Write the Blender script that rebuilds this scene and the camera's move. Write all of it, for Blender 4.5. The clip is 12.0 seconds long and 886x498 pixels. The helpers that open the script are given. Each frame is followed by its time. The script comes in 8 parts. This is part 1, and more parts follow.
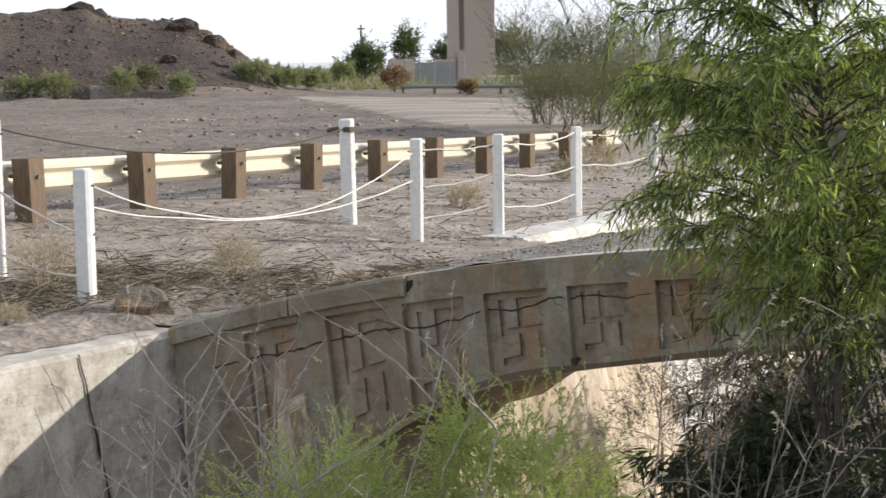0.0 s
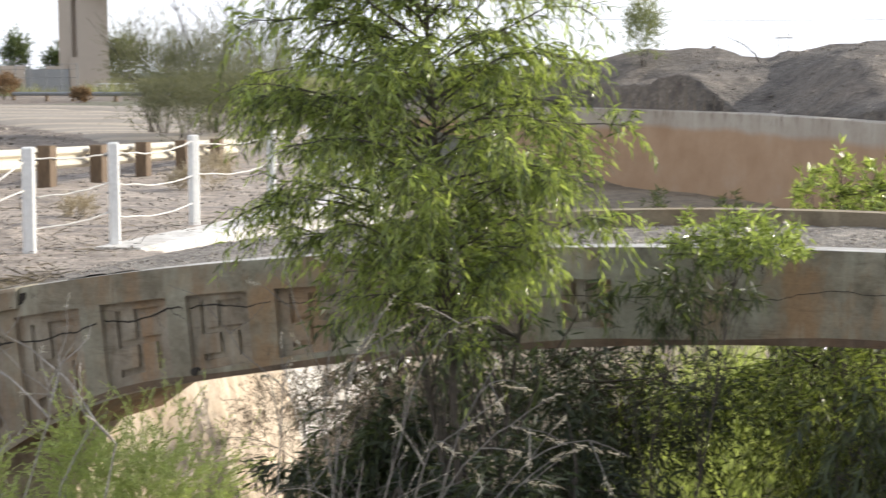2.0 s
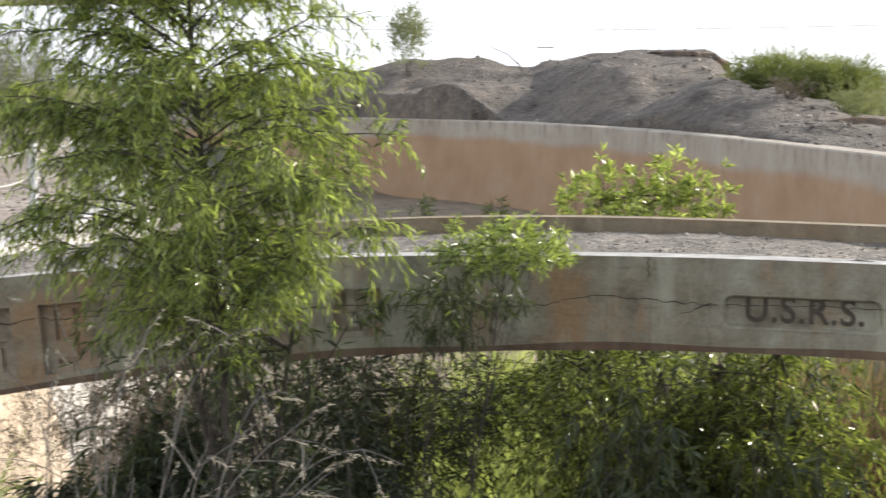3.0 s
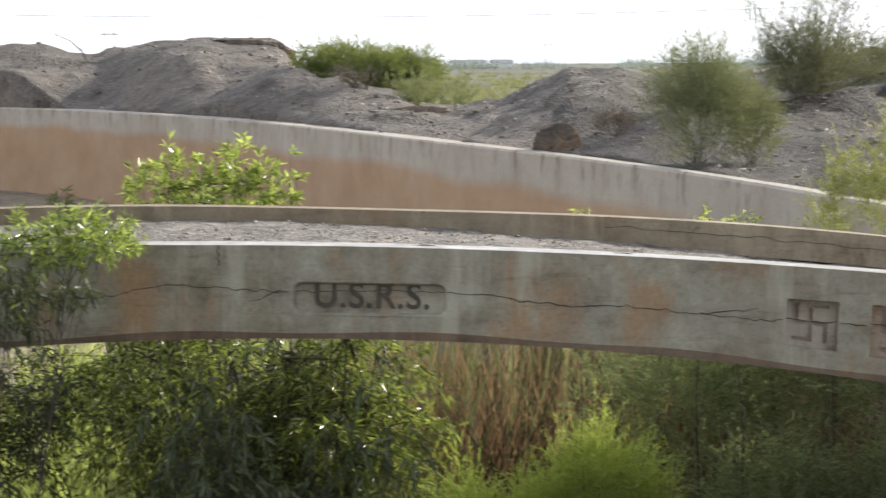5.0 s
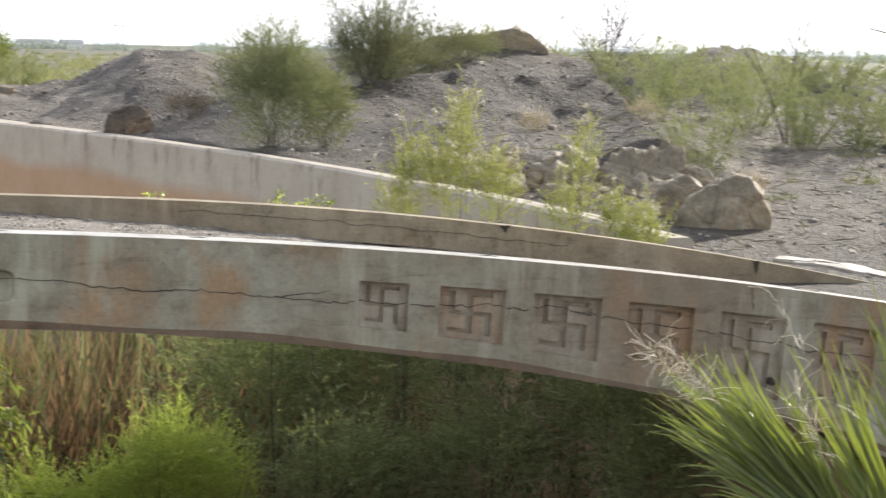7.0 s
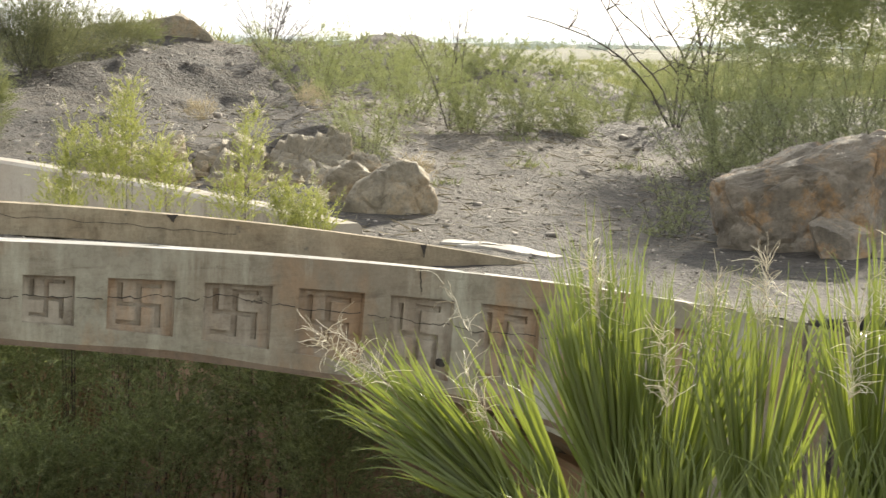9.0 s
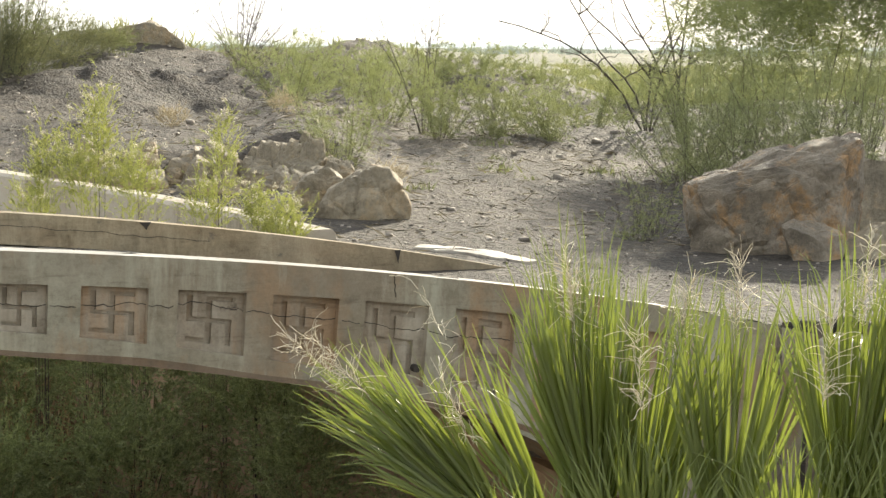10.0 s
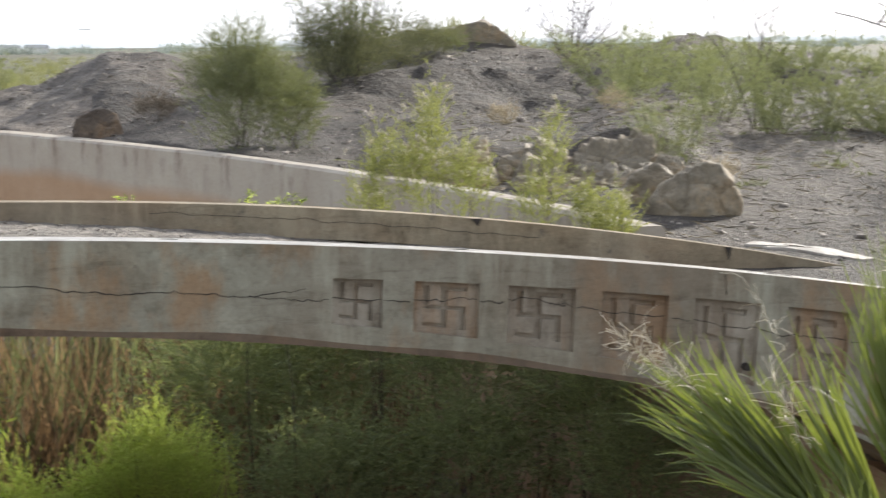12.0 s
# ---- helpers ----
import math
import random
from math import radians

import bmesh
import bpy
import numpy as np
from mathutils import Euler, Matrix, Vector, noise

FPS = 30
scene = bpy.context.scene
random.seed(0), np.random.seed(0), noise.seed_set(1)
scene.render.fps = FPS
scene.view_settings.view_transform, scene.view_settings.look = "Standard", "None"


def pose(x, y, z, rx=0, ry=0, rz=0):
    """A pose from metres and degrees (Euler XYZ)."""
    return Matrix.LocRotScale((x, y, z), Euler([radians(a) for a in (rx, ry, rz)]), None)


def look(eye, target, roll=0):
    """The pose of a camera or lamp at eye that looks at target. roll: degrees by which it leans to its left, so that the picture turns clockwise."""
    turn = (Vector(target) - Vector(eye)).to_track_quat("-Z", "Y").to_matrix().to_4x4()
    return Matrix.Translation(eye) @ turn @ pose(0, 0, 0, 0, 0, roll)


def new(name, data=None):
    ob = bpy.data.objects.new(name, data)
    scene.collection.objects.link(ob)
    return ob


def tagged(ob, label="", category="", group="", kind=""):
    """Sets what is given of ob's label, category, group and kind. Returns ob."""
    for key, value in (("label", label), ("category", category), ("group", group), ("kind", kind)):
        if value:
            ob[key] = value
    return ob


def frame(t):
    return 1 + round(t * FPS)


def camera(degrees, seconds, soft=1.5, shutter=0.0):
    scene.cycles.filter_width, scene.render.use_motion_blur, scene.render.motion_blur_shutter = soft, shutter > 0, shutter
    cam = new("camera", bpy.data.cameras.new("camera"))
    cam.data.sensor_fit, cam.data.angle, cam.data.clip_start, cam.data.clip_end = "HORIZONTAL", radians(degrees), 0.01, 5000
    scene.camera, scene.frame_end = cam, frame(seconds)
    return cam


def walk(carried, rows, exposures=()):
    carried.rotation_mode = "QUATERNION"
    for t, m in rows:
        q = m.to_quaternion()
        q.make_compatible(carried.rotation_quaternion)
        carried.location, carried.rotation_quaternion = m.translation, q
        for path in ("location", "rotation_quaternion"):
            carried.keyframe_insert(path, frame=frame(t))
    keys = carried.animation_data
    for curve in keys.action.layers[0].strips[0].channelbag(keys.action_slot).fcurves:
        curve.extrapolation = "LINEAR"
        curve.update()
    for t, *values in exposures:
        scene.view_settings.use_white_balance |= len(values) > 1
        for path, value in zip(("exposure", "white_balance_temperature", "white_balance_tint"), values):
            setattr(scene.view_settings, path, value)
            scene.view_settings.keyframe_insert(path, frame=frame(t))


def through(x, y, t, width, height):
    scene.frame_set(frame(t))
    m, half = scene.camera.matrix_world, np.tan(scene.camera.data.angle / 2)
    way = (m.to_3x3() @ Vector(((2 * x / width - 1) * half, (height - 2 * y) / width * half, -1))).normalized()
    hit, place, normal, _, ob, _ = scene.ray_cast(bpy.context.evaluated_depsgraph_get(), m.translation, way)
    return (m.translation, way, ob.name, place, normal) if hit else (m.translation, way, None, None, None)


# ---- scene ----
# The camera stands on one spot and pans from the left bank to the right bank and back.
EYE = 1.65
cam = camera(28.5, 12.0, soft=1.4, shutter=0.4)
PATH = [
    (0, pose(0, 0, EYE, 84.003, 0, 31.796) @ pose(0, 0, 0, 0, 0, -0.938)),
    (0.5, pose(0, 0, EYE, 84.223, 0, 29.847) @ pose(0, 0, 0, 0, 0, -0.890)),
    (1, pose(0, 0, EYE, 84.020, 0, 26.641) @ pose(0, 0, 0, 0, 0, -0.748)),
    (1.5, pose(0, 0, EYE, 83.954, 0, 22.989) @ pose(0, 0, 0, 0, 0, -0.532)),
    (2, pose(0, 0, EYE, 84.150, 0, 19.251) @ pose(0, 0, 0, 0, 0, -0.343)),
    (2.5, pose(0, 0, EYE, 84.284, 0, 15.417) @ pose(0, 0, 0, 0, 0, -0.229)),
    (3, pose(0, 0, EYE, 84.415, 0, 11.649) @ pose(0, 0, 0, 0, 0, -0.664)),
    (3.2, pose(0, 0, EYE, 84.405, 0, 10.153) @ pose(0, 0, 0, 0, 0, -0.560)),
    (4.8, pose(0, 0, EYE, 83.978, 0, -1.003) @ pose(0, 0, 0, 0, 0, -0.363)),
    (5, pose(0, 0, EYE, 83.912, 0, -2.490) @ pose(0, 0, 0, 0, 0, -0.260)),
    (5.5, pose(0, 0, EYE, 83.946, 0, -5.899) @ pose(0, 0, 0, 0, 0, 0.001)),
    (6, pose(0, 0, EYE, 83.771, 0, -9.333) @ pose(0, 0, 0, 0, 0, 0.368)),
    (6.5, pose(0, 0, EYE, 83.550, 0, -12.864) @ pose(0, 0, 0, 0, 0, 0.624)),
    (7, pose(0, 0, EYE, 83.463, 0, -16.497) @ pose(0, 0, 0, 0, 0, 0.955)),
    (7.5, pose(0, 0, EYE, 83.278, 0, -20.021) @ pose(0, 0, 0, 0, 0, 1.253)),
    (7.7, pose(0, 0, EYE, 83.183, 0, -21.353) @ pose(0, 0, 0, 0, 0, 1.214)),
    (9.3, pose(0, 0, EYE, 83.261, 0, -28.162) @ pose(0, 0, 0, 0, 0, 0.797)),
    (9.5, pose(0, 0, EYE, 83.278, 0, -28.445) @ pose(0, 0, 0, 0, 0, 0.757)),
    (10, pose(0, 0, EYE, 83.399, 0, -28.259) @ pose(0, 0, 0, 0, 0, 0.504)),
    (10.5, pose(0, 0, EYE, 83.297, 0, -26.978) @ pose(0, 0, 0, 0, 0, 0.338)),
    (11, pose(0, 0, EYE, 83.371, 0, -24.553) @ pose(0, 0, 0, 0, 0, 0.011)),
    (11.5, pose(0, 0, EYE, 83.317, 0, -21.298) @ pose(0, 0, 0, 0, 0, -0.179)),
    (12, pose(0, 0, EYE, 83.291, 0, -17.397) @ pose(0, 0, 0, 0, 0, -0.571)),
]
# The low sun beside the view veils and warms the picture towards the right end of the pan.
EXPOSURES = [(0.0, 0.06, 6330, 10), (1.5, 0.34, 6350, 10), (2.5, 0.46, 6420, 10), (5.5, 0.46, 6350, 10), (6.5, 0.58, 6380, 10), (7.5, 0.68, 6560, 10), (8.4, 0.73, 6900, 8), (9.5, 0.81, 7050, 5), (10.4, 0.77, 7080, 5), (11.4, 0.54, 6650, 8), (12.0, 0.44, 6330, 10)]
walk(cam, PATH, EXPOSURES)

# ---- light ----
SUN_AZ, SUN_EL = 50.0, 24.0      # degrees right of the bridge's normal, and above the horizon
world = bpy.data.worlds.new("hazy_sky")
scene.world = world
world.use_nodes = True
wn, wl = world.node_tree.nodes, world.node_tree.links
wn.clear()
sky = wn.new("ShaderNodeTexSky")
sky.sky_type = "NISHITA"
sky.sun_disc = False
sky.sun_elevation = radians(SUN_EL)
sky.sun_rotation = radians(SUN_AZ)
sky.dust_density = 1.6
sky.air_density = 1.0
sky.ozone_density = 1.0
bg = wn.new("ShaderNodeBackground")
bg.inputs["Strength"].default_value = 0.128
wout = wn.new("ShaderNodeOutputWorld")
haze = wn.new("ShaderNodeMix")      # white haze, thick along the horizon and thin overhead
haze.data_type = "RGBA"
way = wn.new("ShaderNodeTexCoord")
axes = wn.new("ShaderNodeSeparateXYZ")
thick = wn.new("ShaderNodeMapRange")
thick.inputs["From Min"].default_value, thick.inputs["From Max"].default_value = 0.05, 0.65
thick.inputs["To Min"].default_value, thick.inputs["To Max"].default_value = 0.90, 0.50
wl.new(way.outputs["Generated"], axes.inputs["Vector"])
wl.new(axes.outputs["Z"], thick.inputs["Value"])
wl.new(thick.outputs["Result"], haze.inputs[0])
haze.inputs[7].default_value = (8.3, 8.5, 9.1, 1)
wl.new(sky.outputs["Color"], haze.inputs[6])
wl.new(haze.outputs[2], bg.inputs["Color"])
wl.new(bg.outputs["Background"], wout.inputs["Surface"])

sun_data = bpy.data.lights.new("sun", "SUN")
sun_data.energy = 5.0
sun_data.angle = radians(0.6)
sun_data.color = (1.0, 0.92, 0.80)
sun = new("sun", sun_data)
sun.matrix_world = look((math.sin(radians(SUN_AZ)) * 60, math.cos(radians(SUN_AZ)) * 60, math.tan(radians(SUN_EL)) * 60), (0, 0, 0))
scene.view_settings.exposure = 0.0

# ---- materials ----
def node_mat(name):
    m = bpy.data.materials.new(name)
    m.use_nodes = True
    n, l = m.node_tree.nodes, m.node_tree.links
    return m, n, l, n["Principled BSDF"]


def noise_node(n, l, scale, detail=5.0, rough=0.55, coord=None, stretch=None):
    t = n.new("ShaderNodeTexNoise")
    t.inputs["Scale"].default_value = scale
    t.inputs["Detail"].default_value = detail
    t.inputs["Roughness"].default_value = rough
    if coord is None:
        coord = n.new("ShaderNodeTexCoord").outputs["Object"]
    if stretch:
        mp = n.new("ShaderNodeMapping")
        mp.inputs["Scale"].default_value = stretch
        l.new(coord, mp.inputs["Vector"])
        coord = mp.outputs["Vector"]
    l.new(coord, t.inputs["Vector"])
    return t.outputs["Fac"]


def ramp(n, l, fac, stops):
    r = n.new("ShaderNodeValToRGB")
    while len(r.color_ramp.elements) < len(stops):
        r.color_ramp.elements.new(0.5)
    for e, (p, c) in zip(r.color_ramp.elements, stops):
        e.position, e.color = p, (*c, 1) if len(c) == 3 else c
    l.new(fac, r.inputs["Fac"])
    return r.outputs["Color"]


def mix(n, l, fac, a, b, how="MIX"):
    x = n.new("ShaderNodeMix")
    x.data_type, x.blend_type = "RGBA", how
    for sock, v in ((x.inputs[0], fac), (x.inputs[6], a), (x.inputs[7], b)):
        if isinstance(v, (int, float)):
            sock.default_value = v
        elif isinstance(v, tuple):
            sock.default_value = (*v, 1)
        else:
            l.new(v, sock)
    return x.outputs[2]


def bump(n, l, bsdf, height, strength=0.4, distance=0.01):
    b = n.new("ShaderNodeBump")
    b.inputs["Strength"].default_value = strength
    b.inputs["Distance"].default_value = distance
    l.new(height, b.inputs["Height"])
    l.new(b.outputs["Normal"], bsdf.inputs["Normal"])


def concrete(name, base, pale, rust, rust_at=(0.56, 0.68), streak=(3.0, 3.0, 0.5), rough=0.85, grime=0.55):
    """Old cast concrete: pale and brown blotches, rust runs, grey wash, soot specks and pits."""
    m, n, l, b = node_mat(name)
    big = noise_node(n, l, 1.3, 6, 0.6)
    mott = noise_node(n, l, 5.5, 7, 0.68)
    fine = noise_node(n, l, 38, 6, 0.65)
    run = noise_node(n, l, 1.6, 6, 0.66, stretch=streak)
    c = mix(n, l, ramp(n, l, big, [(0.44, (0, 0, 0)), (0.56, (1, 1, 1))]), base, pale)
    c = mix(n, l, 0.75, c, ramp(n, l, mott, [(0.36, (0.50, 0.47, 0.43)), (0.46, (0.88, 0.87, 0.86)), (0.54, (1.0, 1.0, 1.0)), (0.64, (1.3, 1.3, 1.3))]), "MULTIPLY")
    c = mix(n, l, ramp(n, l, run, [(rust_at[0], (0, 0, 0)), (rust_at[1], (0.75, 0.75, 0.75))]), c, rust)
    c = mix(n, l, 0.5, c, ramp(n, l, fine, [(0.25, (0.35, 0.33, 0.3)), (0.5, (0.8, 0.8, 0.8)), (0.8, (1.05, 1.05, 1.05))]), "MULTIPLY")
    soil = noise_node(n, l, 0.42, 5, 0.62)
    c = mix(n, l, ramp(n, l, soil, [(0.42, (0, 0, 0)), (0.66, (grime, grime, grime))]), c, (0.20, 0.155, 0.11))
    board = noise_node(n, l, 2.2, 7, 0.72, stretch=(0.9, 0.9, 7.0))
    c = mix(n, l, 0.55, c, ramp(n, l, board, [(0.34, (0.50, 0.46, 0.42)), (0.44, (0.95, 0.94, 0.93)), (0.60, (1.0, 1.0, 1.0)), (0.70, (1.22, 1.22, 1.2))]), "MULTIPLY")
    wash = noise_node(n, l, 2.6, 6, 0.66, stretch=(1.6, 1.6, 0.30))
    c = mix(n, l, ramp(n, l, wash, [(0.54, (0, 0, 0)), (0.66, (0.55, 0.55, 0.55))]), c, tuple(v * 1.25 for v in pale))
    pits = noise_node(n, l, 9, 4, 0.7)
    c = mix(n, l, ramp(n, l, pits, [(0.64, (0, 0, 0)), (0.72, (0.7, 0.7, 0.7))]), c, (0.10, 0.085, 0.065))
    l.new(c, b.inputs["Base Color"])
    b.inputs["Roughness"].default_value = rough
    h = mix(n, l, 0.4, mix(n, l, 0.5, fine, mott), board)
    bump(n, l, b, h, 0.65, 0.018)
    return m


def earth(name, dark, mid, pale, pebble=0.5, s=1.0, relief=0.05):
    """Dry ground: broad tints, clods and two sizes of pebbles, each pebble with its own shade."""
    m, n, l, b = node_mat(name)
    obj = n.new("ShaderNodeTexCoord").outputs["Object"]
    big = noise_node(n, l, 0.16 * s, 6, 0.6, obj)
    med = noise_node(n, l, 2.1 * s, 8, 0.7, obj)
    c = ramp(n, l, big, [(0.3, dark), (0.5, mid), (0.72, pale)])
    c = mix(n, l, 0.85, c, ramp(n, l, med, [(0.32, (0.38, 0.36, 0.35)), (0.5, (0.85, 0.85, 0.85)), (0.68, (1.15, 1.12, 1.08))]), "MULTIPLY")
    heights = []
    for scale, strength in ((7.0 * s, 0.5), (21.0 * s, 0.75)):
        v = n.new("ShaderNodeTexVoronoi")
        v.inputs["Scale"].default_value = scale
        v.inputs["Randomness"].default_value = 1.0
        l.new(obj, v.inputs["Vector"])
        sep = n.new("ShaderNodeSeparateColor")
        l.new(v.outputs["Color"], sep.inputs["Color"])
        shade = ramp(n, l, sep.outputs[0], [(0.0, (0.45, 0.43, 0.41)), (0.6, (0.95, 0.93, 0.9)), (0.93, (1.2, 1.18, 1.15)), (1.0, (1.9, 1.85, 1.8))])
        c = mix(n, l, pebble * strength, c, shade, "MULTIPLY")
        heights.append(v.outputs["Distance"])
    l.new(c, b.inputs["Base Color"])
    b.inputs["Roughness"].default_value = 0.82
    fine = noise_node(n, l, 12 * s, 9, 0.75, obj)
    h = mix(n, l, 0.4, mix(n, l, 0.5, heights[0], heights[1]), fine)
    bump(n, l, b, h, 1.0, relief / s)
    return m


def stone_mat(name, dark, light):
    m, n, l, b = node_mat(name)
    geo = n.new("ShaderNodeNewGeometry")
    f = noise_node(n, l, 30, 6, 0.7)
    c = ramp(n, l, geo.outputs["Random Per Island"], [(0.0, dark), (0.7, tuple((p + q) / 2 for p, q in zip(dark, light))), (1.0, light)])
    c = mix(n, l, 0.6, c, ramp(n, l, f, [(0.3, (0.55, 0.53, 0.5)), (0.7, (1.1, 1.1, 1.1))]), "MULTIPLY")
    l.new(c, b.inputs["Base Color"])
    b.inputs["Roughness"].default_value = 0.75
    bump(n, l, b, f, 0.6, 0.01)
    return m


def boulder_mat(name, dark, mid, pale, rust):
    """Broken rock: veined, with rust-orange faces and pale edges of weathering."""
    m, n, l, b = node_mat(name)
    big = noise_node(n, l, 1.6, 7, 0.65)
    vein = noise_node(n, l, 2.3, 9, 0.75, stretch=(1.2, 1.0, 0.9))
    fine = noise_node(n, l, 22, 8, 0.75)
    c = ramp(n, l, big, [(0.3, dark), (0.5, mid), (0.7, pale)])
    c = mix(n, l, ramp(n, l, vein, [(0.5, (0, 0, 0)), (0.62, (0.85, 0.85, 0.85))]), c, rust)
    c = mix(n, l, 0.8, c, ramp(n, l, fine, [(0.3, (0.45, 0.44, 0.42)), (0.55, (1, 1, 1)), (0.75, (1.25, 1.22, 1.2))]), "MULTIPLY")
    l.new(c, b.inputs["Base Color"])
    b.inputs["Roughness"].default_value = 0.7
    bump(n, l, b, mix(n, l, 0.4, fine, vein), 0.9, 0.05)
    return m


def foliage(name, dark, light, glow=0.45, rough=0.5, through=(2.1, 2.0, 0.9)):
    """Leaves: each island has its own tint, and light passes through the blades."""
    m, n, l, b = node_mat(name)
    geo = n.new("ShaderNodeNewGeometry")
    c = ramp(n, l, geo.outputs["Random Per Island"], [(0.0, dark), (0.75, light), (1.0, tuple(min(1, v * 1.25) for v in light))])
    l.new(c, b.inputs["Base Color"])
    b.inputs["Roughness"].default_value = rough
    tr = n.new("ShaderNodeBsdfTranslucent")
    l.new(mix(n, l, 1.0, c, through, "MULTIPLY"), tr.inputs["Color"])
    ms = n.new("ShaderNodeMixShader")
    ms.inputs[0].default_value = glow
    l.new(b.outputs["BSDF"], ms.inputs[1])
    l.new(tr.outputs["BSDF"], ms.inputs[2])
    l.new(ms.outputs["Shader"], n["Material Output"].inputs["Surface"])
    return m


def plain(name, colour, rough=0.6, metal=0.0, vary=0.25, scale=12.0, relief=0.2, stretch=None):
    m, n, l, b = node_mat(name)
    f = noise_node(n, l, scale, 6, 0.65, stretch=stretch)
    c = mix(n, l, ramp(n, l, f, [(0.3, (1, 1, 1)), (0.7, (0, 0, 0))]), colour, tuple(v * (1 - vary * 1.6) for v in colour))
    l.new(c, b.inputs["Base Color"])
    b.inputs["Roughness"].default_value = rough
    b.inputs["Metallic"].default_value = metal
    bump(n, l, b, f, relief, 0.006)
    return m


M_BRIDGE = concrete("weathered_bridge_concrete", (0.268, 0.240, 0.174), (0.345, 0.335, 0.258), (0.355, 0.215, 0.105), (0.51, 0.64), (1.5, 1.5, 0.8))
M_KERB = concrete("tan_kerb_concrete", (0.255, 0.205, 0.130), (0.295, 0.25, 0.168), (0.30, 0.205, 0.115), (0.5, 0.8), (0.8, 0.8, 1.5))
M_LIP = concrete("worn_smooth_lip", (0.42, 0.39, 0.34), (0.50, 0.48, 0.43), (0.40, 0.32, 0.22), (0.6, 0.85), (1, 1, 1), 0.34)
M_RECESS = concrete("stained_recess_concrete", (0.30, 0.25, 0.185), (0.36, 0.325, 0.26), (0.40, 0.235, 0.115), (0.48, 0.64))
M_SOFFIT = concrete("rusty_soffit_concrete", (0.30, 0.22, 0.14), (0.36, 0.30, 0.22), (0.38, 0.22, 0.11), (0.4, 0.6))
def canal_mat(name):
    """Canal lining: pale above, orange silt stain below an old water line, dark runs from the top."""
    m, n, l, b = node_mat(name)
    obj = n.new("ShaderNodeTexCoord").outputs["Object"]
    sep = n.new("ShaderNodeSeparateXYZ")
    l.new(obj, sep.inputs["Vector"])
    wob = noise_node(n, l, 0.35, 4, 0.6, obj, (1.0, 0.5, 1.0))
    add = n.new("ShaderNodeMath")
    add.operation = "MULTIPLY_ADD"
    l.new(wob, add.inputs[0])
    add.inputs[1].default_value = 0.55
    l.new(sep.outputs["Z"], add.inputs[2])
    level = n.new("ShaderNodeMapRange")
    level.inputs["From Min"].default_value = -0.10
    level.inputs["From Max"].default_value = 0.10
    l.new(add.outputs[0], level.inputs["Value"])
    rim = n.new("ShaderNodeMapRange")
    rim.inputs["From Min"].default_value = -0.35
    rim.inputs["From Max"].default_value = 0.28
    l.new(sep.outputs["Z"], rim.inputs["Value"])
    big = noise_node(n, l, 0.7, 6, 0.65, obj)
    fine = noise_node(n, l, 30, 6, 0.65, obj)
    runs = noise_node(n, l, 4.2, 8, 0.75, obj, (1.7, 0.9, 0.34))
    low = ramp(n, l, big, [(0.3, (0.34, 0.215, 0.125)), (0.55, (0.41, 0.275, 0.17)), (0.75, (0.44, 0.33, 0.235))])
    high = ramp(n, l, big, [(0.3, (0.35, 0.30, 0.24)), (0.7, (0.46, 0.42, 0.355))])
    c = mix(n, l, level.outputs["Result"], low, high)
    drip = mix(n, l, 1.0, ramp(n, l, runs, [(0.51, (0, 0, 0)), (0.64, (0.78, 0.78, 0.78))]), rim.outputs["Result"], "MULTIPLY")
    c = mix(n, l, drip, c, (0.135, 0.095, 0.068))
    c = mix(n, l, 0.4, c, ramp(n, l, fine, [(0.25, (0.4, 0.38, 0.35)), (0.5, (0.85, 0.85, 0.85)), (0.8, (1, 1, 1))]), "MULTIPLY")
    l.new(c, b.inputs["Base Color"])
    b.inputs["Roughness"].default_value = 0.85
    bump(n, l, b, mix(n, l, 0.5, fine, big), 0.5, 0.012)
    return m


M_CANAL = canal_mat("stained_canal_concrete")
M_PALE = concrete("pale_canal_concrete", (0.46, 0.425, 0.37), (0.56, 0.53, 0.475), (0.40, 0.31, 0.21), (0.54, 0.75), rough=0.5, grime=0.4)
# Whitened concrete: the low sun's glare on the wall is put into the colour.
M_BRIGHT = concrete("glare_painted_concrete", (0.60, 0.575, 0.53), (0.72, 0.70, 0.66), (0.50, 0.42, 0.31), (0.56, 0.75), rough=0.45, grime=0.25)
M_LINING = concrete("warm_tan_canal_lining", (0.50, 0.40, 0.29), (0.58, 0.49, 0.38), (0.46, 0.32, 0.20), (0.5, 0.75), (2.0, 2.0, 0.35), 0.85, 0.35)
M_ARRIS = concrete("dark_brown_edge", (0.125, 0.088, 0.058), (0.165, 0.122, 0.082), (0.19, 0.11, 0.058), (0.45, 0.7))
M_CRACK = plain("crack_shadow_concrete", (0.05, 0.042, 0.034), 0.95, vary=0.3)
M_EARTH = earth("dry_desert_earth", (0.235, 0.20, 0.17), (0.345, 0.298, 0.255), (0.45, 0.395, 0.34), 0.6)
M_GRADED = earth("graded_brown_earth", (0.14, 0.116, 0.095), (0.21, 0.175, 0.145), (0.29, 0.245, 0.20), 0.7)
M_SPOIL = earth("grey_spoil_earth", (0.0493, 0.0414, 0.0334), (0.0757, 0.0642, 0.0528), (0.1452, 0.1232, 0.1012), 0.9, 1.0, 0.10)
# Darkened copy of the spoil earth; the mound's shaded front is painted with it.
M_MOUND_SHADE = earth("shade_painted_mound_earth", (0.0376, 0.0306, 0.0235), (0.0577, 0.0475, 0.0371), (0.1107, 0.0912, 0.0711), 0.9, 1.0, 0.10)
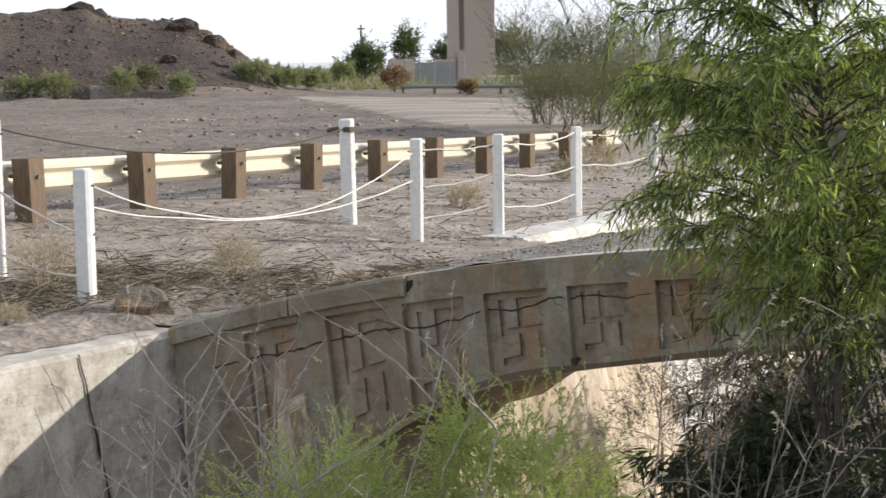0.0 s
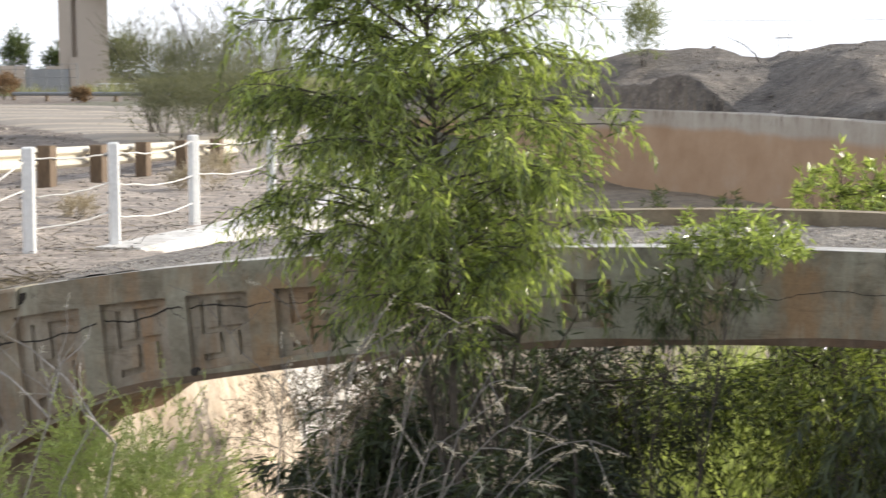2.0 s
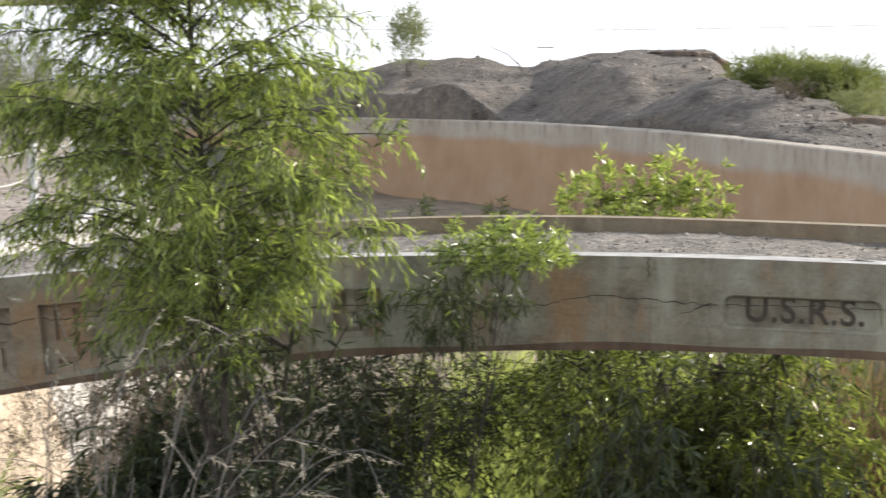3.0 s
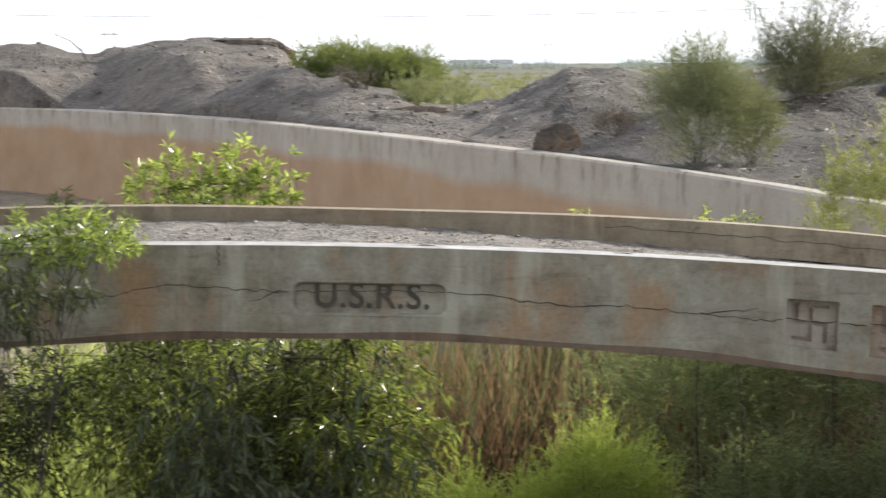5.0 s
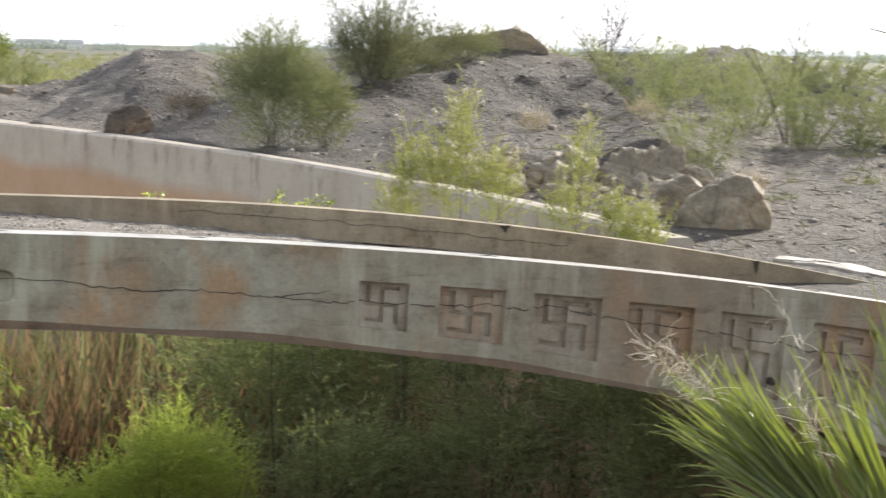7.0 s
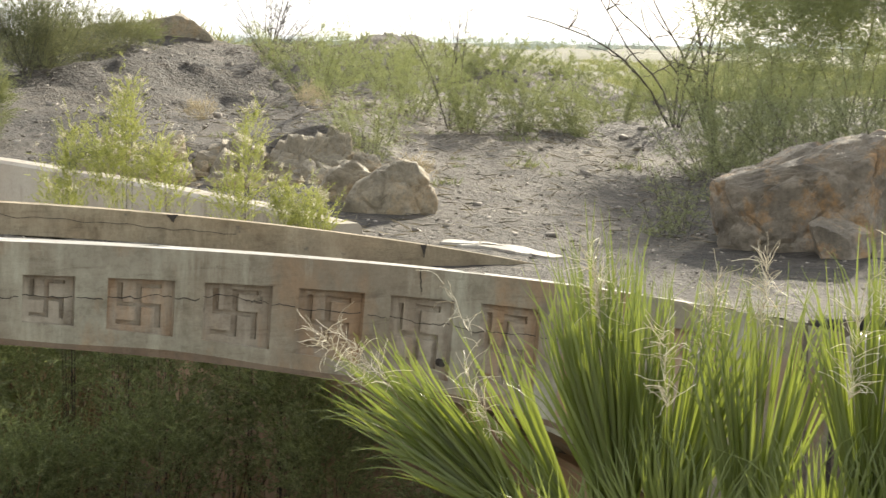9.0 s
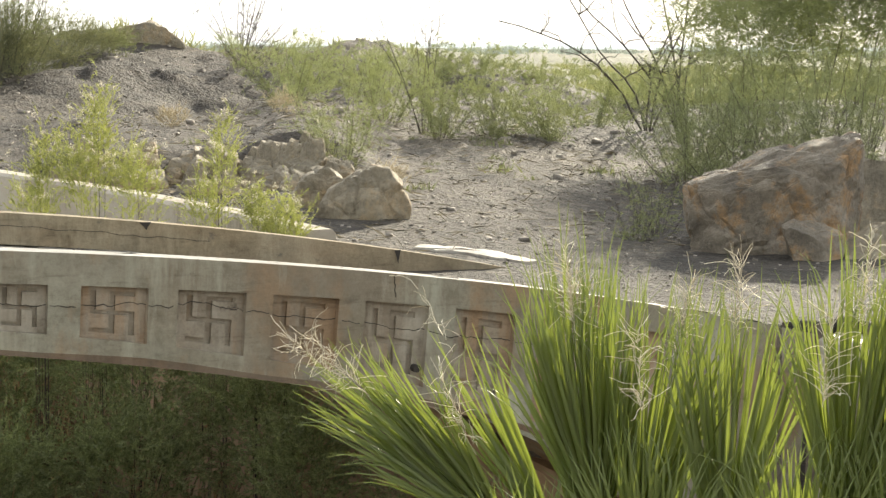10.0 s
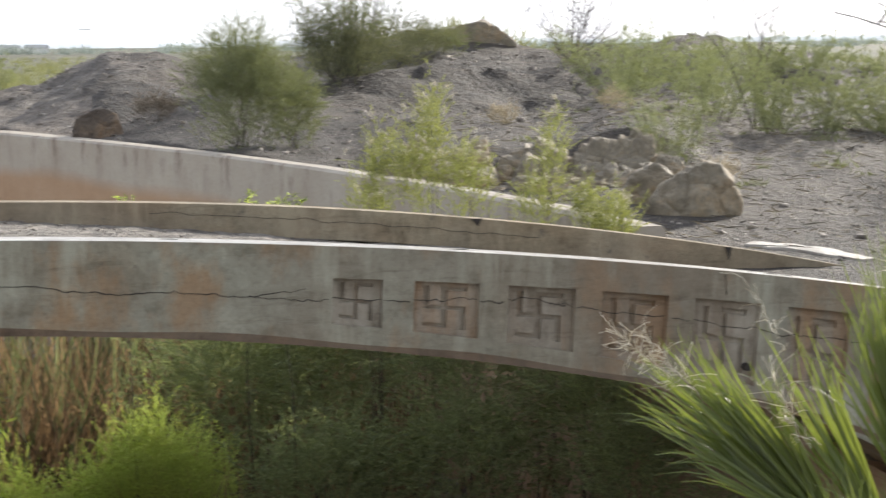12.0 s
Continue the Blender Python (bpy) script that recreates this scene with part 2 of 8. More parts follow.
M_HEAP = earth("pale_spoil_heap", (0.105, 0.092, 0.078), (0.165, 0.145, 0.123), (0.26, 0.215, 0.172), 0.6, 0.6, 0.10)
M_PLAIN = earth("green_field_earth", (0.10, 0.104, 0.066), (0.145, 0.144, 0.096), (0.20, 0.19, 0.135), 0.3, 0.2)
M_HILL = earth("dark_rocky_hill", (0.042, 0.029, 0.021), (0.090, 0.064, 0.046), (0.24, 0.175, 0.115), 0.9, 0.3, 0.16)
M_BED = earth("dry_canal_silt", (0.13, 0.105, 0.075), (0.21, 0.17, 0.12), (0.31, 0.255, 0.185), 0.4)
M_GRAVEL = earth("bridge_deck_gravel", (0.19, 0.172, 0.152), (0.26, 0.24, 0.212), (0.36, 0.335, 0.30), 0.9, 2.0, 0.10)
M_ROCK = boulder_mat("ochre_boulder_rock", (0.085, 0.072, 0.055), (0.21, 0.175, 0.13), (0.38, 0.335, 0.275), (0.36, 0.205, 0.08))
M_GREYROCK = boulder_mat("grey_tan_rock", (0.13, 0.111, 0.082), (0.265, 0.225, 0.16), (0.38, 0.33, 0.245), (0.36, 0.26, 0.145))
M_STONE = stone_mat("field_stone", (0.14, 0.12, 0.10), (0.46, 0.41, 0.355))
M_WHITE = plain("white_post_paint", (0.78, 0.78, 0.76), 0.55, vary=0.12, scale=25)
M_WOOD = plain("creosoted_post_wood", (0.19, 0.132, 0.082), 0.8, vary=0.35, scale=9, relief=0.5, stretch=(6, 6, 0.6))
M_RAIL = plain("galvanised_cream_rail", (0.66, 0.60, 0.48), 0.45, 0.0, vary=0.10, scale=6)
M_CABLE = plain("white_cable", (0.72, 0.70, 0.66), 0.5, vary=0.2)
M_STEEL = plain("dull_steel", (0.25, 0.25, 0.25), 0.5, 0.7)
M_BARK = plain("grey_brown_bark", (0.10, 0.083, 0.065), 0.9, vary=0.4, scale=30, relief=0.6)
M_TWIG = plain("bleached_dead_twig", (0.25, 0.23, 0.205), 0.9, vary=0.4, scale=20, relief=0.4)
M_STALK = plain("grey_dead_stalk", (0.48, 0.44, 0.39), 0.9, vary=0.4, scale=20, relief=0.4)
M_ROPE = plain("dark_weathered_rope", (0.12, 0.10, 0.08), 0.9, vary=0.3, scale=40)
M_PIER = plain("tan_pier_concrete", (0.50, 0.43, 0.35), 0.85, vary=0.06, scale=0.5, relief=0.05)
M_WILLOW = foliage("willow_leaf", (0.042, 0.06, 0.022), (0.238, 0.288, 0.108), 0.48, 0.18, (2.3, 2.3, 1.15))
# Darker willow copies: the shade below the bridge is put into their colours.
M_LEAF_SHADE = foliage("shade_painted_willow_leaf", (0.014, 0.020, 0.010), (0.042, 0.055, 0.025), 0.28, 0.55, (1.7, 1.7, 0.9))
M_LEAF_DIM = foliage("half_shade_painted_leaf", (0.026, 0.036, 0.018), (0.080, 0.10, 0.045), 0.35, 0.45, (1.8, 1.8, 0.9))
# Paler willow copy: the sun on the shoots is put into the colour.
M_SHOOT = foliage("sunlit_shoot_leaf", (0.07, 0.09, 0.03), (0.36, 0.42, 0.17), 0.5, 0.24, (1.9, 1.9, 0.9))
M_BRUSH = foliage("grey_dead_brush", (0.10, 0.085, 0.065), (0.24, 0.20, 0.155), 0.15, 0.8, (1.2, 1.15, 1.0))
M_TAMARISK = foliage("tamarisk_spray", (0.245, 0.275, 0.115), (0.41, 0.445, 0.2), 0.42, 0.65, (1.65, 1.75, 0.95))
M_SLOPE = foliage("dusty_shrub_spray", (0.165, 0.185, 0.105), (0.24, 0.262, 0.15), 0.40, 0.75, (1.55, 1.55, 0.95))
M_SAGE = foliage("grey_green_shrub", (0.105, 0.12, 0.065), (0.2, 0.215, 0.12), 0.35, 0.7, (1.6, 1.6, 1.0))
M_DARKLEAF = foliage("dark_tree_leaf", (0.045, 0.068, 0.032), (0.095, 0.125, 0.058), 0.35, 0.6)
M_STRAW = foliage("dry_straw", (0.27, 0.225, 0.15), (0.45, 0.39, 0.28), 0.3, 0.7, (1.25, 1.2, 1.05))
M_REED = foliage("rusty_reed", (0.065, 0.043, 0.026), (0.35, 0.235, 0.13), 0.35, 0.6, (1.25, 1.2, 1.05))
M_PALM = foliage("fan_palm_leaf", (0.036, 0.054, 0.016), (0.185, 0.22, 0.07), 0.42, 0.36, (1.75, 1.75, 0.9))
M_THREAD = foliage("palm_thread", (0.45, 0.40, 0.30), (0.72, 0.68, 0.58), 0.3, 0.5, (1.25, 1.2, 1.05))
M_LETTER = plain("dark_letter", (0.095, 0.078, 0.06), 0.9, vary=0.3, scale=30)
M_FAR = plain("haze_painted_far_land", (0.88, 0.91, 0.93), 1.0, vary=0.06, scale=0.004)
far_glow = M_FAR.node_tree.nodes["Principled BSDF"]      # pale base and a faint glow stand in for haze
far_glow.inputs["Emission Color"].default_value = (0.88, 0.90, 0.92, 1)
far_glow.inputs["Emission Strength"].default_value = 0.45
M_FIELD = foliage("far_field_scrub", (0.14, 0.15, 0.1), (0.21, 0.22, 0.145), 0.3, 0.7)
# Far leaves paled and greyed so that distance haze is in the colour.
M_FARTREE = foliage("haze_painted_far_tree", (0.20, 0.235, 0.215), (0.30, 0.335, 0.31), 0.4, 0.8, (1.2, 1.2, 1.1))
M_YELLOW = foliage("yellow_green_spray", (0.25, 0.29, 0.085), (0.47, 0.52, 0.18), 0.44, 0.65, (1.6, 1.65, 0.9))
M_SHOW = foliage("pale_flowering_spray", (0.19, 0.205, 0.085), (0.30, 0.315, 0.145), 0.42, 0.65, (1.7, 1.7, 0.9))
M_OLIVE = foliage("olive_shrub_spray", (0.082, 0.098, 0.038), (0.195, 0.218, 0.088), 0.42, 0.65, (1.7, 1.75, 0.8))
M_PALO = foliage("palo_verde_twig", (0.085, 0.088, 0.056), (0.17, 0.175, 0.105), 0.35, 0.7, (1.5, 1.5, 0.95))
# Tamarisk copy for the shaded bank; shade and glare are put into its colour.
M_SHADE = foliage("painted_shade_spray", (0.12, 0.142, 0.078), (0.27, 0.3, 0.165), 0.40, 0.65, (1.6, 1.6, 0.95))
M_CANALLEAF = foliage("canal_willow_leaf", (0.022, 0.034, 0.013), (0.185, 0.215, 0.085), 0.5, 0.2, (1.9, 1.95, 0.85))
M_CHAIN = plain("galvanised_fence", (0.33, 0.34, 0.34), 0.5, 0.4)


def road_mat(name):
    """Packed dirt with curving paler wheel tracks."""
    m, n, l, b = node_mat(name)
    obj = n.new("ShaderNodeTexCoord").outputs["Object"]
    big = noise_node(n, l, 0.12, 5, 0.6, obj)
    fine = noise_node(n, l, 3.5, 8, 0.7, obj)
    w = n.new("ShaderNodeTexWave")
    w.wave_type = "RINGS"
    w.inputs["Scale"].default_value = 0.11
    w.inputs["Distortion"].default_value = 5.0
    w.inputs["Detail"].default_value = 3.0
    w.inputs["Detail Scale"].default_value = 0.6
    mp = n.new("ShaderNodeMapping")
    mp.inputs["Location"].default_value = (34, -58, 0)
    l.new(obj, mp.inputs["Vector"])
    l.new(mp.outputs["Vector"], w.inputs["Vector"])
    c = ramp(n, l, big, [(0.3, (0.23, 0.20, 0.168)), (0.7, (0.31, 0.272, 0.228))])
    c = mix(n, l, ramp(n, l, w.outputs["Fac"], [(0.60, (0, 0, 0)), (0.92, (0.6, 0.6, 0.6))]), c, (0.44, 0.375, 0.28))
    c = mix(n, l, 0.5, c, ramp(n, l, fine, [(0.3, (0.6, 0.58, 0.56)), (0.6, (1, 1, 1))]), "MULTIPLY")
    l.new(c, b.inputs["Base Color"])
    b.inputs["Roughness"].default_value = 0.9
    bump(n, l, b, fine, 0.5, 0.04)
    return m


M_ROAD = road_mat("packed_dirt_road")

# ---- building helpers ----
class Geo:
    """Collects vertices and faces for one mesh."""

    def __init__(self):
        self.v, self.f = [], []

    def add(self, verts, faces):
        o = len(self.v)
        self.v.extend(verts)
        self.f.extend(tuple(i + o for i in f) for f in faces)
        return self

    def box(self, x0, x1, y0, y1, z0, z1, m=None):
        vs = [Vector((x, y, z)) for z in (z0, z1) for y in (y0, y1) for x in (x0, x1)]
        if m is not None:
            vs = [m @ v for v in vs]
        return self.add([tuple(v) for v in vs], [(0, 2, 3, 1), (4, 5, 7, 6), (0, 1, 5, 4), (2, 6, 7, 3), (0, 4, 6, 2), (1, 3, 7, 5)])

    def tube(self, pts, radii, sides=6):
        pts = [Vector(p) for p in pts]
        vs, fs = [], []
        for i, p in enumerate(pts):
            d = (pts[min(i + 1, len(pts) - 1)] - pts[max(i - 1, 0)]).normalized()
            a = d.cross(Vector((0.31, 0.2, 0.93)))
            a = (a if a.length > 1e-3 else d.cross(Vector((1, 0, 0)))).normalized()
            b = d.cross(a)
            for k in range(sides):
                w = 2 * math.pi * k / sides
                vs.append(tuple(p + (a * math.cos(w) + b * math.sin(w)) * radii[i]))
        for i in range(len(pts) - 1):
            for k in range(sides):
                k2 = (k + 1) % sides
                fs.append((i * sides + k, i * sides + k2, (i + 1) * sides + k2, (i + 1) * sides + k))
        fs.append(tuple(range(sides))[::-1])
        fs.append(tuple((len(pts) - 1) * sides + k for k in range(sides)))
        return self.add(vs, fs)

    def mesh(self, name, mats, smooth=False):
        me = bpy.data.meshes.new(name)
        me.from_pydata(self.v, [], self.f)
        for m in mats if isinstance(mats, (list, tuple)) else [mats]:
            me.materials.append(m)
        if smooth:
            me.polygons.foreach_set("use_smooth", [True] * len(me.polygons))
        me.update()
        return me


def part(name, geo, mat, parent=None, label="", smooth=False):
    ob = new(name, geo.mesh(name, mat, smooth))
    if parent is not None:
        ob.parent = parent
    if label:
        tagged(ob, label)
    return ob


def thing(name, at, label, category, group="", kind=""):
    e = new(name)
    e.location = at
    return tagged(e, label, category, group, kind)


def blades(name, base, direction, length, width, side, sag=0.0, mid=0.45, fold=0.15):
    """Many slender leaves in one mesh, each a folded lozenge of four corners, from arrays."""
    k = len(base)
    d = direction / np.linalg.norm(direction, axis=1, keepdims=True)
    s = np.cross(d, side)
    s /= np.linalg.norm(s, axis=1, keepdims=True) + 1e-9
    u = np.cross(s, d)
    L, W = length[:, None], width[:, None]
    tip = base + d * L
    tip[:, 2] -= sag * length
    m = base + d * L * mid
    a = m + s * W * 0.5 + u * W * fold
    b = m - s * W * 0.5 + u * W * fold
    verts = np.stack([base, a, tip, b], 1).reshape(-1, 3)
    idx = np.arange(k)[:, None] * 4
    tris = np.concatenate([idx + [0, 1, 2], idx + [0, 2, 3]], 1).reshape(-1, 3)
    return verts, tris


def needles(base, direction, length, width, side, sag=0.0):
    """Fine needles, each one slender triangle."""
    k = len(base)
    d = direction / np.linalg.norm(direction, axis=1, keepdims=True)
    s = np.cross(d, side)
    s /= np.linalg.norm(s, axis=1, keepdims=True) + 1e-9
    tip = base + d * length[:, None]
    tip[:, 2] -= sag * length
    w = s * (width * 0.5)[:, None]
    return np.stack([base - w, base + w, tip], 1).reshape(-1, 3), np.arange(k * 3).reshape(-1, 3)


def mesh_np(name, verts, faces, mats, smooth=False):
    me = bpy.data.meshes.new(name)
    n = faces.shape[1]
    me.vertices.add(len(verts))
    me.vertices.foreach_set("co", np.ascontiguousarray(verts, dtype=np.float32).ravel())
    me.loops.add(faces.size)
    me.loops.foreach_set("vertex_index", np.ascontiguousarray(faces, dtype=np.int32).ravel())
    me.polygons.add(len(faces))
    me.polygons.foreach_set("loop_start", np.arange(0, faces.size, n, dtype=np.int32))
    for m in mats if isinstance(mats, (list, tuple)) else [mats]:
        me.materials.append(m)
    me.update(calc_edges=True)
    me.validate()
    if smooth:
        me.polygons.foreach_set("use_smooth", [True] * len(me.polygons))
    return me


def value_noise(x, y, seed=0):
    """Smooth noise from -1 to 1 on arrays."""
    xi, yi = np.floor(x).astype(np.int64), np.floor(y).astype(np.int64)
    fx, fy = x - xi, y - yi
    fx, fy = fx * fx * (3 - 2 * fx), fy * fy * (3 - 2 * fy)

    def h(i, j):
        q = (i * 374761393 + j * 668265263 + seed * 1442695041) & 0x7FFFFFFF
        q = ((q ^ (q >> 13)) * 1274126177) & 0x7FFFFFFF
        return ((q ^ (q >> 16)) & 0xFFFF) / 32767.5 - 1
    return (h(xi, yi) * (1 - fx) + h(xi + 1, yi) * fx) * (1 - fy) + (h(xi, yi + 1) * (1 - fx) + h(xi + 1, yi + 1) * fx) * fy


def fractal(x, y, scale, octaves=4, seed=0, rough=0.5):
    s, a, out = scale, 1.0, 0.0
    for k in range(octaves):
        out = out + a * value_noise(x / s, y / s, seed + k)
        s, a = s / 2.03, a * rough
    return out


rng = np.random.default_rng(7)

# ---- the bridge's curves ----
def z_top(x):
    return ((-6e-5 * x + 3.6e-4) * x - 1.258e-2) * x * x - 3.012e-2 * x + 0.767


def z_soffit(x):
    return 0.319 - 0.0322 * x - 0.0252 * x * x - 0.17 * max(0.0, abs(x) - 4.6) ** 2


def z_far(x):
    """The top of the far kerb, which sags a little at midspan."""
    return z_top(x) - 0.032 * math.exp(-((x - 0.1) / 1.7) ** 2)


def z_panel(x):
    """The lower edge of the recessed panels."""
    return 0.430 - 0.0266 * x - 0.0268 * x * x - 0.11 * max(0.0, abs(x) - 4.5) ** 2


FACE_Y, BACK_Y = 8.40, 11.10
X_L, X_R = -7.24, 7.2

def resample(line, step):
    out = [Vector(line[0])]
    for a, b in zip(line, line[1:]):
        a, b = Vector(a), Vector(b)
        n = max(1, int((b - a).length / step))
        out += [a.lerp(b, (k + 1) / n) for k in range(n)]
    return out


def smooth_line(line, passes=3):
    pts = [Vector(p) for p in line]
    for _ in range(passes):
        q = [pts[0]]
        for a, b in zip(pts, pts[1:]):
            q += [a.lerp(b, 0.25), a.lerp(b, 0.75)]
        pts = q + [pts[-1]]
    return pts


right_line = smooth_line([(5.17, 11.75), (5.12, 14.2), (4.6, 18.2), (3.55, 23.2), (-0.3, 34.7), (-3.3, 43.3), (-8.2, 52.5), (-14.2, 59), (-24, 67), (-36, 73)])

# ---- ground: one sheet from the canal bed to the horizon ----
LEFT_BANK = ([-40, 9.0, 9.4, 11.1, 11.3, 12.5, 13.9, 14.4, 18, 25, 36, 52, 60, 70], [-7.62, -7.62, -7.44, -7.44, -6.4, -6.75, -7.2, -8.1, -8.2, -9.4, -15.2, -24, -34, -50])
RIGHT_BANK = ([-40, 8.3, 8.5, 11] + [p.y for p in right_line], [7.4, 7.4, 6.2, 5.36] + [p.x + 0.16 + 0.34 * min(1.0, max(0.0, (p.y - 20) / 24)) for p in right_line])
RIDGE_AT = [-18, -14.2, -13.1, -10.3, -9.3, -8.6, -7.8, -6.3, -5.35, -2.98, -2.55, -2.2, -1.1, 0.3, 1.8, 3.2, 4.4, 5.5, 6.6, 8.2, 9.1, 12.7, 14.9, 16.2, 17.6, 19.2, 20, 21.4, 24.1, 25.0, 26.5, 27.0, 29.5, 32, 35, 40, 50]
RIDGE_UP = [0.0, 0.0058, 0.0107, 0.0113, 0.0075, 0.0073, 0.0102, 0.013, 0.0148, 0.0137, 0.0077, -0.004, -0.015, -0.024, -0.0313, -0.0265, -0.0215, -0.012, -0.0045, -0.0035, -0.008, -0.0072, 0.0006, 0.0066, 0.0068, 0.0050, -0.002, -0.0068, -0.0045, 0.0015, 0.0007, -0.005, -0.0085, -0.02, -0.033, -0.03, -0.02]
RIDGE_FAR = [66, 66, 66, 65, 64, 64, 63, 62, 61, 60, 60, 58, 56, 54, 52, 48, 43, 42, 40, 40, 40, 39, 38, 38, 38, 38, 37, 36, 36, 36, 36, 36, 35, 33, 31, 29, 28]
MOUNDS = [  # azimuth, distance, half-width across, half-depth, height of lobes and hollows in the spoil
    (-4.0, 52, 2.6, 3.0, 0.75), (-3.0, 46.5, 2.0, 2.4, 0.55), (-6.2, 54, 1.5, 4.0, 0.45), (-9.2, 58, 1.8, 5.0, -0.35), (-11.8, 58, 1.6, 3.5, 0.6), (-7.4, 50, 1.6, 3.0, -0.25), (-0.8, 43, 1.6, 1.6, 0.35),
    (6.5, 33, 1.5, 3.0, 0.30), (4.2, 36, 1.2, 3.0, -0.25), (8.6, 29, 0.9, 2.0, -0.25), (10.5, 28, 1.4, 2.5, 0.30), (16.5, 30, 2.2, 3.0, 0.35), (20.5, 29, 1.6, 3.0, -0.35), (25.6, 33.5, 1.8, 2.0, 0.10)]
BED = -2.35


def ground_height(x, y, rough=True):
    x, y = np.asarray(x, float), np.asarray(y, float)
    r = np.hypot(x, y) + 1e-6
    th = np.degrees(np.arctan2(x, y))
    xl, xr = np.interp(y, *LEFT_BANK), np.interp(y, *RIGHT_BANK)
    left, right = x < xl, x > xr
    n1 = fractal(x, y, 9.0, 5, 3)
    n2 = fractal(x, y, 0.9, 4, 11)
    n3 = fractal(x, y, 0.16, 3, 23)
    # left bank: level, higher along the guard rail, with graded spoil beyond it
    hl = 0.02 + np.clip((-x - 9) / 3, 0, 1) * 0.27 * np.clip((23 - y) / 11, 0, 1)
    hl = hl + 0.20 * np.exp(-np.maximum(0, -6.4 - x) / 1.3) * np.clip((y - 9.5) / 1.6, 0, 1) * np.clip((14.6 - y) / 3.0, 0, 1)
    hl = hl + 0.10 * n1 * np.clip((r - 14) / 20, 0, 1) + 0.05 * np.exp(-((x + 7.6) ** 2 + (y - 9.7) ** 2) / 1.5)
    up = np.interp(th, [-75, -60, -50, -45.8, -43.1, -42.5, -41.1, -40.2, -39.2, -38.5, -37.8, -36.8, -35], [0.030, 0.036, 0.033, 0.0318, 0.0350, 0.030, 0.0277, 0.0275, 0.0200, 0.0120, 0.003, -0.008, -0.013])
    crest = 1.65 + up * 128
    s = np.clip((r - 104) / 24, 0, 1)
    back = np.clip((r - 128) / 60, 0, 1)
    hill = np.maximum(crest, 0) * (s ** 0.75) * (1 - back) * (1 + 0.07 * n1 * s * (1 - s) * 2 + 0.05 * np.abs(n2) * s)
    hl = np.where((th < -34.5) & (r > 100), np.maximum(hl, hill), hl)
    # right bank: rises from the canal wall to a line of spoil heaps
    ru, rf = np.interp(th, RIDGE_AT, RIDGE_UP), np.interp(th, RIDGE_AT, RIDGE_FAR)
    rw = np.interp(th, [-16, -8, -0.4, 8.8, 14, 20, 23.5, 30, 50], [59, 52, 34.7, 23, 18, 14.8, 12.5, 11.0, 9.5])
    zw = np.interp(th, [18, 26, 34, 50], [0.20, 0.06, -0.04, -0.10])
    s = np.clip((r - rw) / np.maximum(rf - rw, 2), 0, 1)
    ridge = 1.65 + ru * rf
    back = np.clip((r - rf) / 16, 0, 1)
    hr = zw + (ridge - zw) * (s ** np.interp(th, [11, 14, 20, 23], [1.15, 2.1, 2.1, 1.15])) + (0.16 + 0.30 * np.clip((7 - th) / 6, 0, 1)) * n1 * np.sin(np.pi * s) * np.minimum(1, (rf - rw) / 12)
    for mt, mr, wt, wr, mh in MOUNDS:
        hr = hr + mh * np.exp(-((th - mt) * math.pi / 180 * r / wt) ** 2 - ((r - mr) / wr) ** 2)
    crag = (1 - np.abs(fractal(x + 40, y, 4.6, 4, 61, 0.55))) - 0.55
    hr = hr + 0.42 * crag * np.sin(np.pi * s) * np.clip((r - 15) / 20, 0.12, 1)
    # a rocky scarp with a bench above it
    ledge = np.clip((th - 14.5) / 2, 0, 1) * np.clip((26 - th) / 2, 0, 1)
    lip = 18.4 + 0.5 * fractal(x, y, 1.4, 3, 71)
    hr = hr + 0.34 * ledge * np.clip((r - lip) / 0.5, 0, 1) * np.clip((27 - r) / 6, 0, 1)
    hr = hr * (1 - back) + (-0.35) * back
    h = np.where(left, hl, np.where(right, hr, BED + 0.12 * n1))
    far = np.clip((r - 60) / 80, 0, 1)
    h = np.where((~left) & (~right) & (y > 58), np.minimum(0, h * (1 - np.clip((y - 58) / 12, 0, 1))), h)
    if rough:
        g = np.clip(r / 25, 0.4, 4.0)
        h = h + np.where(left | right, 1.0, 0.6) * (0.022 * n2 * g + 0.010 * n3 * np.minimum(g, 1.5))
        h = h + np.where(right | (left & (r > 90)), 1.0, 0.0) * (0.10 * np.abs(n2) * np.clip((r - 13) / 16, 0, 1.0) * np.clip((70 - r) / 30, 0.35, 1) + 0.02 * np.abs(n3) * np.clip((r - 13) / 6, 0, 1))
    h = np.where(r > 260, h * np.clip((400 - r) / 140, 0, 1), h)
    return h


def ground_z(x, y):
    return float(ground_height(np.array([x]), np.array([y]))[0])


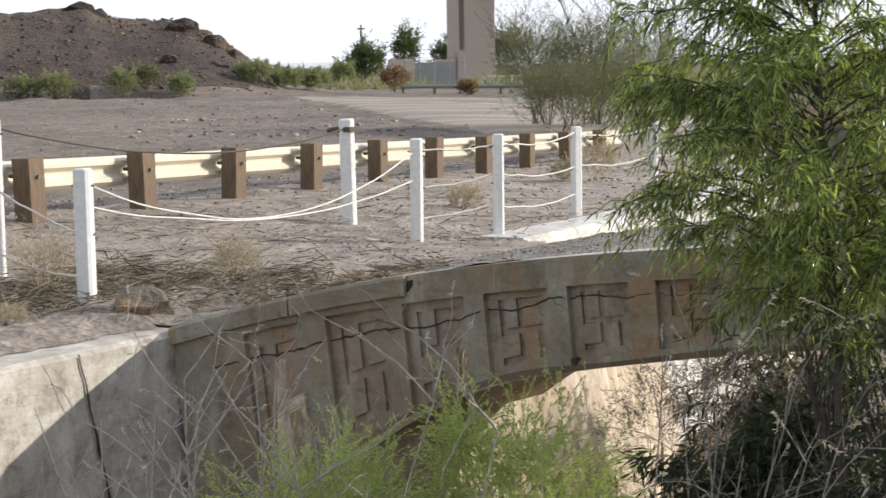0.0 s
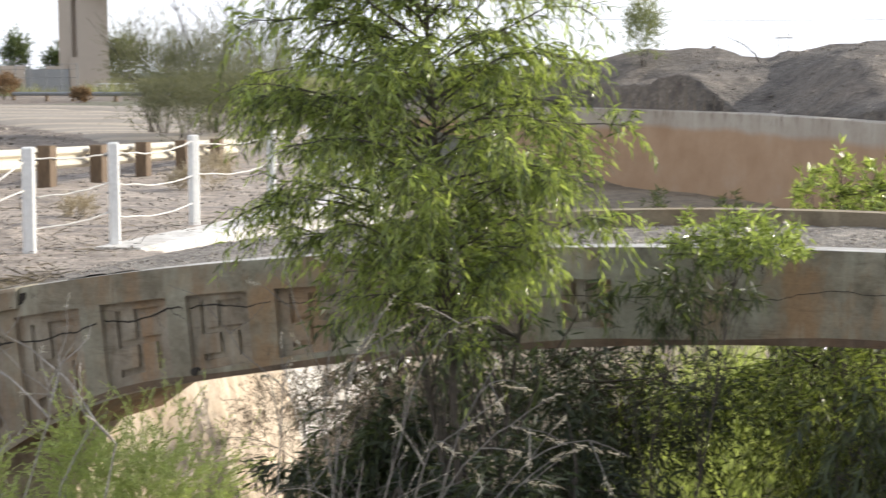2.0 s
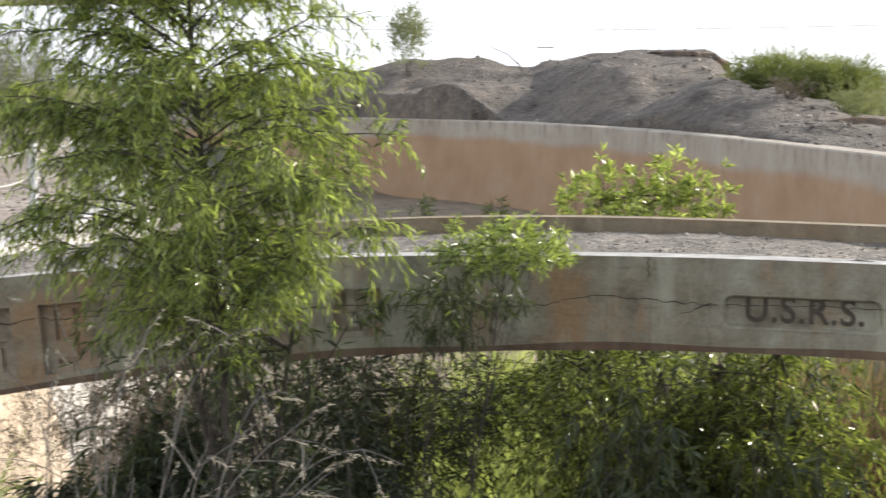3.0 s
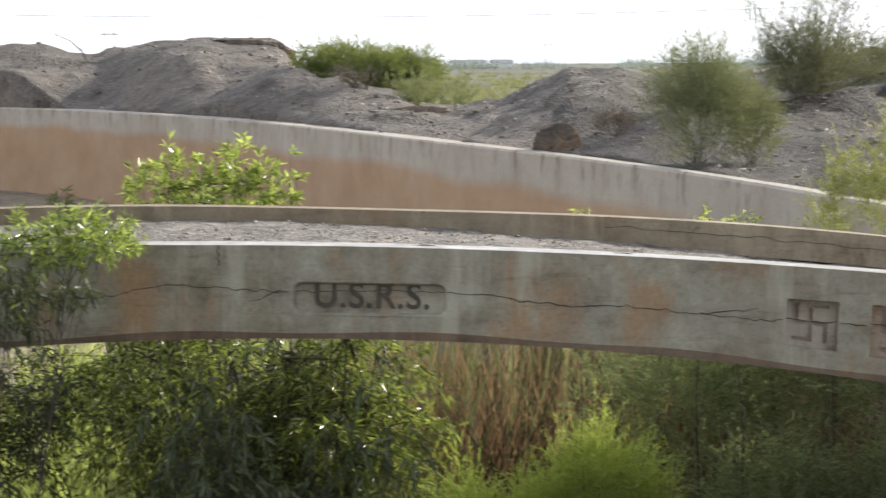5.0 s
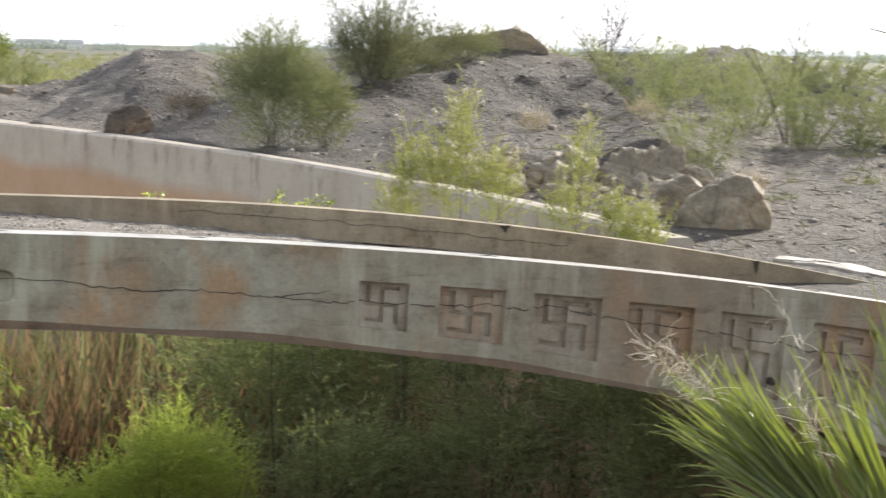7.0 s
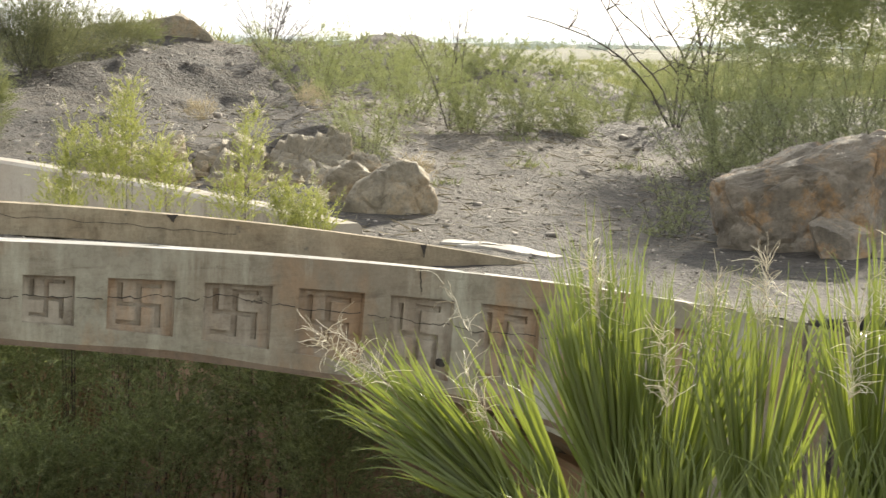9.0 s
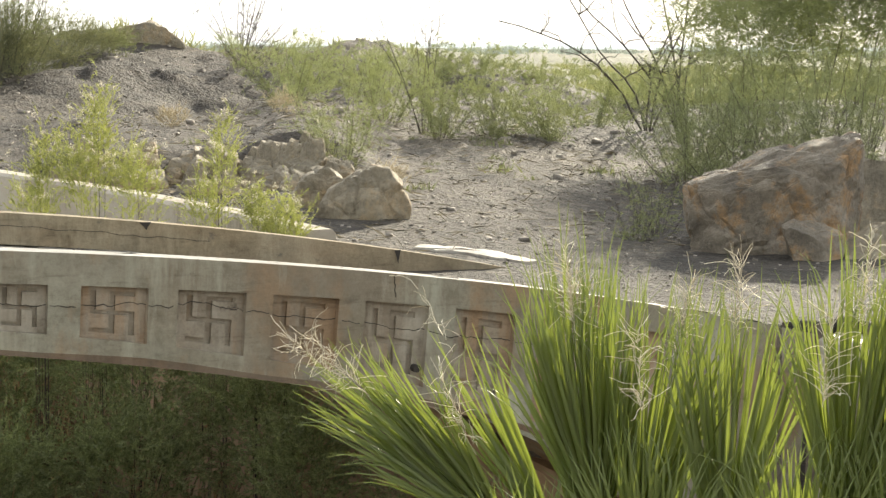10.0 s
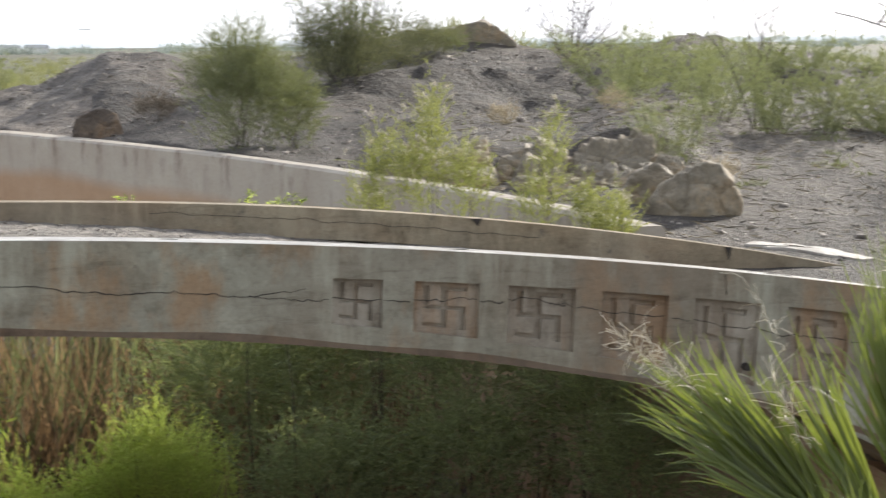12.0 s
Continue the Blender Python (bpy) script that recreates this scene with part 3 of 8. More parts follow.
def build_ground():
    ang = np.concatenate([np.arange(-50, 47, 0.30), np.arange(52, 310, 6.0)])
    rad = 2.6 * 1.0178 ** np.arange(0, 418)
    rad = np.concatenate([rad[rad < 28], np.geomspace(28, 74, 150), rad[rad > 74.5]])
    a, r = np.meshgrid(np.radians(ang), rad, indexing="ij")
    x, y = r * np.sin(a), r * np.cos(a)
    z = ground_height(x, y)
    na, nr = a.shape
    v = np.stack([x, y, z], -1).reshape(-1, 3)
    i, j = np.meshgrid(np.arange(na), np.arange(nr - 1), indexing="ij")
    i2 = (i + 1) % na
    q = np.stack([i * nr + j, i * nr + j + 1, i2 * nr + j + 1, i2 * nr + j], -1).reshape(-1, 4)
    v = np.concatenate([v, [[0, 0, BED]]])
    me = mesh_np("ground", v, q[:, ::-1], [M_EARTH, M_SPOIL, M_HILL, M_BED, M_PLAIN, M_GRADED, M_HEAP, M_MOUND_SHADE], smooth=True)
    mid = v[q].mean(1)
    r, th = np.hypot(mid[:, 0], mid[:, 1]), np.degrees(np.arctan2(mid[:, 0], mid[:, 1]))
    xl, xr = np.interp(mid[:, 1], *LEFT_BANK), np.interp(mid[:, 1], *RIGHT_BANK)
    kind = np.where(mid[:, 0] < xl, 0, np.where(mid[:, 0] > xr, 1, 3))
    edge = mid[:, 0] + 12.6 + 0.152 * (mid[:, 1] - 11.72) + 0.5 * fractal(mid[:, 0], mid[:, 1], 3.0, 3, 5)
    kind = np.where((kind == 0) & (edge < 0), 5, kind)
    kind = np.where((th < -34.5) & (th > -80) & (r > 103) & (r < 200) & (mid[:, 2] > 0.45), 2, kind)
    kind = np.where((kind == 1) & (r > 68 - np.clip(th, 0, 30) * 0.9), 4, kind)
    kind = np.where((kind == 1) & (th < 6.5 + 1.5 * fractal(mid[:, 0], mid[:, 1], 4.0, 3, 9)), 6, kind)
    # the mound's shade is laid on as darker earth with a wandering edge
    drift = 1.6 * fractal(mid[:, 0], mid[:, 1], 3.0, 4, 12)
    kind = np.where((kind == 1) & (th > 12.5 + drift) & (th < 22.0 + drift) & (r > 25.5 + drift), 7, kind)
    kind = np.where((kind == 3) & (mid[:, 1] > 60), 4, kind)
    me.polygons.foreach_set("material_index", kind.astype(np.int32))
    ob = new("ground", me)
    # the middle of the sheet, under the camera
    g = Geo().add([tuple(p) for p in v[0:na * nr:nr]] + [(0, 0, BED)], [(k, (k + 1) % na, na) for k in range(na)])
    inner = part("canal_bed_patch", g, M_BED)
    tagged(inner, "bare earth of the canal bed", "ground", kind="structure")
    return tagged(ob, "dry grey-brown desert earth with gravel and spoil heaps", "ground", kind="structure")


build_ground()


# ---- canal walls ----
def wall_along(name, line, thick, top, bottom, batter, mat, label, cap=None):
    """A retaining wall along a line of (x, y); its face leans back by batter, with thickness away from the canal."""
    pts = [Vector((p[0], p[1])) for p in line]
    g = Geo()
    vs, fs = [], []
    for i, p in enumerate(pts):
        d = (pts[min(i + 1, len(pts) - 1)] - pts[max(i - 1, 0)]).normalized()
        nrm = Vector((d.y, -d.x)) * (1 if thick > 0 else -1)
        t = abs(thick) * (1 + 2.6 * min(1.0, max(0.0, (p.y - 22) / 22)))
        zt = top(i / (len(pts) - 1)) if callable(top) else top
        wob = 0.006 * noise.noise(Vector((p.x * 1.3, p.y * 1.3, 0)))
        prof = [(-batter, bottom), (-0.02, zt - 0.03 + wob), (0.02, zt + wob), (t - 0.03, zt + wob), (t, zt - 0.03 + wob), (t, bottom)]
        for off, z in prof:
            vs.append((p.x + nrm.x * off, p.y + nrm.y * off, z))
    for i in range(len(pts) - 1):
        for k in range(5):
            fs.append((i * 6 + k, i * 6 + k + 1, (i + 1) * 6 + k + 1, (i + 1) * 6 + k))
    fs.append((0, 1, 2, 3, 4, 5))
    fs.append(tuple((len(pts) - 1) * 6 + k for k in range(6))[::-1])
    ob = part(name, g.add(vs, fs), mat)
    return tagged(ob, label, "canal wall", kind="structure")


wall_along("canal_wall_right", right_line, 0.24, 0.30, BED - 0.3, 0.12, M_CANAL, "curved concrete canal wall with a rusty stained lower face")
left_line = smooth_line([(-7.85, 14.1), (-7.9, 16), (-8.0, 18), (-9.2, 25), (-15, 36), (-23.7, 52), (-33, 60)])
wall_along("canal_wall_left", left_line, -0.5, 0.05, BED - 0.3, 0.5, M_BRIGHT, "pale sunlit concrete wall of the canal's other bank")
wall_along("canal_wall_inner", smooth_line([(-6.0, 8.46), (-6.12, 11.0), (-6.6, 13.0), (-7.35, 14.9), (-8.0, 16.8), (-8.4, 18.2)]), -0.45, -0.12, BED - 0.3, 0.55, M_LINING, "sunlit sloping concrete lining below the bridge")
wall_along("canal_wall_under", resample([(6.05, 8.46), (5.12, 11.6)], 0.5), 0.4, lambda f: -1.22 + 0.66 * f, BED - 0.3, 0.12, M_CANAL, "shaded concrete lining below the bridge's end")
wall_along("wing_wall_left", resample([(-7.245, -8), (-7.245, 9.7)], 0.6), -0.42, 0.0, BED - 0.3, 0.10, M_PALE, "pale concrete wing wall with a straight joint, half in shade")
wall_along("wing_wall_right", resample([(7.2, -8), (7.2, 8.39)], 0.6), 0.42, -0.12, BED - 0.3, 0.10, M_PALE, "pale concrete wing wall beside the bridge")


def soil_edge():
    """Loose soil that spills over the back of the wing wall."""
    nx, ny = 40, 260
    vs, fs = [], []
    for j in range(ny + 1):
        y = 3.0 + 7.2 * j / ny
        over = 0.10 + 0.10 * noise.noise(Vector((y * 1.7, 3, 1))) + 0.07 * noise.noise(Vector((y * 6, 1, 4)))
        for i in range(nx + 1):
            u = i / nx
            x = -7.60 + over + (-0.75 - over) * u
            z = 0.002 + 0.055 * (1 - (1 - min(1, u * 2.2)) ** 2) + (0.02 * noise.noise(Vector((x * 5, y * 5, 0))) + 0.012 * noise.noise(Vector((x * 16, y * 16, 2)))) * min(1, u * 5)
            z -= 0.12 * max(0.0, (u - 0.75) / 0.25) ** 2
            z += 0.05 * min(1.0, max(0.0, (y - 8.2) / 0.5)) * min(1, u * 4)
            vs.append((x, y, z))
    w = nx + 1
    for j in range(ny):
        for i in range(nx):
            a = j * w + i
            fs.append((a, a + w, a + w + 1, a + 1))
    ob = part("soil_edge", Geo().add(vs, fs), M_EARTH, smooth=True)
    return tagged(ob, "loose dry soil spilling over the wing wall's top", "ground", kind="structure")


soil_edge()


# ---- the bridge ----
bridge = thing("footbridge", (0, FACE_Y, 0), "cracked old arched concrete bridge with recessed fret panels", "bridge")


def bpart(name, g, mat, label="", smooth=False):
    g.v = [(x, y - FACE_Y, z) for x, y, z in g.v]
    return part(name, g, mat, bridge, label, smooth)


NAME = (-0.37, 0.39)
PANELS = [(-6.67, -6.23), (-6.05, -5.60), (-5.50, -5.08), (-4.95, -4.54), (-4.42, -4.05), (-3.89, -3.50), (-3.36, -2.98), (-2.82, -2.47), (-2.31, -2.05), NAME,
          (2.055, 2.315), (2.48, 2.83), (2.985, 3.36), (3.51, 3.89), (4.045, 4.435), (4.60, 4.99), (5.15, 5.54), (5.70, 6.09)]
FRET = ["R.RRR", "R.R..", "RRRRR", "..R.R", "RRR.R"]
FRET_U = (0.17, 0.26, 0.45, 0.545, 0.75, 0.84)      # edges of the groove's columns across a panel
FRET_V = (0.115, 0.20, 0.46, 0.545, 0.825, 0.90)      # edges of its rows, from the bottom
FLOOR = 0.042      # the sunk floor of a panel; the groove is cut deeper
DEPTH = 0.064


def face_point(x, v, y):
    """A point of the face: v runs from 0 at the soffit through 0.1 and 0.9, the panels' edges, to 1 at the top."""
    zt, zs = z_top(x), z_soffit(x)
    zb, za = z_panel(x), zt - 0.160 - 0.012 * math.exp(-x * x)
    z = np.interp(v, [0, 0.1, 0.9, 1], [zs, zb, za, zt])
    lean = -0.020 * x * (za - z)
    return (x + lean, y, float(z))


def build_face():
    xs = [X_L, X_R]
    for a, b in PANELS:
        w = b - a
        xs += [a, b] if (a, b) == NAME else [a + w * q for q in (0, *FRET_U, 1)]
    xs = sorted(set(round(x, 5) for x in xs))
    full = [xs[0]]
    for x in xs[1:]:
        n = max(1, int((x - full[-1]) / 0.12))
        a = full[-1]
        full += [a + (x - a) * (k + 1) / n for k in range(n)]
    xs = full
    vs_ = sorted([0, 0.05, 0.1, 0.15, 0.85, 0.9, 0.96, 1] + [0.1 + 0.8 * w for w in FRET_V])
    nx, nv = len(xs) - 1, len(vs_) - 1

    def depth(i, j):
        if not (0 <= i < nx and 0 <= j < nv):
            return 0.0
        xc, vc = (xs[i] + xs[i + 1]) / 2, (vs_[j] + vs_[j + 1]) / 2
        if not 0.1 < vc < 0.9:
            return 0.0
        for a, b in PANELS:
            if a < xc < b:
                if (a, b) == NAME:
                    return None
                u, w = (xc - a) / (b - a), (vc - 0.1) / 0.8
                if not (FRET_U[0] < u < FRET_U[-1] and FRET_V[0] < w < FRET_V[-1]):
                    return FLOOR
                c, r = sum(u > q for q in FRET_U) - 1, 5 - sum(w > q for q in FRET_V)
                return DEPTH if FRET[r][c] == "R" else FLOOR
        return 0.0

    front, recs = Geo(), [Geo() for _ in PANELS]

    def panel_of(x):
        return recs[min(range(len(PANELS)), key=lambda k: abs(sum(PANELS[k]) / 2 - x))]

    for i in range(nx):
        for j in range(nv):
            d = depth(i, j)
            if d is None:
                continue
            y = FACE_Y + d
            q = [face_point(xs[i], vs_[j], y), face_point(xs[i + 1], vs_[j], y), face_point(xs[i + 1], vs_[j + 1], y), face_point(xs[i], vs_[j + 1], y)]
            rec = panel_of((xs[i] + xs[i + 1]) / 2)
            (rec if d > 1e-6 else front).add(q, [(0, 1, 2, 3)])
            for (i2, j2), (e0, e1) in (((i + 1, j), (1, 2)), ((i, j + 1), (2, 3))):
                d2 = depth(i2, j2)
                if d2 is not None and abs(d2 - d) > 1e-6 and i2 < nx and j2 < nv:
                    a, b = q[e0], q[e1]
                    a2, b2 = (a[0], FACE_Y + d2, a[2]), (b[0], FACE_Y + d2, b[2])
                    deep = rec if d > d2 else panel_of((xs[i2] + xs[i2 + 1]) / 2)
                    deep.add([a, b, b2, a2], [(0, 1, 2, 3)])
    bpart("face", front, M_BRIDGE)
    for (a, b), rec in zip(PANELS, recs):
        if (a, b) != NAME:
            bpart("fret_panel", rec, M_RECESS, "brown-stained recessed fret panel")


def name_panel():
    """A sunk name plate with rounded corners, let into the face."""
    def corner_ring(inset, radius):
        out = []
        for cx, cv, a0 in ((1, 1, 0), (-1, 1, 90), (-1, -1, 180), (1, -1, 270)):
            for k in range(9):
                a = radians(a0 + 90 * k / 8)
                x = cx * (0.38 - inset - radius) + radius * math.cos(a)
                h = cv * (0.094 - inset - radius) + radius * math.sin(a)
                out.append((x, h))
        return out

    def lift(x, h, y):
        x = x + 0.01
        z0, z1 = face_point(x, 0.1, 0)[2], face_point(x, 0.9, 0)[2]
        return (x, y, (z0 + z1) / 2 + h * (z1 - z0) / 0.188)

    rim, edge, floor = corner_ring(0.002, 0.05), corner_ring(0.010, 0.046), corner_ring(0.020, 0.040)
    n = len(rim)
    outer = []
    for x, h in rim:
        q = max(abs(x) / 0.38, abs(h) / 0.094)
        outer.append((x / q, h / q))
    g = Geo()
    rows = [[lift(x, h, FACE_Y) for x, h in outer], [lift(x, h, FACE_Y) for x, h in rim], [lift(x, h, FACE_Y + 0.006) for x, h in edge], [lift(x, h, FACE_Y + 0.034) for x, h in floor]]
    for a, b in zip(rows, rows[1:]):
        for k in range(n):
            k2 = (k + 1) % n
            g.add([a[k], a[k2], b[k2], b[k]], [(0, 1, 2, 3)])
    g.add(rows[-1], [tuple(range(n))])
    for sx in (-1, 1):
        for sh in (-1, 1):
            k = min(range(n), key=lambda i: (outer[i][0] - sx * 0.38) ** 2 + (outer[i][1] - sh * 0.094) ** 2)
            for k2 in (k - 1, k + 1):
                g.add([lift(*outer[k], FACE_Y), lift(*outer[k2 % n], FACE_Y), lift(sx * 0.38, sh * 0.094, FACE_Y)], [(0, 1, 2)])
    bpart("name_panel", g, M_BRIDGE, "recessed panel with rounded corners")


build_face()
name_panel()


def build_bridge_body():
    n = 72
    xs = [X_L + (X_R - X_L) * k / n for k in range(n + 1)]
    soff, back = Geo(), Geo()
    for a, b in zip(xs, xs[1:]):
        soff.add([(a, FACE_Y, z_soffit(a)), (b, FACE_Y, z_soffit(b)), (b, BACK_Y, z_soffit(b)), (a, BACK_Y, z_soffit(a))], [(0, 3, 2, 1)])
        back.add([(a, BACK_Y, z_soffit(a)), (b, BACK_Y, z_soffit(b)), (b, BACK_Y, z_far(b)), (a, BACK_Y, z_far(a))], [(0, 3, 2, 1)])
    bpart("soffit", soff, M_SOFFIT, "orange-stained curved underside")
    bpart("back_face", back, M_BRIDGE)
    # near kerb: a flat lip along the edge; far kerb: stands over the gravel
    for name, y0, y1, lift in (("near_kerb", FACE_Y, 8.60, 0.0), ("far_kerb", 10.92, BACK_Y, 0.0)):
        g = Geo()
        top = z_top if name == "near_kerb" else z_far
        prof = lambda x: [(y0, top(x) - (0.02 if name == "near_kerb" else 0.2)), (y0 + 0.012, top(x) + lift), (y1 - 0.012, top(x) + lift), (y1, top(x) - (0.2 if name == "near_kerb" else 0.02))]
        for a, b in zip(xs, xs[1:]):
            pa, pb = prof(a), prof(b)
            for k in range(3):
                g.add([(a, *pa[k]), (b, *pb[k]), (b, *pb[k + 1]), (a, *pa[k + 1])], [(0, 1, 2, 3)])
        for x in (xs[0], xs[-1]):
            g.add([(x, *p) for p in prof(x)], [(0, 1, 2, 3)])
        bpart(name, g, M_LIP if name == "near_kerb" else M_KERB)
    # abutments carry the ends down to the bed
    for x0, x1 in ((X_L - 0.5, -6.42), (6.05, X_R + 0.4)):
        g = Geo().box(x0, x1, FACE_Y + 0.13, BACK_Y - 0.02, BED - 0.2, min(z_top(x0), z_top(x1)) - 0.1)
        bpart("abutment", g, M_BRIDGE)
    # gravel on the deck
    g = Geo()
    m = 14
    vs, fs = [], []
    xs2 = [X_L - 0.5 + (X_R - X_L + 1.0) * k / 260 for k in range(261)]
    for x in xs2:
        for k in range(m + 1):
            y = 8.52 + (10.93 - 8.52) * k / m
            xx = min(max(x, X_L), X_R)
            z = z_top(xx) - 0.005 - 0.10 * min(1.0, k / 4) + 0.016 * noise.noise(Vector((x * 3, y * 3, 0))) + 0.014 * noise.noise(Vector((x * 11, y * 11, 2)))
            z -= 0.10 * min(1.0, max(0, x + 0.5) / 3) * min(1.0, k / 3)
            z += 0.115 * min(1.0, max(0, -x - 3.4) / 1.2) * min(1.0, k / 4)
            vs.append((x, y, z))
    for i in range(260):
        for k in range(m):
            a = i * (m + 1) + k
            fs.append((a, a + m + 1, a + m + 2, a + 1))
    ob = part("deck_gravel", g.add(vs, fs), M_GRAVEL, smooth=True)
    tagged(ob, "loose grey gravel covering the bridge deck", "gravel", kind="structure")


build_bridge_body()


def dirt_road():
    """A packed dirt track that swings past beyond the guard rail."""
    a = np.radians(np.linspace(-37, -20, 70))
    u = np.linspace(0, 1, 60)
    near = np.interp(np.degrees(a), [-37, -34, -30, -24, -20], [92, 62, 38, 32, 30])
    far = np.interp(np.degrees(a), [-37, -34, -30, -24, -20], [99, 98, 92, 84, 80])
    r = near[:, None] * (far / near)[:, None] ** u[None]
    x, y = r * np.sin(a)[:, None], r * np.cos(a)[:, None]
    z = ground_height(x, y, False) + 0.09 - 0.16 * (np.abs(u - 0.5)[None] * 2) ** 6
    v = np.stack([x, y, z], -1).reshape(-1, 3)
    i, j = np.meshgrid(np.arange(69), np.arange(59), indexing="ij")
    q = np.stack([i * 60 + j, i * 60 + j + 1, (i + 1) * 60 + j + 1, (i + 1) * 60 + j], -1).reshape(-1, 4)
    ob = new("road", mesh_np("road", v, q[:, ::-1], M_ROAD, smooth=True))
    return tagged(ob, "packed dirt road with curving wheel tracks", "road", kind="structure")


dirt_road()

# ---- cable fence of white posts ----
def fence_post(at, h, w, label):
    e = thing("fence_post", at, label, "post", "white fence posts")
    g = Geo()
    c = w * 0.18
    ring = lambda s, z: [(s - c, -s, z), (s, -s + c, z), (s, s - c, z), (s - c, s, z), (-s + c, s, z), (-s, s - c, z), (-s, -s + c, z), (-s + c, -s, z)]
    s = w / 2
    vs = ring(s, -0.25) + ring(s, h - 0.012) + ring(s - 0.012, h)
    fs = [tuple(range(16, 24))]
    for r in (0, 8):
        fs += [(r + k, r + (k + 1) % 8, r + 8 + (k + 1) % 8, r + 8 + k) for k in range(8)]
    part("post_shaft", g.add(vs, fs), M_WHITE, e)
    for z in (h - 0.12, h * 0.52):
        part("eye_bolt", Geo().tube([(-s - 0.025, 0, z), (s + 0.025, 0, z)], [0.008, 0.008], 6), M_STEEL, e)
    e.rotation_euler = (random.uniform(-0.015, 0.015), random.uniform(-0.02, 0.012), random.uniform(0, 1))
    return e


POSTS = [(-9.83, 9.47, 1.21, 0.055), (-8.37, 8.84, 0.95, 0.115), (-9.98, 14.33, 1.05, 0.14), (-8.68, 13.55, 0.95, 0.115), (-8.26, 14.34, 0.98, 0.10), (-8.64, 16.68, 0.96, 0.10), (-8.9, 19.2, 0.95, 0.10), (-9.6, 22.0, 0.95, 0.10)]
for x, y, h, w in POSTS:
    lab = "tall white-painted gate post with a steel clamp" if h == 1.05 else "white-painted square fence post with steel eye bolts"
    fence_post((x, y, ground_z(x, y)), h + 0.0, w, lab)


tall = POSTS[2]
clamp = thing("post_clamp", (tall[0], tall[1], ground_z(tall[0], tall[1]) + 0.94), "dark steel clamp bolted to the tall white post", "clamp")
part("clamp_band", Geo().box(-0.085, 0.085, -0.085, 0.085, -0.02, 0.03), M_ROPE, clamp)
part("clamp_bolt", Geo().tube([(-0.20, -0.05, -0.01), (-0.06, -0.05, 0.015)], [0.03, 0.025], 7), M_ROPE, clamp)


def cable(a, b, sag, r=0.008, mat=M_CABLE, label="thin white cable sagging between fence posts", wob=0.012):
    pts = []
    a, b = Vector(a), Vector(b)
    for k in range(25):
        t = k / 24
        p = a.lerp(b, t)
        p.z -= sag * 4 * t * (1 - t) + wob * noise.noise(Vector((t * 9, a.x, a.z)))
        pts.append(p)
    ob = part("fence_cable", Geo().tube(pts, [r] * 25, 5), mat, smooth=True)
    return tagged(ob, label, "cable", "fence cables")


def at_post(i, f):
    x, y, h, w = POSTS[i]
    return (x, y, ground_z(x, y) + h * f)


for i, j, fa, fb, sag in ((1, 3, 0.90, 0.88, 0.42), (1, 3, 0.73, 0.60, 0.22), (3, 4, 0.90, 0.90, 0.03), (3, 4, 0.52, 0.63, 0.03), (4, 5, 0.92, 0.93, 0.07), (4, 5, 0.62, 0.55, 0.06), (3, 4, 0.22, 0.35, 0.03), (4, 5, 0.3, 0.25, 0.06),
                          (5, 6, 0.92, 0.9, 0.06), (5, 6, 0.58, 0.55, 0.06), (6, 7, 0.9, 0.9, 0.06), (6, 7, 0.55, 0.55, 0.06), (0, 1, 0.55, 0.52, 0.03), (0, 1, 0.15, 0.22, 0.05)):
    cable(at_post(i, fa), at_post(j, fb), sag)
cable(at_post(0, 0.94), at_post(2, 0.91), 0.22, 0.009, M_ROPE, "weathered dark rope tied between fence posts")


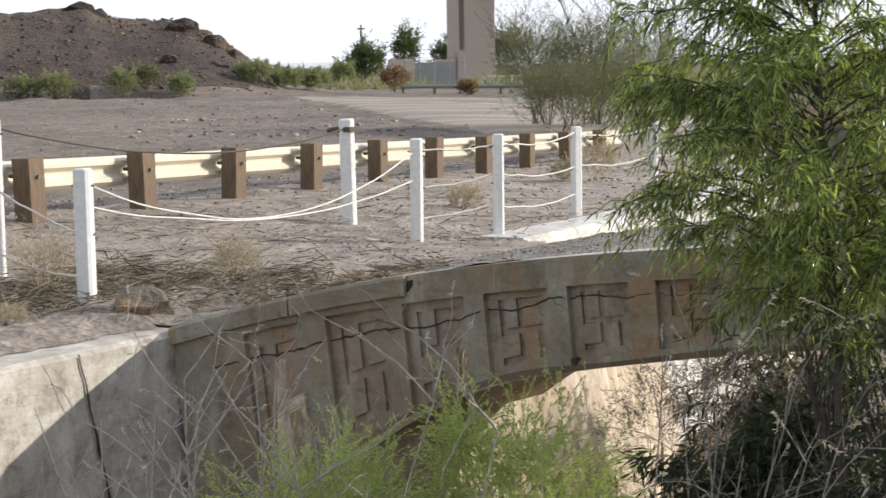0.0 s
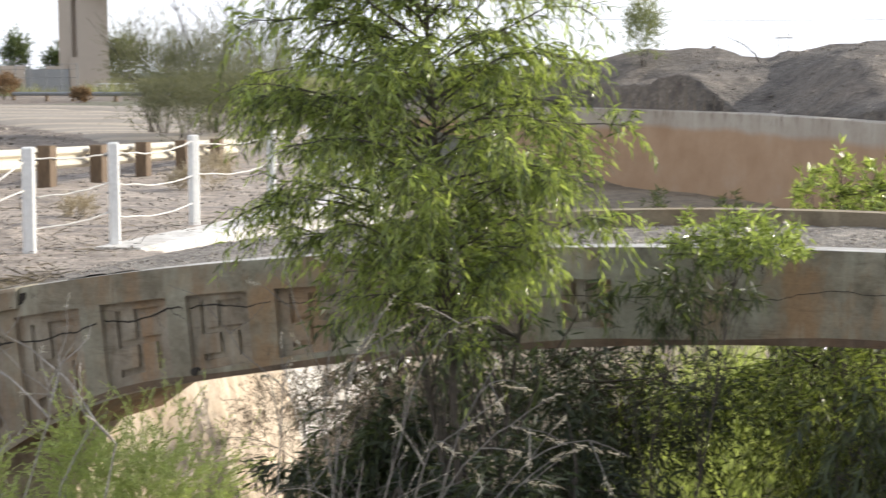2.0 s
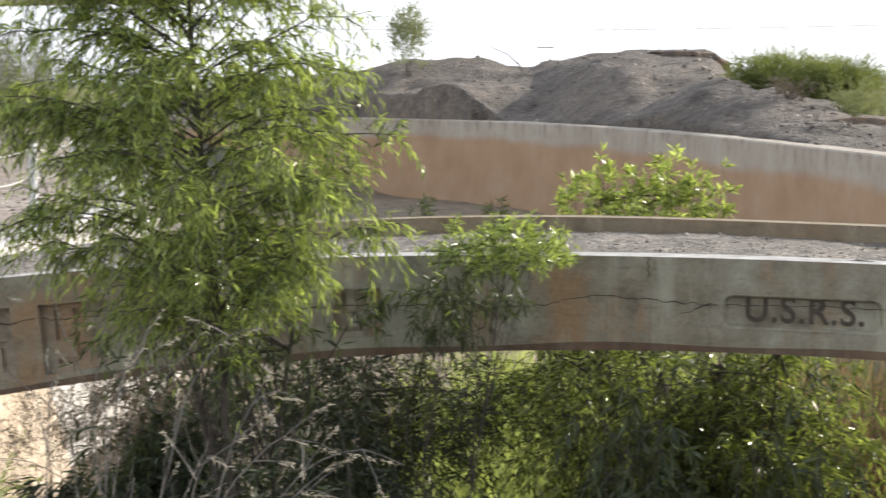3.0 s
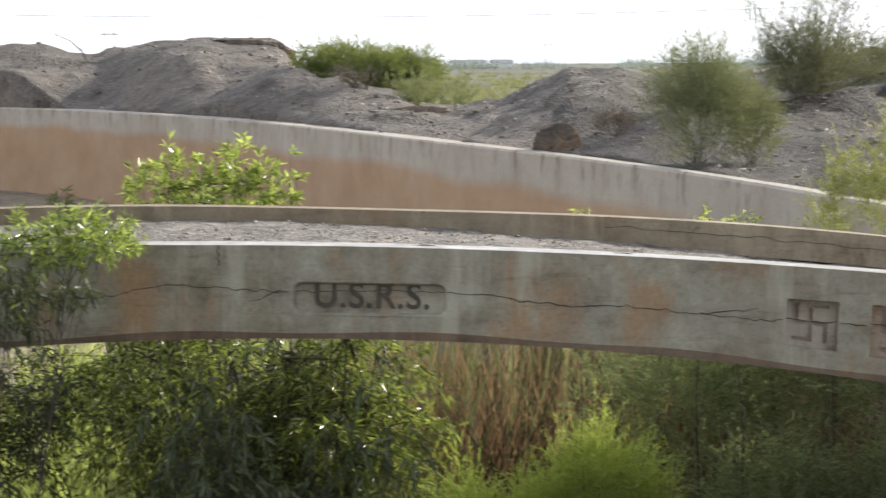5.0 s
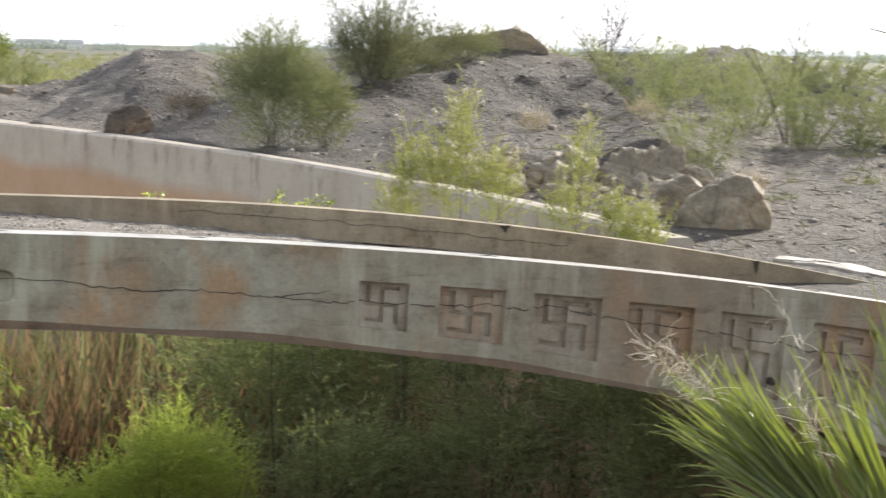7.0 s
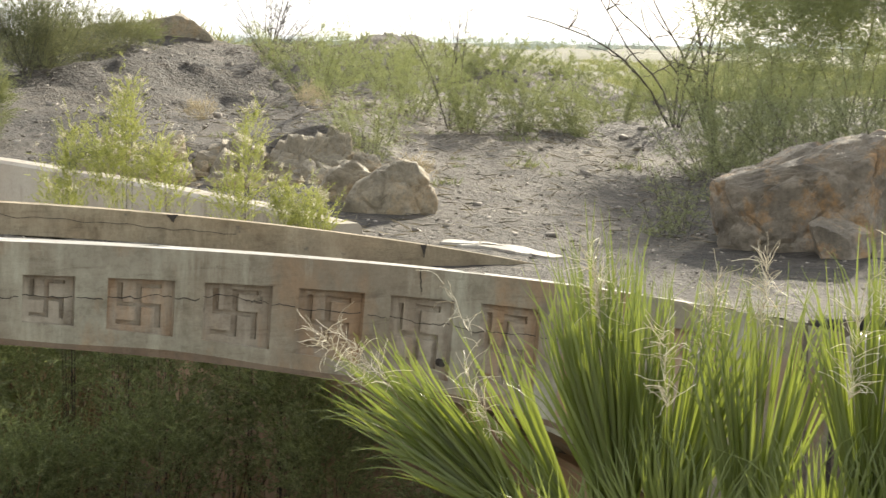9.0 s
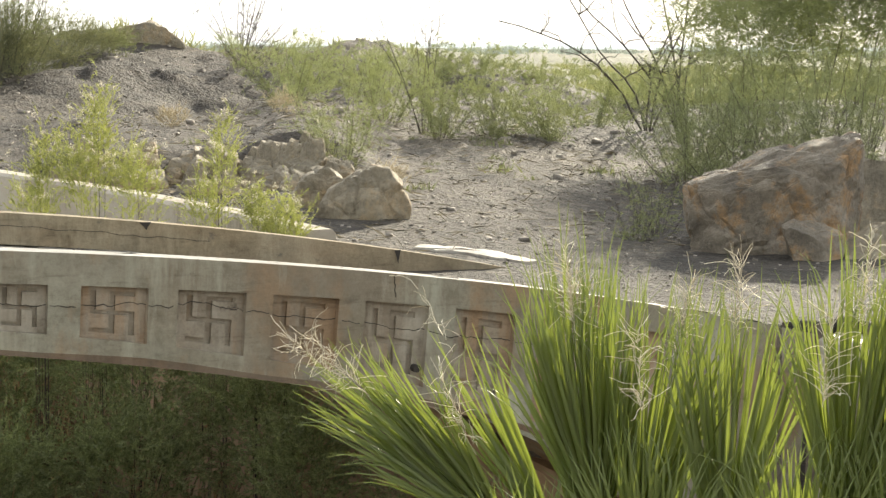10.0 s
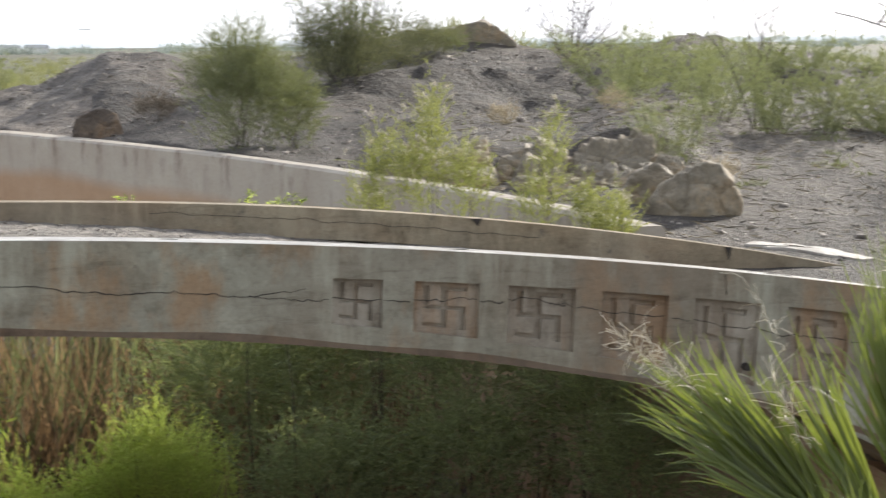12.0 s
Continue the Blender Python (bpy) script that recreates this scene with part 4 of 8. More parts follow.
# ---- guard rail ----
def guard_rail():
    rail_dir = Vector((-0.2875, 1.883, -0.047))
    d = Vector((rail_dir.x, rail_dir.y, 0)).normalized()
    yaw = math.atan2(-d.x, d.y)
    first = Vector((-11.78, 11.72, 0.86))
    fence = thing("guard_rail", first, "cream steel guard rail on dark wooden posts", "guard rail")
    # the folded steel beam runs behind the posts
    prof = [(0.0, 0.0), (0.02, -0.01), (0.075, -0.05), (0.075, -0.085), (0.005, -0.13), (0.0, -0.155), (0.005, -0.18), (0.075, -0.225), (0.075, -0.26), (0.02, -0.30), (0.0, -0.312)]
    off = Vector((-d.y, d.x, 0))
    for k in range(-2, 10):
        g = Geo()
        a, b = rail_dir * k, rail_dir * (k + 1.02)
        vs = []
        for p, shift in ((a, 0.0), (b, -0.004)):
            for u, z in prof:
                q = p + off * (0.25 - u + shift) + Vector((0, 0, z - 0.03))
                vs.append(tuple(q))
            for u, z in prof:
                q = p + off * (0.254 - u + shift) + Vector((0, 0, z - 0.03))
                vs.append(tuple(q))
        m = len(prof)
        fs = []
        for s in (0, m):
            fs += [(s + i, s + i + 1, s + i + 1 + 2 * m, s + i + 2 * m) for i in range(m - 1)]
        part("rail_beam", g.add(vs, fs), M_RAIL, fence)
        post = part("rail_post", Geo().box(-0.115, 0.115, -0.095, 0.095, -1.3, 0.0, Matrix.Rotation(yaw + math.pi / 2, 4, "Z")), M_WOOD, fence, "dark creosoted wooden post")
        post.location = rail_dir * k + Vector((0, 0, random.uniform(-0.015, 0.02)))
        post.rotation_euler = (random.uniform(-0.03, 0.03), random.uniform(-0.03, 0.03), 0)
        stay = part("bracket", Geo().box(-0.02, 0.02, -0.02, 0.02, -0.21, -0.13).tube([(0, 0, -0.17), tuple(off * 0.15 + Vector((0, 0, -0.17)))], [0.02, 0.02], 6), M_STEEL, fence)
        stay.location = rail_dir * k + off * 0.06
        bolt = part("bolt", Geo().tube([(0, 0, 0), tuple(-off * 0.03)], [0.018, 0.018], 8), M_STEEL, fence)
        bolt.location = rail_dir * k - off * 0.1 + Vector((0, 0, -0.17))


guard_rail()


# ---- far structures ----
def pier():
    e = thing("bridge_pier", (-80.5, 135.5, 0), "tall tan concrete pier of a far road bridge", "pier")
    m = Matrix.Rotation(radians(31), 4, "Z")
    part("column", Geo().box(-2.3, -1.2, -1, 1.5, -1, 16, m), M_PIER, e)
    part("column", Geo().box(-0.75, 1.95, -1.2, 1.5, -1, 16, m), M_PIER, e)
    part("web", Geo().box(-1.3, -0.6, -0.3, 1.2, -1, 16, m), M_PIER, e)
    part("footing", Geo().box(-1.4, 2.0, -1.6, 2.2, -1, 3.0, m), M_PIER, e)
    part("footing", Geo().box(-3.4, -1.5, -1.4, 2.2, -1, 2.2, m), M_PIER, e)
    part("girder", Geo().box(-3, 30, -1.5, 6, 8.35, 10.6, Matrix.Rotation(radians(6), 4, "Z")), M_PIER, e, "concrete deck girder")


pier()


# ---- plants ----
def unit(v):
    return v / (np.linalg.norm(v, axis=1, keepdims=True) + 1e-9)


def rand_dirs(n, up=0.0):
    d = rng.normal(size=(n, 3))
    d[:, 2] += up
    return unit(d)


def limb(g, p, d, length, r0, r1, bend=0.25, lift=0.0, seg=6, sides=5):
    """A bending branch; returns the points along it."""
    p, d = np.array(p, float), np.array(d, float)
    d /= np.linalg.norm(d)
    pts = [p.copy()]
    for k in range(seg):
        d = d + rng.normal(size=3) * bend / seg + np.array([0, 0, lift / seg])
        d /= np.linalg.norm(d)
        p = p + d * length / seg
        pts.append(p.copy())
    g.tube([tuple(q) for q in pts], [r0 + (r1 - r0) * k / seg for k in range(seg + 1)], sides)
    return np.array(pts)


def feathery(name, at, height, spread, sprays, label, mat, needle=0.05, width=0.006, stems=14, category="shrub", upright=1.0, per=26, low=0.22, plume=(0.10, 0.14), group=""):
    """Tamarisk and the like: wands that carry plumes of short fine needles."""
    e = thing(name, at, label, category, group)
    per = int(per * 0.66)
    g = Geo()
    bases, dirs = [], []
    wands = []
    for s in range(stems):
        a = rng.random() * 2 * math.pi
        o = math.sqrt(rng.random()) * spread
        d = (math.cos(a) * o, math.sin(a) * o, height * upright * (0.6 + 0.4 * rng.random()))
        w = limb(g, (math.cos(a) * 0.22 * o, math.sin(a) * 0.22 * o, 0), d, height * (0.62 + 0.42 * rng.random()) * math.sqrt(1 + (o / height) ** 2) * 0.97, 0.0030 * height / 1.5, 0.0015, 0.45, 0.2, 8, 4)
        wands.append(w)
    for k in range(sprays):
        w = wands[rng.integers(len(wands))]
        q = (low + (1 - low) * rng.random() ** 0.8) * (len(w) - 1)
        i = min(int(q), len(w) - 2)
        p = w[i] + (w[i + 1] - w[i]) * (q - i)
        ax = unit((w[i + 1] - w[i])[None])[0]
        d = ax * 0.8 + rng.normal(size=3) * 0.85 + np.array([0, 0, 0.3])
        d /= np.linalg.norm(d)
        L = height * (plume[0] + plume[1] * rng.random())
        t = rng.random(per)
        pts = p + d * (t * L)[:, None] + np.array([0, 0, -0.25 * L]) * (t ** 2)[:, None]
        bases.append(pts)
        dd = d * 1.0 + rng.normal(size=(per, 3)) * 0.55
        dirs.append(dd)
    b, d = np.concatenate(bases), np.concatenate(dirs)
    n = len(b)
    L = needle * (0.6 + 0.8 * rng.random(n))
    v, f = needles(b, d, L * 1.12, width * 1.35 * (0.7 + 0.6 * rng.random(n)), rand_dirs(n), 0.1)
    part("stem", g, M_BARK, e)
    ob = new("foliage", mesh_np("foliage", v, f, mat))
    ob.parent = e
    return e


def leafy(name, base, centre, radii, twigs, per, leaf, label, mat, category="tree", stems=3, droop=0.6, gaps=0.15, shell=0.6, wood=0.35, trunk_r=0.03, lw=0.15, group="", top=1.0):
    """A willow-like crown: leaves sit along thin drooping twigs inside an uneven ellipsoid, on stems that rise from base."""
    e = thing(name, base, label, category, group)
    if mat is M_LEAF_SHADE:
        twigs, leaf, wood = int(twigs * 0.72), leaf * 1.15, 0.10
    elif mat is M_LEAF_DIM:
        wood = 0.14
    b0 = np.array(base, float)
    c, R = np.array(centre, float) - b0, np.array(radii, float)
    # clump centres make the outline uneven
    o = rng.normal(size=(twigs * 3, 3))
    o /= np.linalg.norm(o, axis=1, keepdims=True)
    rad = rng.random(len(o)) ** (1 / 3.0)
    rad = shell * np.maximum(rad, 0.35) + (1 - shell) * rad
    lump = 0.82 + 0.22 * np.sin(o[:, 0] * 5.1 + 1.3) * np.sin(o[:, 1] * 4.3 + 0.4) + 0.16 * np.sin(o[:, 2] * 7.7 + o[:, 0] * 6)
    p = o * rad[:, None] * lump[:, None] * R
    p[:, 2] = np.where(p[:, 2] > 0, p[:, 2] * top, p[:, 2])
    f = np.sin(p[:, 0] / R[0] * 7 + 2) + np.sin(p[:, 1] / R[1] * 6 + p[:, 2] / R[2] * 3) + np.sin(p[:, 2] / R[2] * 8 + 1)
    keep = f > np.quantile(f, gaps)
    p, o = p[keep][:twigs], o[keep][:twigs]
    n = len(p)
    d = unit(o * [1, 1, 0.5] + rng.normal(size=(n, 3)) * 0.55 + [0, 0, 0.1])
    L = (0.16 + 0.26 * rng.random(n)) * R.mean() * 1.1
    t = np.tile((np.arange(per) + 0.5) / per, (n, 1)) + rng.normal(size=(n, per)) * 0.02
    pos = p[:, None] + d[:, None] * (t * L[:, None])[..., None] + np.array([0, 0, -droop]) * (t ** 2 * L[:, None])[..., None]
    tang = d[:, None] + np.array([0, 0, -droop]) * (2 * t)[..., None]
    sgn = np.where(np.arange(per) % 2, 1.0, -1.0)[None, :, None]
    side = np.cross(tang, rng.normal(size=(n, 1, 3)))
    side /= np.linalg.norm(side, axis=2, keepdims=True) + 1e-9
    ld = unit((unit(tang.reshape(-1, 3)).reshape(n, per, 3) * 0.8 + side * sgn * 0.8 + rng.normal(size=(n, per, 3)) * 0.45 + [0, 0, -droop * 0.5]).reshape(-1, 3))
    k = n * per
    LL = leaf * (0.5 + 0.7 * rng.random(k))
    v, fc = blades("crown", (pos + c).reshape(-1, 3), ld, LL, LL * (lw + 0.05 * rng.random(k)), rand_dirs(k), 0.12, 0.4)
    g = Geo()
    for s in range(stems):
        a = 2 * math.pi * (s + 0.3 * rng.random()) / max(stems, 1)
        end = c + R * np.array([math.cos(a) * 0.45, math.sin(a) * 0.45, 0.55 + 0.3 * rng.random()]) * (0.15 if stems == 1 else 1)
        st = np.array([math.cos(a) * 0.06, math.sin(a) * 0.06, 0])
        m = c * np.array([1, 1, 0]) * 0.6 + np.array([0, 0, (c[2] - R[2]) * 0.75]) + rng.normal(size=3) * 0.05
        ts = np.linspace(0, 1, 10)[:, None]
        pts = st * (1 - ts) ** 2 + 2 * m * ts * (1 - ts) + end * ts ** 2 + rng.normal(size=(10, 3)) * 0.012
        g.tube([tuple(q) for q in pts], [trunk_r * (1 - 0.8 * q / 9) for q in range(10)], 6)
        for q in range(5, 10):
            for _ in range(4):
                j = rng.integers(n)
                tgt = p[j] + c
                mid = (pts[q] + tgt) / 2 + np.array([0, 0, 0.06])
                g.tube([tuple(pts[q]), tuple(mid), tuple(tgt)], [trunk_r * 0.28, trunk_r * 0.18, trunk_r * 0.1], 4)
    for j in rng.choice(n, int(n * wood), replace=False):
        q = [p[j] + c + d[j] * (u * L[j]) + np.array([0, 0, -droop]) * (u * u * L[j]) for u in (0, 0.5, 1)]
        g.tube([tuple(w) for w in q], [0.0035, 0.0025, 0.0015], 3)
    part("trunk", g, M_BARK, e)
    ob = new("crown", mesh_np("crown", v, fc, mat))
    ob.parent = e
    return e


def plumy(name, base, centre, radii, plumes, label, mat, needle=0.034, width=0.004, per=40, length=0.16, stems=10, category="shrub", group="", up=0.9, shell=0.45, tips=None):
    """Tamarisk-like dome: feathery plumes, each a curved axis set with fine needles, over an uneven ellipsoid on thin stems."""
    e = thing(name, base, label, category, group)
    c, R = np.array(centre, float) - np.array(base, float), np.array(radii, float)
    per = int(per * 0.66)
    o = rng.normal(size=(plumes, 3))
    o[:, 2] = np.abs(o[:, 2]) * np.where(rng.random(plumes) < 0.72, 1, -1)
    o = unit(o)
    rad = np.maximum(rng.random(plumes) ** (1 / 3.0), shell)
    ph = rng.random(3) * 6
    lump = 0.80 + 0.22 * np.sin(o[:, 0] * 5.3 + ph[0]) * np.sin(o[:, 1] * 4.6 + ph[1]) + 0.20 * np.sin(o[:, 0] * 11 + o[:, 1] * 9 + ph[2])
    p = o * (rad * lump)[:, None] * R
    d = unit(o * [0.8, 0.8, 0.4] + rng.normal(size=(plumes, 3)) * 0.35 + [0, 0, up])
    L = length * (0.5 + 0.9 * rng.random(plumes))
    t = rng.random((plumes, per)) ** 0.8
    bend = unit(rng.normal(size=(plumes, 3)) + [0, 0, -0.8]) * 0.45
    pos = p[:, None] + d[:, None] * (t * L[:, None])[..., None] + bend[:, None] * (t ** 2 * L[:, None])[..., None]
    tang = d[:, None] + bend[:, None] * (2 * t)[..., None]
    dd = (unit(tang.reshape(-1, 3)) * 0.85 + rng.normal(size=(plumes * per, 3)) * 0.42)
    k = plumes * per
    NL = needle * (0.6 + 0.7 * rng.random(k)) * (1.15 - 0.5 * t.reshape(-1))
    v, f = needles((pos + c).reshape(-1, 3), dd, NL * 1.12, width * 1.35 * (0.7 + 0.6 * rng.random(k)), rand_dirs(k), 0.1)
    for s in range(stems):
        g = Geo()
        j = rng.integers(plumes)
        tgt = p[j] + c
        m = tgt * 0.5 * np.array([0.7, 0.7, 1.1]) + rng.normal(size=3) * 0.05 * R.mean()
        st = np.array([rng.normal() * 0.1, rng.normal() * 0.1, 0]) * R[0]
        ts = np.linspace(0, 1, 7)[:, None]
        pts = st * (1 - ts) ** 2 + 2 * m * ts * (1 - ts) + tgt * ts ** 2
        r0 = 0.008 * min(1.2, max(0.5, R.mean()))
        part("stem", g.tube([tuple(q) for q in pts], [r0 * (1 - 0.8 * q / 6) for q in range(7)], 4), M_BARK, e)
    ob = new("foliage", mesh_np("foliage", v, f, mat))
    ob.parent = e
    if tips is not None:
        w = rng.choice(plumes, max(1, plumes // 7), replace=False)
        w = w[o[w, 2] > 0.1]
        q = 26
        b2 = np.repeat(p[w] + c + d[w] * L[w][:, None] * 0.9, q, 0) + rng.normal(size=(len(w) * q, 3)) * 0.012
        v, f = blades("flower", b2, np.repeat(d[w], q, 0) + rng.normal(size=(len(w) * q, 3)) * 0.7, 0.014 * (0.5 + rng.random(len(w) * q)), np.full(len(w) * q, 0.005), rand_dirs(len(w) * q), 0)
        fl = new("flower", mesh_np("flower", v, f, tips))
        fl.parent = e
        tagged(fl, kind="stuff")
    return e


def dead_weed(name, at, height, spread, stems, label, heads=True, mat=None, side=0.0, r=0.006, category="dead plant", bend=0.35):
    """Bare forking stalks with pale fluffy seed heads."""
    e = thing(name, at, label, category)
    g, h = Geo(), []
    for s in range(stems):
        a = rng.random() * 2 * math.pi
        o = spread * math.sqrt(rng.random())
        d = (math.cos(a) * o + side * rng.random(), math.sin(a) * o * 0.6, height)
        w = limb(g, (math.cos(a) * 0.05, math.sin(a) * 0.05, 0), d, height * (0.7 + 0.4 * rng.random()), r, r * 0.45, bend, -0.1 * spread - (bend - 0.35) * 1.1, 9, 5)
        for _ in range(7):
            q = w[rng.integers(3, len(w))]
            a2 = rng.random() * 2 * math.pi
            b = limb(g, q, (math.cos(a2) + side, math.sin(a2) * 0.6, 0.9), height * (0.10 + 0.2 * rng.random()), r * 0.55, r * 0.25, 0.5 + bend, -0.2 - (bend - 0.35) * 1.6, 6, 4)
            for _ in range(2):
                q2 = b[rng.integers(2, len(b))]
                a3 = rng.random() * 2 * math.pi
                c = limb(g, q2, (math.cos(a3) + side, math.sin(a3) * 0.6, 0.7), height * (0.04 + 0.08 * rng.random()), r * 0.3, r * 0.18, 0.8, 0, 4, 3)
                if rng.random() < 0.35:
                    h.append((c[-2], c[-1]))
            if rng.random() < 0.45:
                h.append((b[-3], b[-1]))
    part("stalk", g, mat or M_TWIG, e)
    if heads and h:
        per = 34
        base = np.concatenate([p0 + (p1 - p0) * rng.random((per, 1)) for p0, p1 in h])
        dr = np.concatenate([np.tile(p1 - p0, (per, 1)) for p0, p1 in h])
        k = len(base)
        dd = unit(dr) * 0.9 + rng.normal(size=(k, 3)) * 0.35
        v, f = blades("seed_heads", base, dd, 0.017 * (0.5 + rng.random(k)), np.full(k, 0.0018), rand_dirs(k), 0.2)
        ob = new("seed_fluff", mesh_np("seed_fluff", v, f, M_THREAD))
        ob.parent = e
    return e


def fan_blade_mesh(length, width, bend, tip, seed):
    """One folded, tapering segment of a fan leaf; it grows along +z, bends towards +y at the tip."""
    r2 = random.Random(seed)
    vs, fs = [], []
    n = 9
    for i in range(n + 1):
        t = i / n
        w = width * (0.35 + 0.65 * min(1, t * 3.2)) * (1 - max(0, (t - 0.42) / 0.58) ** 1.15) + 0.0010
        y = bend * t * t * length + (tip * max(0, t - 0.72) ** 2 * 6 * length)
        z = length * t - tip * max(0, t - 0.72) ** 2 * 3.0 * length
        x = r2.uniform(-0.004, 0.004) * t
        vs += [(x - w / 2, y - w * 0.22, z), (x, y, z), (x + w / 2, y - w * 0.22, z)]
    for i in range(n):
        a = i * 3
        fs += [(a, a + 1, a + 4, a + 3), (a + 1, a + 2, a + 5, a + 4)]
    me = bpy.data.meshes.new("blade")
    me.from_pydata(vs, [], fs)
    me.materials.append(M_PALM)
    me.polygons.foreach_set("use_smooth", [True] * len(me.polygons))
    return me


def palm(at, fronds, label):
    e = thing("fan_palm", at, label, "palm")
    shapes = [fan_blade_mesh(1.0, 0.0145, 0.02 + 0.015 * k, (0.05, 0.2, 0.1, 0.35, 0.02, 0.15)[k], k) for k in range(6)]
    for hub, aim, face, length, spread, count in fronds:
        f = new("frond")
        f.parent = e
        hub, aim = Vector(hub), Vector(aim).normalized()
        nrm = Vector(face)
        nrm = (nrm - aim * nrm.dot(aim)).normalized()
        sx = aim.cross(nrm).normalized()
        basis = Matrix((sx, -nrm, aim)).transposed().to_4x4()
        f.matrix_local = Matrix.Translation(hub) @ basis
        part("stalk", Geo().tube([(0, 0.05, -0.9), (0, 0.01, -0.4), (0, 0, 0.03)], [0.02, 0.016, 0.012], 6), M_PALM, f)
        th = []
        count = int(count * 2.4)
        for k in range(count):
            u = (k + 0.5) / count * 2 - 1
            a = radians(spread / 2) * u + rng.normal() * 0.012
            s = length * (1.0 - 0.22 * u * u) * (0.88 + 0.2 * rng.random())
            b = new("blade", shapes[int(rng.integers(6))])
            b.parent = f
            b.matrix_local = Matrix.Rotation(a, 4, "Y") @ Matrix.Rotation(rng.normal() * 0.06 + 0.16 * u * u, 4, "X") @ Matrix.Rotation(rng.normal() * 0.7, 4, "Z") @ Matrix.Diagonal((1.0, 1.0, s, 1))
            # loose threads curl from the tips and edges
            if rng.random() < 0.8:
                z0 = s * (0.72 + 0.26 * rng.random())
                p = b.matrix_local @ Vector((0, 0, z0 / s))
                dirv = (b.matrix_local.to_3x3() @ Vector((0, 0, 1))).normalized()
                th.append((np.array(p), np.array(dirv) + rng.normal(size=3) * 0.7, 0.04 + 0.09 * rng.random()))
        g = Geo()
        for p, dv, L in th:
            q, dv = p.copy(), dv / np.linalg.norm(dv)
            pts = [tuple(q)]
            curl = rng.normal(size=3) * 0.7
            for _ in range(6):
                dv = dv + curl * 0.35 + rng.normal(size=3) * 0.2
                dv /= np.linalg.norm(dv)
                q = q + dv * L / 6
                pts.append(tuple(q))
            g.tube(pts, [0.0010] * 7, 3)
        ob = part("threads", g, M_THREAD, f, "pale curling leaf threads")
        tagged(ob, kind="stuff")
    return e


def polar(th, r):
    return r * math.sin(radians(th)), r * math.cos(radians(th))


def on_ground(th, r, sink=0.03):
    x, y = polar(th, r)
    return (x, y, ground_z(x, y) - sink)


# ---- canal: willows, tamarisk, reeds, dead branches ----
YOUNG_Z = (0.35, 0.62, 0.80, 1.02, 1.26, 1.70, 2.0, 2.4, 2.8)      # heights in the young willow's crown
YOUNG_R = (0.15, 0.32, 0.56, 0.84, 0.98, 0.92, 0.80, 0.60, 0.20)      # and its half-widths there


def young_willow(base, top, label):
    """One thin trunk with limbs all the way up, each set with hanging twigs of narrow leaves."""
    rt = np.random.default_rng(33)
    e = thing("willow_tree", base, label, "tree")
    b0 = np.array(base, float)
    t0, t1 = np.zeros(3), np.array(top, float) - b0
    mid = np.array([-0.16, -0.08, (t1[2]) * 0.55])
    u = np.linspace(0, 1, 24)[:, None]
    axis = t0 * (1 - u) ** 2 + 2 * mid * u * (1 - u) + t1 * u ** 2 + np.cumsum(rt.normal(size=(24, 3)) * 0.006, 0)
    trunk = Geo().tube([tuple(p) for p in axis], list(np.linspace(0.026, 0.006, 24)), 7)
    part("trunk", trunk, M_BARK, e)
    wood, pos, way = Geo(), [], []
    n = 142
    for k in range(n):
        h = 0.42 + 2.15 * (k + rt.random()) / n
        z0 = h - b0[2]
        c = np.array([np.interp(z0, axis[:, 2], axis[:, q]) for q in range(3)])
        a = k * 2.39996 + rt.normal() * 0.35
        ze = h + rt.uniform(0.06, 0.46)
        R = float(np.interp(ze, YOUNG_Z, YOUNG_R)) * rt.uniform(0.5, 1.04)
        end = c + np.array([math.cos(a) * R - 0.06, math.sin(a) * R * 0.75, ze - h])
        ctl = c + (end - c) * 0.5 + np.array([0, 0, 0.16 * R + 0.05])
        v = np.linspace(0, 1, 9)[:, None]
        limb_pts = c * (1 - v) ** 2 + 2 * ctl * v * (1 - v) + end * v ** 2 + rt.normal(size=(9, 3)) * 0.008
        r0 = 0.003 + 0.004 * R
        wood.tube([tuple(p) for p in limb_pts], list(np.linspace(r0, 0.0018, 9)), 4)
        for _ in range(int(7 + 28 * R)):
            q = 8 * (0.16 + 0.84 * rt.random() ** 0.75)
            i0 = min(int(q), 7)
            p = limb_pts[i0] + (limb_pts[i0 + 1] - limb_pts[i0]) * (q - i0)
            ax = limb_pts[i0 + 1] - limb_pts[i0]
            d = ax / (np.linalg.norm(ax) + 1e-9) * 0.7 + rt.normal(size=3) * 0.6
            d /= np.linalg.norm(d)
            L = rt.uniform(0.09, 0.23)
            w = np.linspace(0.08, 1, 15)[:, None]
            tw = p + d * w * L + np.array([0, 0, -0.60 * L]) * w ** 2
            wood.tube([tuple(tw[0]), tuple(tw[7]), tuple(tw[14])], [0.0022, 0.0016, 0.001], 3)
            side = np.cross(d, rt.normal(size=3))
            side /= np.linalg.norm(side) + 1e-9
            sg = np.where(np.arange(15) % 2, 1.0, -1.0)[:, None]
            pos.append(tw)
            way.append(d * 0.5 + np.array([0, 0, -1.0]) * w * 0.5 + side * sg * 0.62 + rt.normal(size=(15, 3)) * 0.36 + np.array([0, 0, -0.45]))
    part("branch", wood, M_BARK, e)
    pos, way = np.concatenate(pos), np.concatenate(way)
    m = len(pos)
    L = 0.060 * (0.5 + 0.75 * rt.random(m))
    v, f = blades("crown", pos, way, L, L * (0.13 + 0.05 * rt.random(m)), unit(rt.normal(size=(m, 3))), 0.12, 0.4)
    ob = new("crown", mesh_np("crown", v, f, M_WILLOW))
    ob.parent = e
    return e


